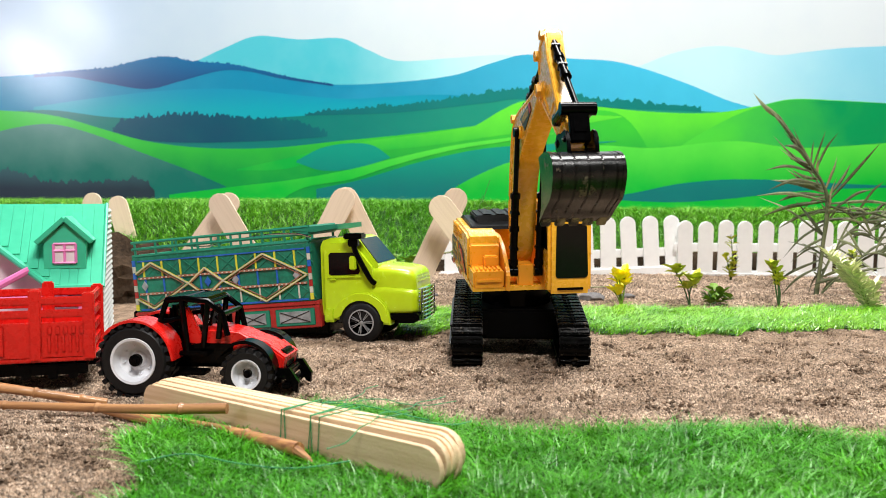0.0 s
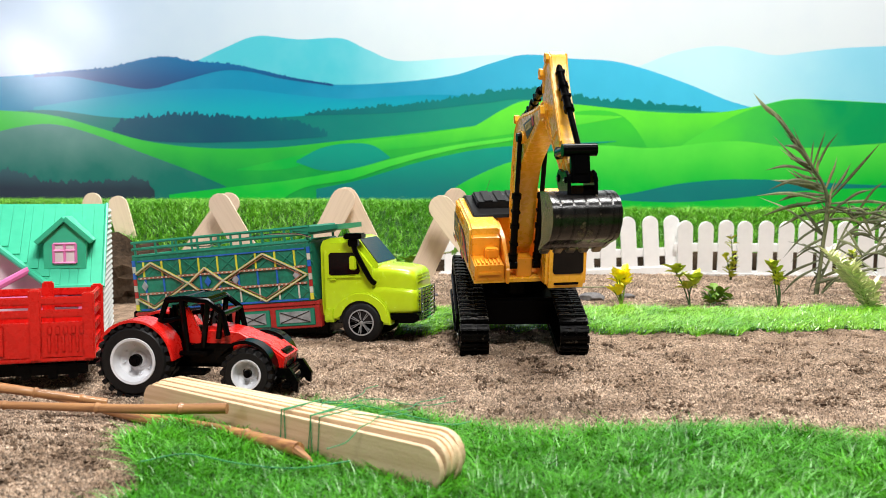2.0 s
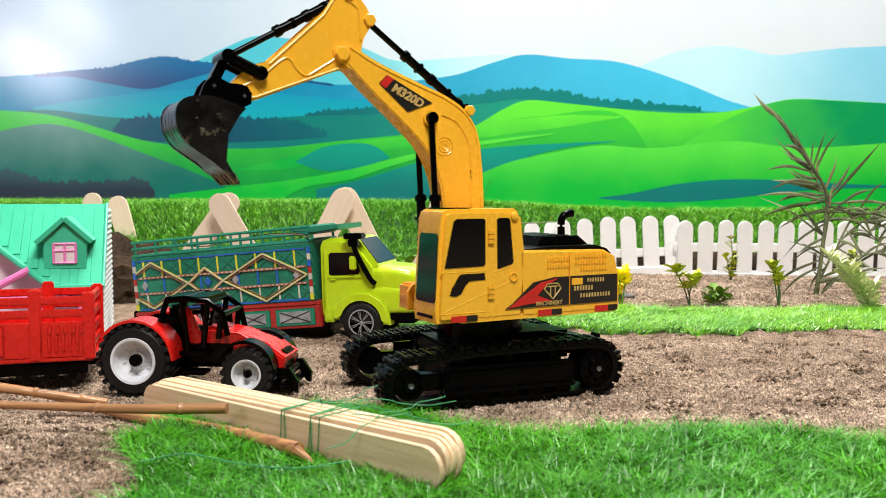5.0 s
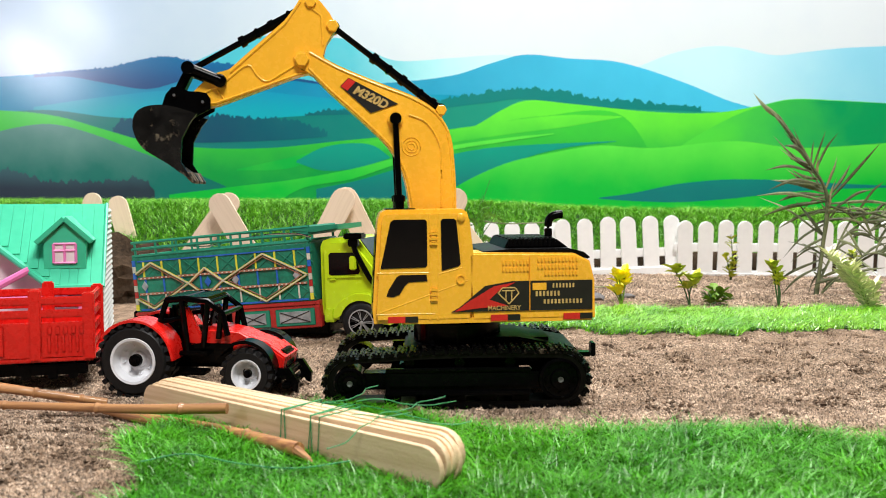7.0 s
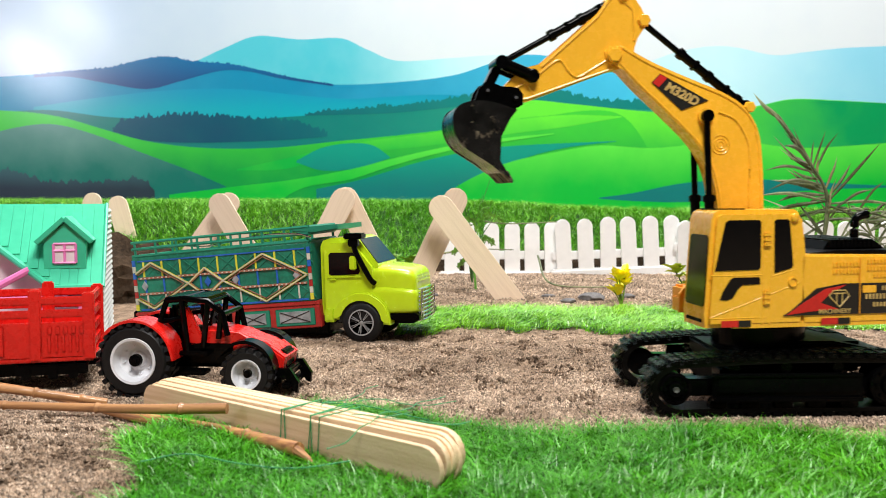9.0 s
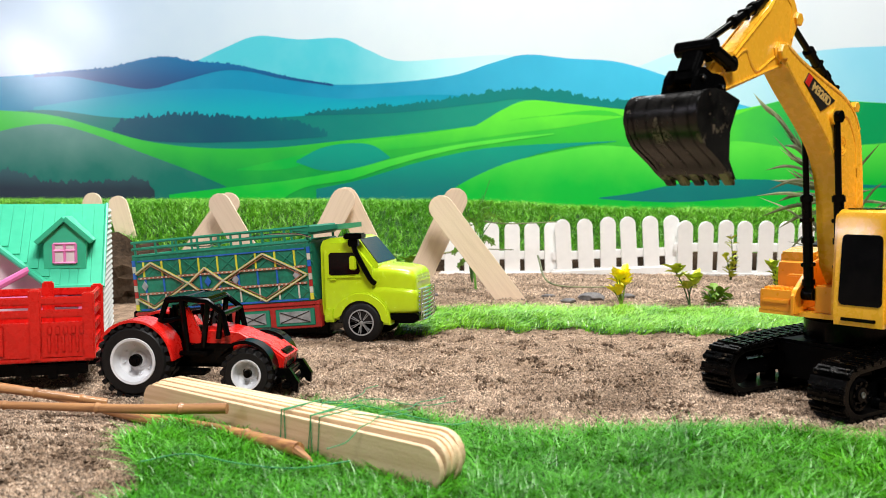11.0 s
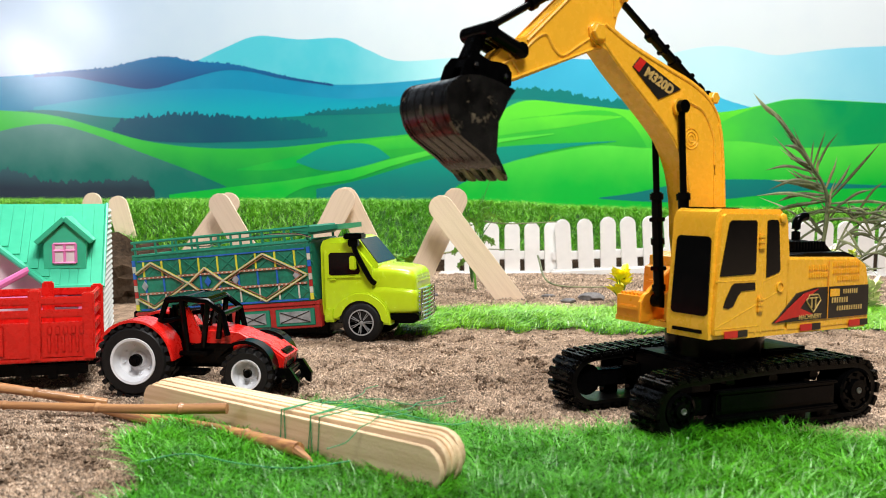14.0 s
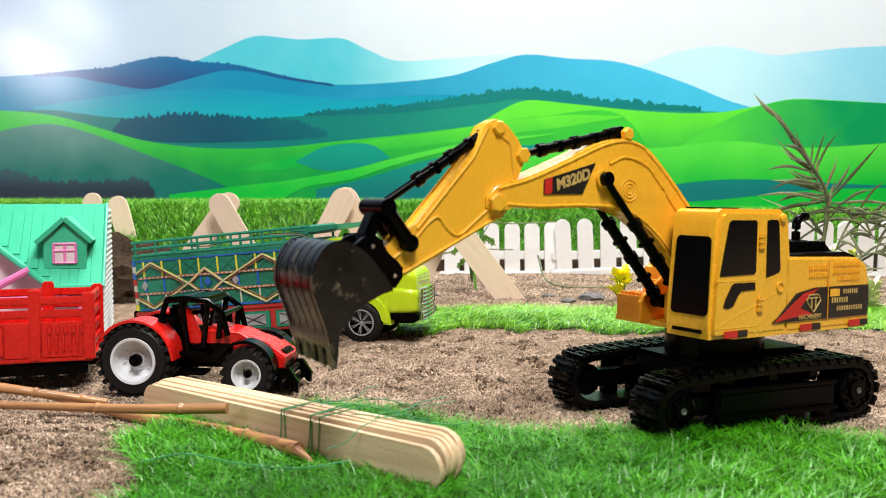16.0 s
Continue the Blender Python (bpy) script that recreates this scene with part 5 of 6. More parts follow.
for p0, p1, p2 in (((1, 0, 38), (-4, -2, 45), (-12, -3, 42)), ((1, 0, 40), (7, -1, 48), (16, -2, 44)), ((1, 0, 41), (3, 2, 52), (9, 3, 54)), ((-1, 0, 20), (-8, -2, 27), (-15, -3, 24)), ((-1, 0, 16), (-7, 1, 19), (-11, 2, 15)), ((0, 0, 26), (6, -2, 33), (11, -3, 30))):
    run = curve_pts([p0, p1, p2], 7)
    rope(bs, run, 0.35, 5, 0.15)
    for p in run[1:]:
        for sd in (1, -1):
            leaf(bl, p, (r.uniform(-0.4, 0.4), sd * 0.8, 0.5 - sd * 0.6), r.uniform(4.0, 6.5), 1.9, 0.2)
part("stem", bs, FROND, feather)
part("frond", bl, FROND, feather, smooth=False)

# dry straws that lean on the fence and lie on the sand
for run, label in ((((24, 632, 45), (46, 640, 42), (84, 646, 43)), "thin dry straw leaning across the white fence"),
                   (((0, 600, 23), (22, 612, 25), (50, 622, 24)), "thin dry straw leaning across the white fence"),
                   (((64, 590, 22), (68, 560, 7), (92, 550, 5), (112, 560, 5)), "bent dark dry straw lying on sand")):
    bm = bmesh.new()
    rope(bm, curve_pts(run, 6), 0.75, 6, 0.35)
    solo("dry_straw", bm, DRY, label, "straw", group="dry straws")

# the pale fern
fern = thing("fern", mp(222, 470, gz1(222, 470)), "pale yellow-green feathery fern", "plant")
bm, bs = bmesh.new(), bmesh.new()
r = random.Random(5)
for dx, h_, dy in ((-24, 31, 2), (-14, 24, -3), (2, 14, 2), (-20, 27, -4), (-15, 19, 4)):
    run = curve_pts([(10 + dx * 0.1, 0, 0), (10 + dx * 0.55, dy, h_ * 0.6), (10 + dx, dy, h_)], 8)
    rope(bs, run, 0.5, 5, 0.2)
    for i, p in enumerate(run[1:]):
        for s in (1, -1):
            for q in range(4):
                leaf(bm, p, (-0.5 + s * 0.7, r.uniform(-0.6, 0.6), 0.7 - s * 0.35), r.uniform(5, 9), 2.3, 0.15)
part("stem", bs, LEAFG, fern)
part("frond", bm, FERN, fern, smooth=False)

# the dry grass tuft
dry = thing("dry_grass_tuft", mp(222, 520, gz1(222, 520) - 2), "tall tangled tuft of dry grey-green grass", "plant")
bs, bl, bt = bmesh.new(), bmesh.new(), bmesh.new()
r = random.Random(12)
stem = curve_pts([(0, 0, 0), (3.5, 0, 30), (5, 0, 62), (-5, 2, 82), (-16, 3, 99), (-26, 3, 110)], 8)
stems = [stem,
         curve_pts([(2, 2, 0), (5, 3, 28), (9, 5, 58), (2, 6, 74), (-8, 6, 92)], 7),
         curve_pts([(6, 1, 56), (18, 2, 52), (32, 3, 40), (44, 3, 30)], 6),
         curve_pts([(4, 3, 12), (16, 5, 34), (30, 6, 46), (42, 6, 50)], 6),
         curve_pts([(3, -2, 4), (16, -4, 18), (30, -5, 28), (44, -6, 24)], 6)]


def ribbon(b, p0, tip, bow, w):
    """A long narrow grass blade, folded along its middle."""
    mid = (p0 * 0.45 + tip * 0.55) + Vector((0, r.uniform(-3, 3), bow))
    run = curve_pts([p0, mid, tip], 7)
    rows = []
    n_ = len(run)
    tw_ = r.uniform(-0.6, 0.6)
    for i, p in enumerate(run):
        t = i / (n_ - 1)
        d = (run[min(i + 1, n_ - 1)] - run[max(i - 1, 0)]).normalized()
        sd = d.cross(Vector((math.sin(tw_ + t * 1.3), -1, 0.3))).normalized()
        ww = w * (0.45 + 1.5 * t * (1 - t) * 1.5) * (1 - 0.85 * t ** 4)
        nn = sd.cross(d)
        rows.append([b.verts.new(p - sd * ww / 2), b.verts.new(p + nn * ww * 0.18), b.verts.new(p + sd * ww / 2)])
    for ra, rb in zip(rows, rows[1:]):
        for j in (0, 1):
            b.faces.new((ra[j], ra[j + 1], rb[j + 1], rb[j]))


def tuft_leaf(st, lo, hi, a0, a1, l0, l1, w, droop, b):
    """A blade that leaves a stalk between two shares of its length, at an angle from level, in degrees."""
    p = st[int(r.uniform(lo, hi) * (len(st) - 1))]
    a, ln = radians(r.uniform(a0, a1)), r.uniform(l0, l1)
    ribbon(b, p, p + Vector((ln * math.cos(a), r.uniform(-9, 9), ln * math.sin(a))), droop * r.uniform(0.2, 1.2), w * r.uniform(0.7, 1.2))


for q in range(9):
    tuft_leaf(stem, 0.55, 1.0, 108, 152, 14, 30, 3.1, 2.5 if q % 2 else -2.5, bl)
for q in range(11):
    tuft_leaf(stems[1], 0.3, 0.9, 112, 168, 20, 44, 2.8, 4.0 if q % 2 else -2.0, bl)
for q in range(5):
    tuft_leaf(stem, 0.35, 0.55, 166, 196, 30, 46, 2.6, 5.0, bl)
for q in range(7):
    tuft_leaf(stems[1], 0.15, 0.55, 190, 235, 16, 34, 1.7, 3.0, bl)
for q in range(7):
    tuft_leaf(stems[1], 0.4, 0.95, 45, 100, 12, 28, 1.9, 1.0, bl)
for st in stems[2:]:
    for q in range(15):
        tuft_leaf(st, 0.1, 1.0, -50, 60, 10, 28, 1.8, 3.0, bl)
    for q in range(7):
        tuft_leaf(st, 0.1, 0.8, 120, 250, 10, 26, 1.9, 2.0, bl)
ribbon(bl, Vector((9, 3, 60)), Vector((38, 4, 93)), 0, 2.4)
ribbon(bl, Vector((8, 3, 57)), Vector((50, 5, 56)), 2, 2.2)
for q in range(5):
    tuft_leaf(stems[1], 0.4, 0.9, 70, 120, 8, 16, 2.4, 0.5, bt)
rope(bs, stem, 1.3, 6, 0.6)
for st in stems[1:]:
    rope(bs, st, 0.8, 5, 0.4)
part("stalk", bs, DRY, dry)
part("blade", bl, DRY, dry, smooth=False)
part("straw_blade", bt, STRAW, dry, "pale straw-coloured dry blades", smooth=False)

# dark soil behind the doll house
bm = bmesh.new()
bmesh.ops.create_icosphere(bm, subdivisions=4, radius=1)
for v_ in bm.verts:
    k_ = 1 + 0.35 * noise.noise(v_.co * 2.2) + 0.16 * noise.noise(v_.co * 7) + 0.08 * noise.noise(v_.co * 17)
    v_.co = Vector((v_.co.x * 34, v_.co.y * 26, v_.co.z * 30)) * k_
solo("soil_mound", bm, SOIL_SHADE, "heap of dark crumbly soil behind the doll house", "soil mound", mp(-188, 520, gz1(-188, 520) + 2))
# thin wild blades beside the crossed sticks
wild = thing("grass_tuft", mp(20, 600, gz1(20, 600)), "a few long thin dark grass blades", "plant")
bl = bmesh.new()
for tx, tz in ((-10, 68), (12, 70), (-3, 52), (18, 48), (-14, 40), (7, 60)):
    rope(bl, curve_pts([(0, 0, 0), (tx * 0.3, 0, tz * 0.6), (tx, 0, tz)], 6), 0.7, 5, 0.15)
part("blade", bl, DARKLEAF, wild)

for x, y, s in ((86, 505, 5), (72, 500, 3), (62, 515, 2.5), (108, 512, 3), (-8, 520, 3)):
    bm = bmesh.new()
    bmesh.ops.create_icosphere(bm, subdivisions=2, radius=s)
    for v_ in bm.verts:
        v_.co = Vector((v_.co.x * 1.6, v_.co.y, v_.co.z * 0.55)) * (1 + 0.35 * noise.noise(v_.co * 0.4 + Vector((x, y, 0))))
    solo("pebble", bm, STONE, "flat grey pebble half sunk in sand", "stone", mp(x, y, gz1(x, y) + s * 0.2), "pebbles")


# ---------------------------------------------------------------- wheels
def wheel(parent, x, y, z, r, w, rimmat, rim_r, side, lugs=0, spokes=0, name="wheel"):
    b = bmesh.new()
    lathe(b, [(rim_r, -w / 2), (r * 0.86, -w / 2), (r * 0.97, -w * 0.36), (r, -w * 0.2), (r, w * 0.2), (r * 0.97, w * 0.36), (r * 0.86, w / 2), (rim_r, w / 2)], 40, caps=False)
    wh = new(name, mesh_of("tyre", b, TYRE, True))
    wh.parent = parent
    wh.matrix_basis = mp(x, y, z)
    if lugs:
        lb = bmesh.new()
        prism(lb, [(-1.1, r - 0.9), (-0.9, r + 0.38), (0.4, r + 0.38), (0.7, r - 0.9)], 0, w * 0.52, 0)
        lug_me = mesh_of("lug", lb, TYRE, False)
        for k in range(lugs):
            for s in (1, -1):
                lug = new("lug", lug_me)
                lug.parent = wh
                lug.matrix_basis = pose(0, 0, 0, 0, 360 * (k + (0.5 if s > 0 else 0)) / lugs, 0) @ Matrix.Diagonal((1, s, 1, 1)) @ pose(0, 0, 0, 0, 0, 12)
    b = bmesh.new()
    s = side
    lathe(b, [(rim_r * 1.02, s * w * 0.46), (rim_r * 0.98, s * w * 0.54), (rim_r * 0.88, s * w * 0.52), (rim_r * 0.84, s * w * 0.40), (rim_r * 0.78, s * w * 0.12), (rim_r * 0.50, s * w * -0.06), (rim_r * 0.36, s * w * -0.04), (rim_r * 0.30, s * w * 0.16), (0.2, s * w * 0.18)], 36, caps=False)
    for k in range(8):
        a = k * math.pi / 4 + 0.2
        lathe(b, [(rim_r * 0.06, s * w * -0.05), (rim_r * 0.05, s * w * 0.10)], 8, (rim_r * 0.62 * math.cos(a), 0, rim_r * 0.62 * math.sin(a)))
    part("rim", b, rimmat, wh)
    if spokes:
        b = bmesh.new()
        lathe(b, [(rim_r * 1.0, s * w * 0.44), (rim_r * 1.0, s * w * 0.55), (rim_r * 0.9, s * w * 0.55), (rim_r * 0.9, s * w * 0.44)], 36, caps=False)
        for k in range(spokes):
            a = 2 * math.pi * k / spokes + (0.13 if k % 2 else -0.13)
            box(b, -rim_r * 0.024, rim_r * 0.024, min(s * w * 0.2, s * w * 0.46), max(s * w * 0.2, s * w * 0.46), rim_r * 0.2, rim_r * 0.93, 0.1, Matrix.Rotation(a, 4, "Y"))
        part("spokes", b, GREY, wh, "silver rim spokes")
    b = bmesh.new()
    lathe(b, [(rim_r * 0.28, s * w * 0.05), (rim_r * 0.26, s * w * 0.34), (rim_r * 0.14, s * w * 0.36), (rim_r * 0.12, s * w * 0.44), (0.1, s * w * 0.45)], 16)
    for k in range(0 if rimmat is WHITERIM else 6):
        a = k * math.pi / 3
        lathe(b, [(rim_r * 0.05, s * w * 0.15), (rim_r * 0.05, s * w * 0.26)], 6, (rim_r * 0.5 * math.cos(a), 0, rim_r * 0.5 * math.sin(a)))
    part("hub_cap", b, BLACK if rimmat is WHITERIM else GREY, wh)
    return wh


# ---------------------------------------------------------------- lime truck (x forward, y left, seen from its right)
truck = thing("toy_truck", mp(-36.5, 375, 0.3, 0, 0, -13) @ pose(0, 0, 0, 0, -1.6, 0), "lime green toy truck with a painted green cargo box", "toy truck")
TW = 17.0
# origin: ground below the right front wheel; the truck's right side is at y = 0
for x, y, side in ((0, 2.3, -1), (0, 2 * TW - 2.3, 1), (-76, 2.3, -1), (-76, 2 * TW - 2.3, 1)):
    wheel(truck, x + 1.7, y, 8.2, 9.1, 5.5, BLACK, 5.7, side, spokes=14)
bm = bmesh.new()
box(bm, -112, 24, 6, 2 * TW - 6, 7, 12, 0.6)
# two low black boxes added to deepen the shade under the body
box(bm, -60, -14, 3, 2 * TW - 3, 2.6, 9, 0.8)
box(bm, -104, -88, 5, 2 * TW - 5, 3.4, 9, 0.8)
part("chassis", bm, BLACK, truck)
# cab and bonnet
bm = bmesh.new()
prism(bm, [(-17, 11), (-17, 41), (-15.8, 43.6), (-12, 44.8), (-2.5, 45.0), (0.4, 44.0), (9.2, 32.8), (9.2, 11)], 0.6, 2 * TW - 0.6, 2.4, 4)
cabt = part("cab", bm, LIME, truck, "lime green truck cab")


def loft(bm, rows, n=40, p=5.0):
    """A rounded body through cross-sections (x, half width, bottom, top)."""
    rings = []
    for x, hw, z0, z1 in rows:
        ring = []
        for k in range(n):
            a = 2 * math.pi * (k + 0.5) / n
            c, s = math.cos(a), math.sin(a)
            ring.append(bm.verts.new((x, TW + hw * math.copysign(abs(c) ** (2 / p), c), (z0 + z1) / 2 + (z1 - z0) / 2 * math.copysign(abs(s) ** (2 / p), s))))
        rings.append(ring)
    for ra, rb in zip(rings, rings[1:]):
        for k in range(n):
            bm.faces.new((ra[k], ra[(k + 1) % n], rb[(k + 1) % n], rb[k]))
    bm.faces.new(rings[0])
    bm.faces.new(list(reversed(rings[-1])))


bm = bmesh.new()
loft(bm, [(0, 16.5, 10.5, 24.6), (12, 16.5, 10.8, 24.4), (20, 16.3, 11, 23.6), (23.6, 16.0, 11.2, 22.8), (25.2, 15.4, 11.6, 22.2), (25.9, 14.4, 12.2, 21.4)], p=6.0)
part("lower_bonnet", bm, LIME, truck)
bm = bmesh.new()
loft(bm, [(3, 15.6, 16, 32.9), (10, 15.4, 16, 32.6), (17, 15.1, 16, 31.9), (21.5, 14.7, 16, 31.2), (23.6, 14.2, 16, 30.4), (24.8, 13.5, 16, 29.2), (25.4, 12.6, 16, 27.4)], p=5.5)
for z in (24.8, 26.2, 27.4):
    box(bm, 22, 26.0 - (z - 24.0) * 0.15, 7, 2 * TW - 7, z, z + 0.6, 0.2)
part("bonnet", bm, LIME, truck)
for y0, y1 in ((0.1, 2), (2 * TW - 2, 2 * TW - 0.1)):
    bm = bmesh.new()
    prism(bm, [(1.6 + 10.4 * math.cos(a), 8.4 + 10.4 * math.sin(a)) for a in np.linspace(0, math.pi, 14)], y0, y1)
    part("wheel_well", bm, TYRE, truck)
for y0, y1 in ((-0.9, 7), (2 * TW - 7, 2 * TW + 0.9)):
    bm = bmesh.new()
    arc = [(1.6 + 13.2 * math.cos(a), 8.4 + 13.0 * math.sin(a)) for a in np.linspace(-0.1, math.pi - 0.1, 16)]
    arc_i = [(1.6 + 10.0 * math.cos(a), 8.4 + 10.0 * math.sin(a)) for a in np.linspace(math.pi - 0.1, -0.1, 16)]
    prism(bm, arc + arc_i, y0, y1, 0.7, 3)
    part("wheel_arch", bm, LIME, truck)
bm = bmesh.new()
box(bm, -15, -10.5, -0.4, 3, 8.2, 14, 0.4)
box(bm, -14.6, -11, -0.6, 0, 9, 13.4, 0.2)
part("step", bm, LIME, truck)
bm = bmesh.new()
lathe(bm, [(2.0, -0.6), (2.0, 0.4), (1.4, 1.1)], 16, (0, 0, 0), axis="x")
for v_ in bm.verts:
    v_.co += Vector((25.0, 4.2, 18.5))
part("headlight", bm, LIME, truck)
for pts, nm in (([(-12.5, 29.2), (-12.5, 37.4), (-11.6, 38.4), (-1.6, 38.4), (-0.6, 37.4), (1.6, 30.4), (0.8, 29.0), (-11.4, 28.6)], "side_window"),):
    side_plate(nm, pts, 0.35, 0.5, GLASSBLACK, cabt)
    side_plate(nm, pts, 2 * TW - 0.85, 0.5, GLASSBLACK, cabt)
bm = bmesh.new()
M_W = Matrix.Translation((8.7, TW, 33.4)) @ Matrix.Rotation(-math.atan2(8.8, 11.2), 4, "Y")
prism(bm, [(-13.6, 0.8), (-12.8, 0), (12.8, 0), (13.6, 0.8), (12.4, 12.4), (11.4, 13.4), (-11.4, 13.4), (-12.4, 12.4)], -0.3, 0.35, 0, axis="x")
for v_ in bm.verts:
    v_.co = M_W @ v_.co
part("windscreen", bm, GLASSBLACK, cabt, smooth=False)
bm = bmesh.new()
rope(bm, [(-13, -0.1, 28), (2.6, -0.1, 28)], 0.25, 5)
box(bm, -12, -9.4, -0.3, 0.6, 26.4, 27.2, 0.15)
part("door_handle", bm, LIME, cabt)
bm = bmesh.new()
box(bm, -2.4, 0.6, -2.4, -0.4, 31, 37, 0.5)
part("wing_mirror", bm, LIME, cabt)
bm = bmesh.new()
rope(bm, curve_pts([(8, 0.6, 25), (6.6, -1.0, 27), (3.4, -1.4, 33), (0.2, -1.4, 39.5), (-0.4, -1.4, 44)], 5), 1.15, 10)
box(bm, -4.2, 4.0, -3.6, 3.0, 44.2, 46.8, 0.5)
box(bm, -2.6, 1.8, -2.6, 0.4, 41.0, 44.4, 0.4)
part("snorkel", bm, BLACK, truck, "black raised air intake pipe")
bm = bmesh.new()
for z in np.linspace(8.5, 22, 9):
    rope(bm, [(26.0, 5, z), (27.2, 9, z), (27.6, TW, z), (27.2, 2 * TW - 9, z), (26.0, 2 * TW - 5, z)], 0.42, 6)
for y in np.linspace(5, 2 * TW - 5, 10):
    rope(bm, [(27.0, y, 8.5), (27.2, y, 22)], 0.4, 6)
part("grille", bm, CHROME, truck, "chrome lattice grille")
bm = bmesh.new()
prism(bm, [(10, 9.6), (10, 12), (25.6, 12), (27.2, 11), (27.2, 9.0), (24, 8.6)], 0.6, 2 * TW - 0.6, 0.6)
part("bumper", bm, BLACK, truck)
# cargo box
X0, X1 = -106.5, -19.0
bm = bmesh.new()
box(bm, X0, X1, 0, 2 * TW, 16, 41.5, 0.4)
boxp = part("cargo_box", bm, BOXGREEN, truck, "green cargo box painted with diamonds and stripes")
bm = bmesh.new()
box(bm, X0, X1 + 2, -0.4, 2 * TW + 0.4, 14.4, 16.2, 0.3)
box(bm, -59, X1 + 2, -0.6, 6, 4.6, 14.6, 0.4)
part("side_skirt", bm, DARKRED, truck)
for x0, x1 in ((-56.5, -40.5), (-38, -19.5)):
    bm = bmesh.new()
    box(bm, x0, x1, -1.0, -0.4, 5.8, 13.4, 0.3)
    pn = part("tool_locker", bm, GREENPL, truck)
    bm = bmesh.new()
    box(bm, x0 + 2, x1 - 2, -1.3, -0.9, 7.2, 12.2, 0.1)
    part("locker_plate", bm, SILVER, pn)
    bm = bmesh.new()
    rope(bm, [(x0 + 2.4, -1.4, 7.4), (x1 - 2.4, -1.4, 12)], 0.2, 5)
    rope(bm, [(x0 + 2.4, -1.4, 12), (x1 - 2.4, -1.4, 7.4)], 0.2, 5)
    part("locker_cross", bm, BLACKSTICK, pn)


def strip(nm, p, q, w, mt, y=-0.15, t=0.3):
    b = bmesh.new()
    a, c = Vector((p[0], 0, p[1])), Vector((q[0], 0, q[1]))
    d = (c - a).normalized()
    nrm = Vector((-d.z, 0, d.x)) * w / 2
    pts = [a - nrm, c - nrm, c + nrm, a + nrm]
    prism(b, [(v_.x, v_.z) for v_ in pts], y - t, y + t, 0)
    return part(nm, b, mt, boxp, smooth=False)


strip("blue_border", (X0 + 3, 39.4), (X1 - 3, 39.4), 0.6, BLUEP)
strip("blue_border", (X0 + 3, 17.2), (X1 - 3, 17.2), 0.75, BLUEP)
strip("red_border", (X0, 15.3), (X1, 15.3), 0.9, DARKRED, -0.5)
strip("stud_band", (X0 + 3, 31.6), (X1 - 3, 31.6), 0.95, MAROON, -0.35)
strip("stud_band", (X0 + 3, 24.4), (X1 - 3, 24.4), 0.95, MAROON, -0.35)
for k in range(9):
    x = X0 + 6 + k * 9.2
    strip("yellow_bar", (x, 32.2), (x, 39.0), 0.75, YELP)
    strip("blue_bar", (x + 0.4, 25), (x + 0.4, 31), 0.75, BLUEP)
    strip("white_bar", (x + 0.8, 17.8), (x + 0.8, 23.8), 0.7, PALEP)
    for a, b_ in (((x + 1.6, 33), (x + 8.6, 38.6)), ((x + 1.6, 38.6), (x + 8.6, 33)), ((x + 1.6, 18), (x + 8.6, 23.6)), ((x + 1.6, 23.6), (x + 8.6, 18))):
        strip("cross_line", a, b_, 0.35, GREENPL, -0.1)
for z_ in (24.4, 31.6):
    bm = bmesh.new()
    for k in range(38):
        box(bm, X0 + 4 + k * 2.14, X0 + 4.7 + k * 2.14, -0.85, -0.6, z_ - 0.28, z_ + 0.28)
    part("stud_row", bm, PALEP, boxp, "row of pale painted dots", smooth=False)
for cx_, rx_, rz_ in ((X0 + 10, 18, 10.5), (X0 + 36.5, 8.5, 6.4), (X0 + 65, 20, 10.5)):
    for dx, dz in ((1, 1), (1, -1), (-1, 1), (-1, -1)):
        a, c = (cx_ + dx * rx_, 28), (cx_, 28 + dz * rz_)
        if a[0] < X0 + 2:
            t_ = (X0 + 2 - c[0]) / (a[0] - c[0])
            a = (X0 + 2, c[1] + (a[1] - c[1]) * t_)
        strip("diamond_edge", a, c, 0.85, YELP, -0.7)
        strip("diamond_line", a, c, 0.42, PALEP, -0.95)
        s_ = 0.88
        a2, c2 = (cx_ + (a[0] - cx_) * s_, 28 + (a[1] - 28) * s_), (cx_, 28 + dz * rz_ * s_)
        strip("diamond_line", a2, c2, 0.3, MAROON, -0.7)
for cx_, mt in ((X0 + 6, SILVER), (X0 + 26, GREENPL), (X0 + 37.5, BLUEP), (X0 + 51, SILVER), (X0 + 80, SILVER)):
    b = bmesh.new()
    prism(b, [(cx_ - 1.7, 28), (cx_, 25.6), (cx_ + 1.7, 28), (cx_, 30.4)], -0.8, -0.2, 0.2)
    part("lozenge", b, mt, boxp)
for k, mt in enumerate((YELP, PALEP, DARKRED, PALEP, DARKRED, BLUEP, PALEP, BLUEP)):
    strip("corner_block", (X1 - 1.2, 17 + k * 2.9), (X1 - 1.2, 19.7 + k * 2.9), 1.5, mt, -0.3)
    strip("corner_block", (X0 + 1.2, 17 + k * 2.9), (X0 + 1.2, 19.7 + k * 2.9), 1.5, mt, -0.3)
# the rails round its open top
bm = bmesh.new()
for z in (42.4, 45.6, 48.6):
    for y in (0.7, 2 * TW - 0.7):
        rope(bm, [(X0 + 0.6, y, z - 0.6), (X1 - 0.6, y, z)], 0.75, 6)
    rope(bm, [(X0 + 0.6, 0.7, z - 0.6), (X0 + 0.6, 2 * TW - 0.7, z - 0.6)], 0.75, 6)
    rope(bm, [(X1 - 0.6, 0.7, z), (X1 - 0.6, 2 * TW - 0.7, z)], 0.75, 6)
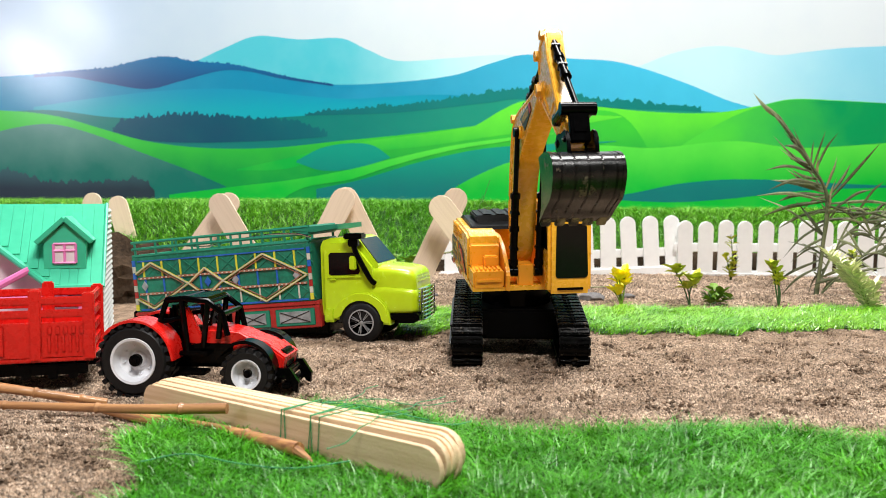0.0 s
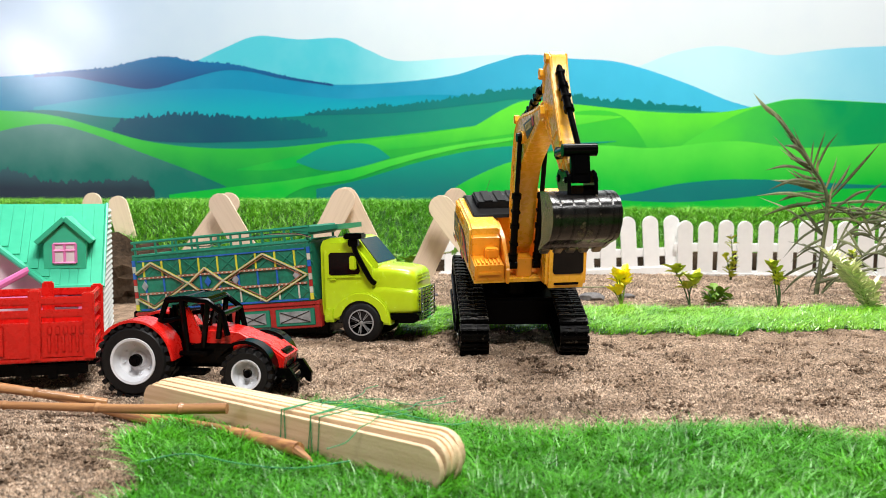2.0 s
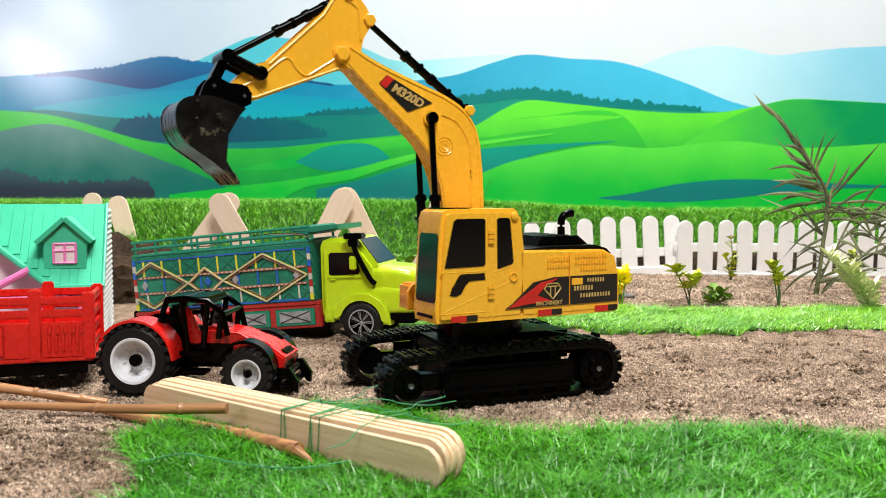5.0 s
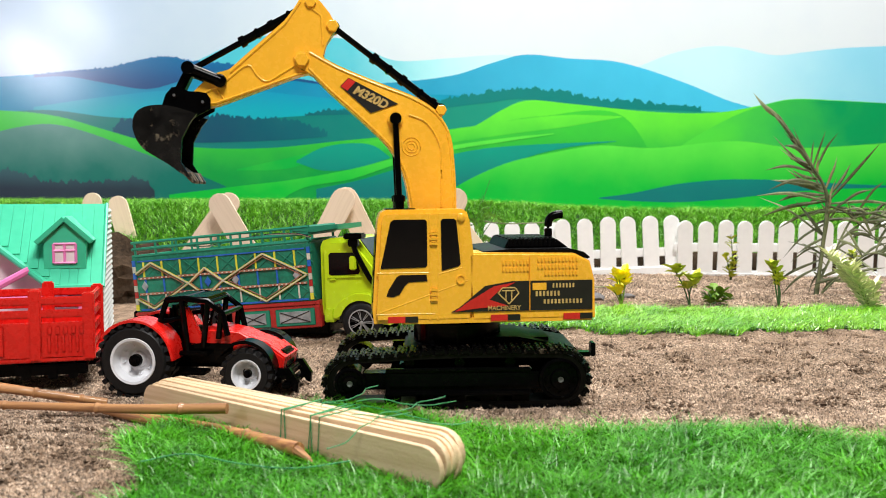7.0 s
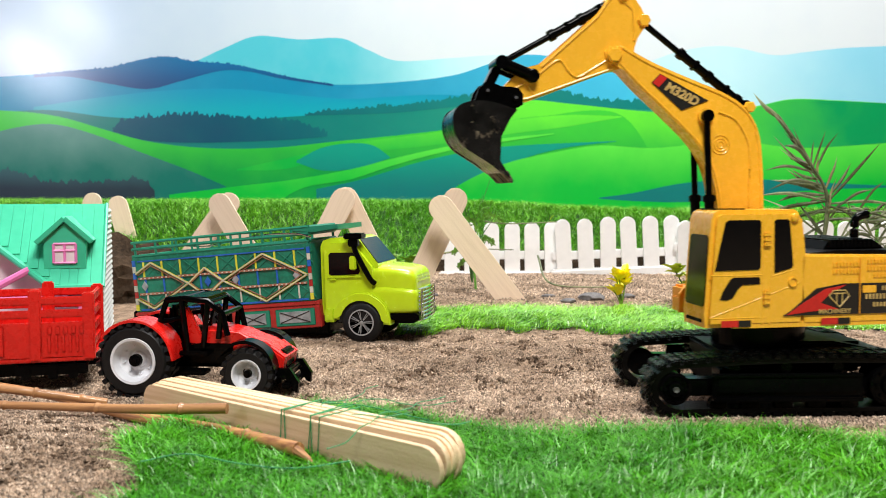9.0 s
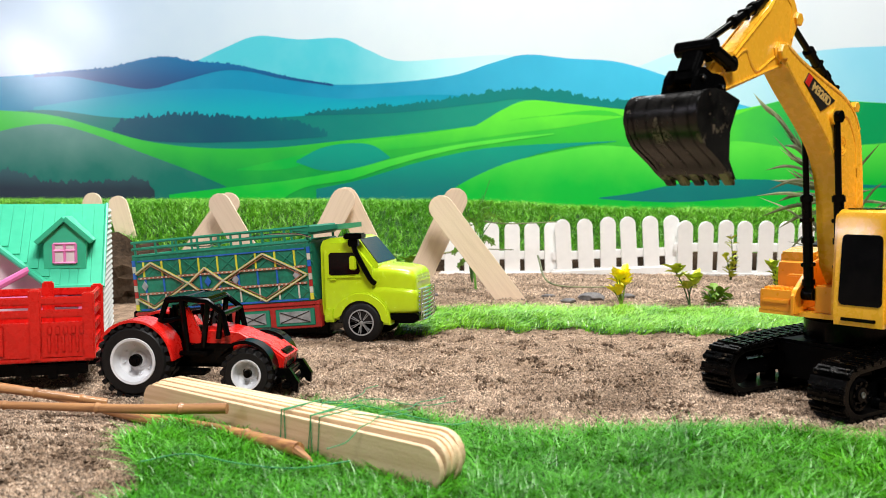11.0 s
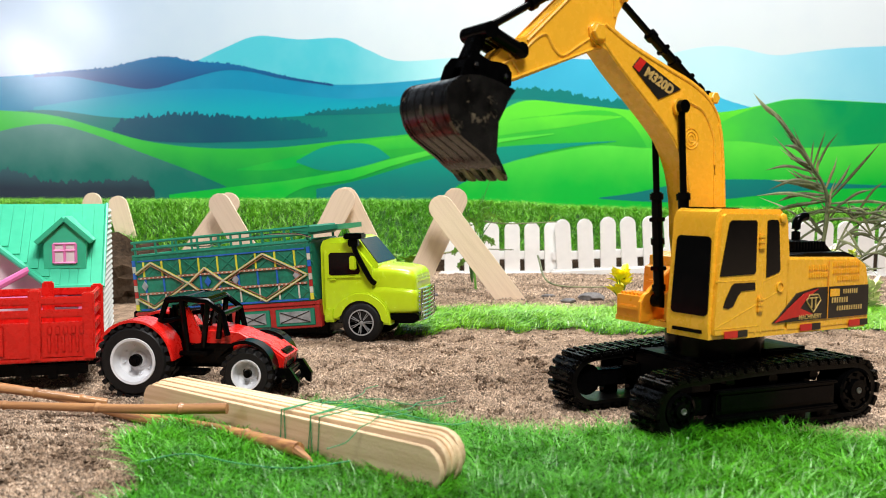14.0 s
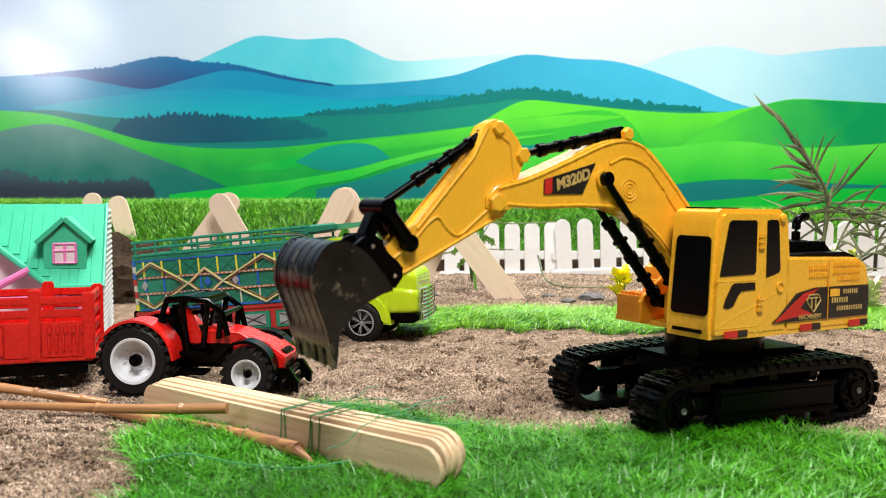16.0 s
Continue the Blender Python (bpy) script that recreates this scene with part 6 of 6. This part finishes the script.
part("top_rail", bm, GREENPL, truck, "green plastic rails round the open top")
for k in range(9):
    for y in (0.7, 2 * TW - 0.7):
        bm = bmesh.new()
        rope(bm, [(X0 + 2 + k * 10.5, y, 41), (X0 + 2 + k * 10.5, y, 48.6)], 0.65, 6)
        part("rail_post", bm, GREENPL, truck)
bm = bmesh.new()
prism(bm, [(X1 - 8, 46.8), (X1 - 8, 48.4), (X1 + 13, 48.6), (X1 + 13, 46.4), (X1 + 2, 45.6)], 0, 2 * TW, 0.5)
part("cab_shade", bm, GREENPL, truck, "green visor board over the cab")
bm = bmesh.new()
rope(bm, curve_pts([(X1 - 62, 2, 45), (X1 - 50, 1, 43.8), (X1 - 40, 2, 44.8), (X1 - 22, 1, 46.6), (X1 - 6, 0, 46), (X1 + 1, -0.8, 44)], 6), 0.4, 6)
part("tie_wire", bm, CHROME, truck, "thin bright wire")
for ob in truck.children:
    if ob.name.split(".")[0] in ("cargo_box", "side_skirt", "tool_locker", "top_rail", "rail_post", "cab_shade", "tie_wire"):
        ob.matrix_basis = mp(X1, 0, 18) @ pose(0, 0, 0, 0, -3.6, 0) @ mp(-X1, 0, -16.6) @ ob.matrix_basis


# ---------------------------------------------------------------- red tractor
tractor = thing("toy_tractor", mp(-96.5, 275, 0, 0, 0, -6), "red toy farm tractor with black cab frame and white rims", "toy tractor")
# origin: ground below the right rear wheel; right side at y = 0
for y, side in ((0, -1), (24, 1)):
    wheel(tractor, 0, y, 11.6, 11.7, 8.0, WHITERIM, 7.4, side, lugs=24)
for y, side in ((0.5, -1), (23.5, 1)):
    wheel(tractor, 36.0, y, 7.9, 7.9, 7.0, WHITERIM, 4.8, side, lugs=18)
bm = bmesh.new()
box(bm, -6, 46, 7, 17, 8, 14, 0.8)
box(bm, 6, 30, 5, 19, 9.5, 17, 0.8)
box(bm, -1, 1, 0, 24, 10.5, 12.5, 0.3)
box(bm, 34, 36, 0, 24, 7, 9, 0.3)
part("chassis", bm, BLACK, tractor)
for y0, y1 in ((-4, 6), (18, 28)):
    bm = bmesh.new()
    arc = [(12.8 * math.cos(a), 11.6 + 13.0 * math.sin(a)) for a in np.linspace(0.02, 2.55, 16)]
    arc_i = [(11.9 * math.cos(a) + 0.3, 11.6 + 12.2 * math.sin(a)) for a in np.linspace(2.55, 0.02, 16)]
    prism(bm, arc + arc_i, y0, y1, 0.3)
    part("rear_mudguard", bm, RED, tractor)
bm = bmesh.new()
prism(bm, [(19, 14), (19, 21.0), (22, 21.6), (31, 19.6), (40, 16.4), (45, 13.0), (44.6, 9.0), (38, 10)], 5.2, 18.8, 1.4, 3)
part("bonnet", bm, RED, tractor, "red plastic bonnet")
bm = bmesh.new()
prism(bm, [(41.5, 15.6), (46.4, 12.2), (45.4, 7.6), (41, 9.6)], 4.0, 20.0, 0.6)
part("nose", bm, RED, tractor)
for y0, y1 in ((-2.0, 4), (20, 26.0)):
    bm = bmesh.new()
    arc = [(35 + 9.6 * math.cos(a), 8.4 + 10.0 * math.sin(a)) for a in np.linspace(0.1, 2.6, 12)]
    arc_i = [(35 + 8.9 * math.cos(a), 8.4 + 9.2 * math.sin(a)) for a in np.linspace(2.6, 0.1, 12)]
    prism(bm, arc + arc_i, y0, y1, 0.2)
    part("front_mudguard", bm, BLACK, tractor)
bm = bmesh.new()
for y in (3.5, 20.5):
    for p, q in (((5.0, 21), (8.2, 30.0)), ((15.0, 13), (13.0, 30.4)), ((20.0, 15), (21.6, 29.6)), ((25, 18), (26.0, 26.5))):
        rope(bm, [(p[0], y, p[1]), (q[0], y, q[1])], 0.95, 8)
    rope(bm, [(8.0, y, 30.0), (14, y, 30.6), (21.6, y, 29.8), (26.4, y, 26), (28, y, 19)], 1.0, 8)
    rope(bm, [(5.2, y, 23), (14.4, y, 24.5)], 0.8, 8)
for x, z in ((8.2, 30.0), (14, 30.6), (21.6, 29.6), (26.4, 25.8), (5.4, 21.5)):
    rope(bm, [(x, 3.5, z), (x, 20.5, z)], 0.9, 8)
box(bm, 8, 22, 3.2, 20.8, 30.0, 31.2, 0.5)
part("cab_frame", bm, BLACK, tractor, "open black plastic cab frame")
bm = bmesh.new()
box(bm, 8, 16, 7, 17, 16, 20.5, 1)
box(bm, 7, 10, 7, 17, 18, 28, 1)
part("seat", bm, BLACK, tractor)
bm = bmesh.new()
prism(bm, [(15, 15), (12.5, 27.5), (14.5, 27.5), (20, 16)], 5, 7, 0.5)
part("side_console", bm, RED, tractor)
bm = bmesh.new()
rope(bm, [(21 + 2.4 * math.cos(a) * 0.35, 12 + 4 * math.sin(a), 24 + 3.6 * math.cos(a)) for a in np.linspace(0, 6.28, 20)], 0.5, 6)
tube(bm, (21, 12, 24), (25, 12, 20), 0.6)
part("steering_wheel", bm, BLACK, tractor)
bm = bmesh.new()
for y in (4, 20):
    prism(bm, [(42, 9), (48.0, 9), (51, 4.5), (50.6, 1.2), (49, 2), (47, 6), (41, 6)], y - 1.2, y + 1.2, 0.3)
box(bm, 40, 46, 5, 19, 5, 9, 0.6)
box(bm, 44.5, 48, 3, 21, 6.0, 8.4, 0.4)
box(bm, 46, 49, 1, 23, 3.0, 4.6, 0.4)
part("front_linkage", bm, BLACK, tractor)
bm = bmesh.new()
box(bm, 3, 22, 2.0, 4.4, 12.6, 14.0, 0.3)
box(bm, 14, 22, -1, 4.4, 7.0, 8.4, 0.3)
part("footplate", bm, BLACK, tractor)

# ---------------------------------------------------------------- red trailer
trailer = thing("toy_trailer", mp(-114, 284, 0, 0, 0, 16), "red plastic toy farm trailer with slatted sides", "toy trailer")
# origin: ground below the front right corner; x runs forward to the tractor
for x in (-46, -62):
    for y, side in ((3, -1), (25, 1)):
        wheel(trailer, x, y, 6.4, 6.2, 5, WHITERIM, 3.6, side, lugs=12)
bm = bmesh.new()
box(bm, -80, -3, 4, 24, 4.6, 10, 0.6)
box(bm, -24, -2, -0.6, 28, 5.4, 8.8, 0.5)
for x in (-22, -14, -8):
    box(bm, x, x + 3, -1.2, 0, 4.2, 9.2, 0.4)
box(bm, -3, 16, 11.4, 14.6, 6, 8, 0.4)
part("chassis", bm, BLACK, trailer)
bm = bmesh.new()
box(bm, -80, 0, -0.8, 28.8, 9.6, 11.4, 0.4)
part("bed", bm, RED, trailer)
for y in (0, 28):
    bm = bmesh.new()
    box(bm, -80, -0.5, y - 0.7, y + 0.7, 11, 22.5, 0.3)
    for z in (24.0, 28.2):
        box(bm, -80, -0.5, y - 0.6, y + 0.6, z, z + 2.6, 0.4)
    if y == 0:
        for k in range(9):
            box(bm, -76.6 + k * 5.8, -73.0 + k * 5.8, y - 1.3, y - 0.6, 12.0, 22, 0.5)
        for k in range(6):
            box(bm, -14 + k * 2.1, -12.8 + k * 2.1, y - 1.15, y - 0.6, 12.8, 18.6, 0.3)
        for k in range(5):
            box(bm, -14 + k * 2.4, -12.5 + k * 2.4, y - 1.15, y - 0.6, 18.6, 21.4, 0.3)
    part("side_board", bm, RED, trailer)
    for x in (-78, -52, -17.5, -1.5):
        bm = bmesh.new()
        box(bm, x - 1.9, x + 1.9, y - 1.2, y + 1.2, 10, 33.2 if x == -17.5 else 32, 0.5)
        part("post", bm, RED, trailer)
bm = bmesh.new()
for z in (13, 18, 23, 28):
    box(bm, -1.6, -0.4, 0, 28, z, z + 3.2, 0.4)
part("front_board", bm, RED, trailer)

# ---------------------------------------------------------------- mint doll house
hut = thing("toy_house", mp(-144, 368, 0, 0, 0, 17) @ Matrix.Diagonal((1, 1, 0.955, 1)), "mint and pink plastic toy house with a shingled roof", "toy house")
# origin: front right corner on the ground; x to the right, y back
bm = bmesh.new()
box(bm, -110, -2, 16, 62, 0, 40, 0.5)
wl = part("wall", bm, PALEPINK, hut)
bm = bmesh.new()
for k in range(23):
    z_ = 2 + k * 2.55
    tube(bm, (-0.6, max(2, -1 + (z_ - 26) * 0.93), z_), (-0.6, 60, z_), 1.4, n=8)
part("gable_siding", bm, WHITE, hut, "white ribbed siding")
bm = bmesh.new()
prism(bm, [(28.6, 61.4), (31, 61.4), (68, 24.6), (68, 22.5), (31, 59), (29, 59)], -1.4, -116, 0, axis="x")
roof = part("roof", bm, MINT, hut, "mint green shingled roof")


def roof_pt(x, s, lift):
    """A place on the front slope: s from the eave up, lift out of it."""
    ux, uz = 35 / 51.6, 37.9 / 51.6
    return Vector((x, -4 + s * ux - lift * uz, 26.0 + s * uz + lift * ux))


def roof_block(nm, x0, x1, s0, s1, h, parent):
    b = bmesh.new()
    q = [roof_pt(x0, s0, h), roof_pt(x1, s0, h), roof_pt(x1, s1, h * 0.4), roof_pt(x0, s1, h * 0.4)]
    w = [roof_pt(x0, s0, -0.2), roof_pt(x1, s0, -0.2), roof_pt(x1, s1, -0.2), roof_pt(x0, s1, -0.2)]
    a = [b.verts.new(p) for p in q]
    c = [b.verts.new(p) for p in w]
    b.faces.new(a)
    b.faces.new(list(reversed(c)))
    for i in range(4):
        b.faces.new((c[i], c[(i + 1) % 4], a[(i + 1) % 4], a[i]))
    return part(nm, b, MINT, parent, smooth=False)


# the front slope is cut away over the porch: its lower edge runs up to the left
bm = bmesh.new()
cut = [(0.6, 0), (-18.5, 0), (-60, 43), (-60, 49), (0.6, 49)]
va = [bm.verts.new(roof_pt(x, s_, 0.0)) for x, s_ in cut]
vb = [bm.verts.new(roof_pt(x, s_, -2.0)) for x, s_ in cut]
bm.faces.new(va)
bm.faces.new(list(reversed(vb)))
for i in range(5):
    bm.faces.new((vb[i], vb[(i + 1) % 5], va[(i + 1) % 5], va[i]))
part("front_slope", bm, MINT, roof)
bm = bmesh.new()
rope(bm, [roof_pt(0.8, 0.2, 0.3), roof_pt(-18.9, 0.2, 0.3), roof_pt(-60.5, 43.2, 0.3)], 1.5, 8)
rope(bm, [roof_pt(0.8, 0.2, 0.3), roof_pt(0.8, 49, 0.3)], 0.8, 8)
part("roof_edge", bm, MINT, roof)
x = 0.6
while x > -56:
    w = rnd.uniform(3.0, 5.0)
    s0 = max(0.4, (-18.5 - (x - w)) * 43 / 41.5)
    roof_block("shingle", x - w + 0.15, x, s0, 49, rnd.uniform(0.35, 0.6), roof)
    x -= w
bm = bmesh.new()
prism(bm, [(-22.5, 34), (-22.5, 47), (-14.2, 54), (-6, 47), (-6, 34)], 2.6, 26, 0.2)
dormer = part("dormer", bm, MINT, hut, "mint green gabled dormer")
bm = bmesh.new()
for a, b_ in (((-14.2, 56.0), (-3.6, 45.6)), ((-14.2, 56.0), (-25.2, 45.4))):
    va_, vb_ = Vector((a[0], 0, a[1])), Vector((b_[0], 0, b_[1]))
    d = (vb_ - va_).normalized()
    nn = Vector((-d.z, 0, d.x)) * 1.1
    prism(bm, [((va_ + nn).x, (va_ + nn).z), ((vb_ + nn).x, (vb_ + nn).z), ((vb_ - nn).x, (vb_ - nn).z), ((va_ - nn).x, (va_ - nn).z)], 0.8, 26, 0.3)
part("dormer_roof", bm, MINT, dormer)
bm = bmesh.new()
for a, b_ in (((-18.6, 36.6), (-18.6, 45.0)), ((-10.0, 36.6), (-10.0, 45.0)), ((-18.6, 36.6), (-10.0, 36.6)), ((-18.6, 45.0), (-10.0, 45.0)), ((-14.3, 36.6), (-14.3, 45)), ((-18.6, 42), (-10.0, 42))):
    rope(bm, [(a[0], 2.3, a[1]), (b_[0], 2.3, b_[1])], 0.6, 6)
wf = part("window_frame", bm, PINK, dormer, "pink window frame")
bm = bmesh.new()
box(bm, -18.4, -10.2, 2.3, 2.65, 36.8, 44.8)
part("pane", bm, PALEPINK, wf, smooth=False)
bm = bmesh.new()
for a, b_ in (((-52, 20), (-28, 34)), ((-70, 21), (-6, 21)), ((-8, 0), (-8, 22)), ((-24, 0), (-24, 22)), ((-44, 0), (-44, 22)), ((-64, 0), (-64, 22)), ((-70, 5), (-6, 5)), ((-70, 12), (-6, 12))):
    rope(bm, [(a[0], 2, a[1]), (b_[0], 2, b_[1])], 1.6, 8)
part("porch_frame", bm, PINK, hut, "pink porch posts and rails")
bm = bmesh.new()
box(bm, -100, -3, 0, 16, 0, 3, 0.4)
part("porch_floor", bm, PINK, hut)


# ---------------------------------------------------------------- what moves
# t, x, y, z of the machine (mm), pitch, heading of the tracks, heading of the upper structure, boom, arm, bucket (degrees)
DRIVE = [
    (0.0, 29.9, 357.1, 3.8, 7.6, -92.1, -83.4, -4.6, 1.4, 2.3),
    (0.5, 30.2, 366.4, 5.5, 10.2, -91.0, -83.1, -4.3, 1.1, 1.6),
    (1.0, 30.6, 380.1, 8.8, 16.5, -88.0, -83.1, -4.1, 0.5, 0.2),
    (2.05, 30.6, 380.1, 8.8, 16.5, -88.0, -83.1, -4.1, 0.5, 0.2),
    (2.5, 30.2, 358.6, 4.0, 7.6, -91.9, -83.3, -4.5, 1.4, 2.2),
    (3.0, 29.7, 330.8, 0.5, 1.5, -92.0, -84.4, -4.3, 0.3, 1.2),
    (3.5, 30.4, 317.0, -0.2, 0.4, -105.1, -96.0, 0.2, -1.0, 1.0),
    (4.0, 27.1, 300.0, -0.1, 0.0, -122.5, -114.5, -1.2, 0.1, 4.4),
    (4.2, 24.3, 294.0, -0.2, 0.0, -130.8, -122.8, -1.0, -0.6, 5.0),
    (5.2, 10.0, 284.8, -0.2, 0.2, -164.0, -157.0, -0.2, 0.2, 0.5),
    (6.3, 4.1, 281.0, -0.3, 0.4, -179.1, -173.9, 0.5, 0.6, -2.6),
    (6.9, 4.1, 281.0, -0.3, 0.4, -179.1, -173.8, 0.5, 0.6, -2.4),
    (7.05, 5.4, 281.0, -0.3, 0.5, -179.2, -173.7, 0.4, 0.5, -2.1),
    (7.5, 23.9, 280.3, 0.0, 1.0, -179.9, -173.4, 0.3, 0.7, -1.8),
    (8.0, 49.5, 277.8, 0.1, 1.1, -179.6, -172.7, -0.3, 0.8, -1.3),
    (8.5, 74.2, 274.5, 0.0, 0.2, -179.8, -172.5, 0.3, 1.0, -1.8),
    (9.0, 98.6, 272.6, -0.2, 0.4, -179.2, -171.7, 0.0, 1.4, -2.8),
    (9.2, 107.3, 272.1, -0.3, 0.5, -178.8, -171.1, -0.1, 1.6, -3.2),
    (9.8, 127.0, 273.5, -0.2, 0.6, -172.0, -164.2, -0.8, 3.0, -4.4),
    (10.5, 134.3, 277.0, -0.1, 0.7, -158.0, -149.5, -2.2, 5.6, -5.6),
    (11.3, 129.2, 279.2, 0.0, 0.7, -146.2, -137.7, -3.0, 7.1, -6.4),
    (11.6, 129.2, 279.2, 0.0, 0.7, -146.4, -137.9, -2.9, 7.0, -6.2),
    (12.1, 129.4, 278.1, -0.3, 0.7, -151.8, -143.3, -2.2, 5.0, -3.1),
    (12.55, 128.6, 277.2, -0.3, 0.5, -152.4, -144.1, -2.5, 4.7, -3.5),
    (13.0, 109.2, 268.3, -0.3, -0.1, -154.2, -145.6, -2.3, 3.5, -2.7),
    (13.5, 88.4, 259.6, -0.2, -0.5, -154.7, -146.9, -1.2, 1.9, -1.6),
    (13.95, 78.8, 254.0, 0.1, -1.0, -155.0, -148.2, -1.9, 1.4, -1.3),
    (14.5, 78.8, 254.0, 0.1, -1.0, -155.0, -148.2, -7.8, 23.5, 28.4),
    (15.0, 78.8, 254.0, 0.1, -1.0, -155.0, -148.2, -9.4, 28.2, 31.1),
    (15.5, 78.8, 254.0, 0.1, -1.0, -155.0, -148.2, -21.3, 38.5, 40.0),
    (16.0, 78.8, 254.0, 0.1, -1.0, -155.0, -148.2, -42.9, 37.3, 40.8),
]


def curve_at(t, col):
    """A smooth value of one column at t."""
    ts = [r_[0] for r_ in DRIVE]
    k = max(0, min(len(ts) - 2, int(np.searchsorted(ts, t, side="right")) - 1))

    def slope(i):
        if i == 0 or i == len(ts) - 1:
            return 0.0
        a = (DRIVE[i][col] - DRIVE[i - 1][col]) / (ts[i] - ts[i - 1])
        b = (DRIVE[i + 1][col] - DRIVE[i][col]) / (ts[i + 1] - ts[i])
        return 0.0 if a * b <= 0 else 2 * a * b / (a + b)
    h = ts[k + 1] - ts[k]
    s = min(1, max(0, (t - ts[k]) / h))
    p, q, m0, m1 = DRIVE[k][col], DRIVE[k + 1][col], slope(k) * h, slope(k + 1) * h
    return (2 * s ** 3 - 3 * s * s + 1) * p + (s ** 3 - 2 * s * s + s) * m0 + (3 * s * s - 2 * s ** 3) * q + (s ** 3 - s * s) * m1


def motions():
    rows = {ob: [] for ob in (excavator, house, boom, arm, bucket, rocker, link, bc_barrel, bc_rod, ac_barrel, ac_rod)}
    pairs = [([], []), ([], [])]
    for i in range(129):
        t = i * 0.125
        x, y, z, pitch, head, hh, ba, aa, ca = (curve_at(t, c) for c in range(1, 10))
        hy = hh - head
        rows[excavator].append((t, mp(x, y, z, 0, 0, head) @ pose(0, 0, 0, 0, pitch, 0)))
        rows[house].append((t, pose(0, 0, 0, 0, 0, hy)))

        def B(p):
            return turn2(p, BOOM_P, ba)

        def A(p):
            return turn2(B(p), B(ARM_P), aa)

        def C(p):
            return turn2(A(p), A(BUCKET_P), ca)
        rows[boom].append((t, flat(BOOM_P, ba, hy)))
        rows[arm].append((t, flat(B(ARM_P), ba + aa, hy)))
        rows[bucket].append((t, flat(A(BUCKET_P), ba + aa + ca, hy)))
        rp, lp = A(ROCK_P), C(LINK_P)
        out = turn2((1, 0.4), (0, 0), ba + aa)
        tip = meet(rp, ROCK_L, lp, LINK_L, out)
        rows[rocker].append((t, flat(rp, way(rp, tip), hy)))
        rows[link].append((t, flat(lp, way(lp, tip), hy)))
        for p, q, br, rd in ((A(BCYL_A), tip, bc_barrel, bc_rod), (B(ACYL_A), A(ACYL_B), ac_barrel, ac_rod)):
            rows[br].append((t, flat(p, way(p, q), hy)))
            rows[rd].append((t, flat(q, way(q, p), hy)))
        p, q = CYL_BASE, B(CYL_BOOM)
        for br, rd in pairs:
            br.append((t, flat(p, way(p, q), hy)))
            rd.append((t, flat(q, way(q, p), hy)))
    for ob, rr in rows.items():
        walk(ob, rr)
    # how far each belt has run: the way forward, and the turn on the spot
    run = {1: [0.0], -1: [0.0]}
    for i in range(128):
        a, b = ([curve_at((i + k) * 0.125, c) for c in (1, 2, 5)] for k in (0, 1))
        h = radians((a[2] + b[2]) / 2)
        ahead = (b[0] - a[0]) * math.cos(h) + (b[1] - a[1]) * math.sin(h)
        for side in (1, -1):
            run[side].append(run[side][-1] + ahead - side * 19.6 * radians(b[2] - a[2]))
    for pad, side, s0 in crawler_pads:
        pad_rows = []
        for i in range(129):
            x, z, a = on_loop(s0 - run[side][i])
            pad_rows.append((i * 0.125, mp(x, side * 19.6, z, 0, -math.degrees(a), 0)))
        walk(pad, pad_rows)
    for (br, rd), (b_rows, r_rows) in zip(boom_cyl, pairs):
        walk(br, b_rows)
        walk(rd, r_rows)


motions()
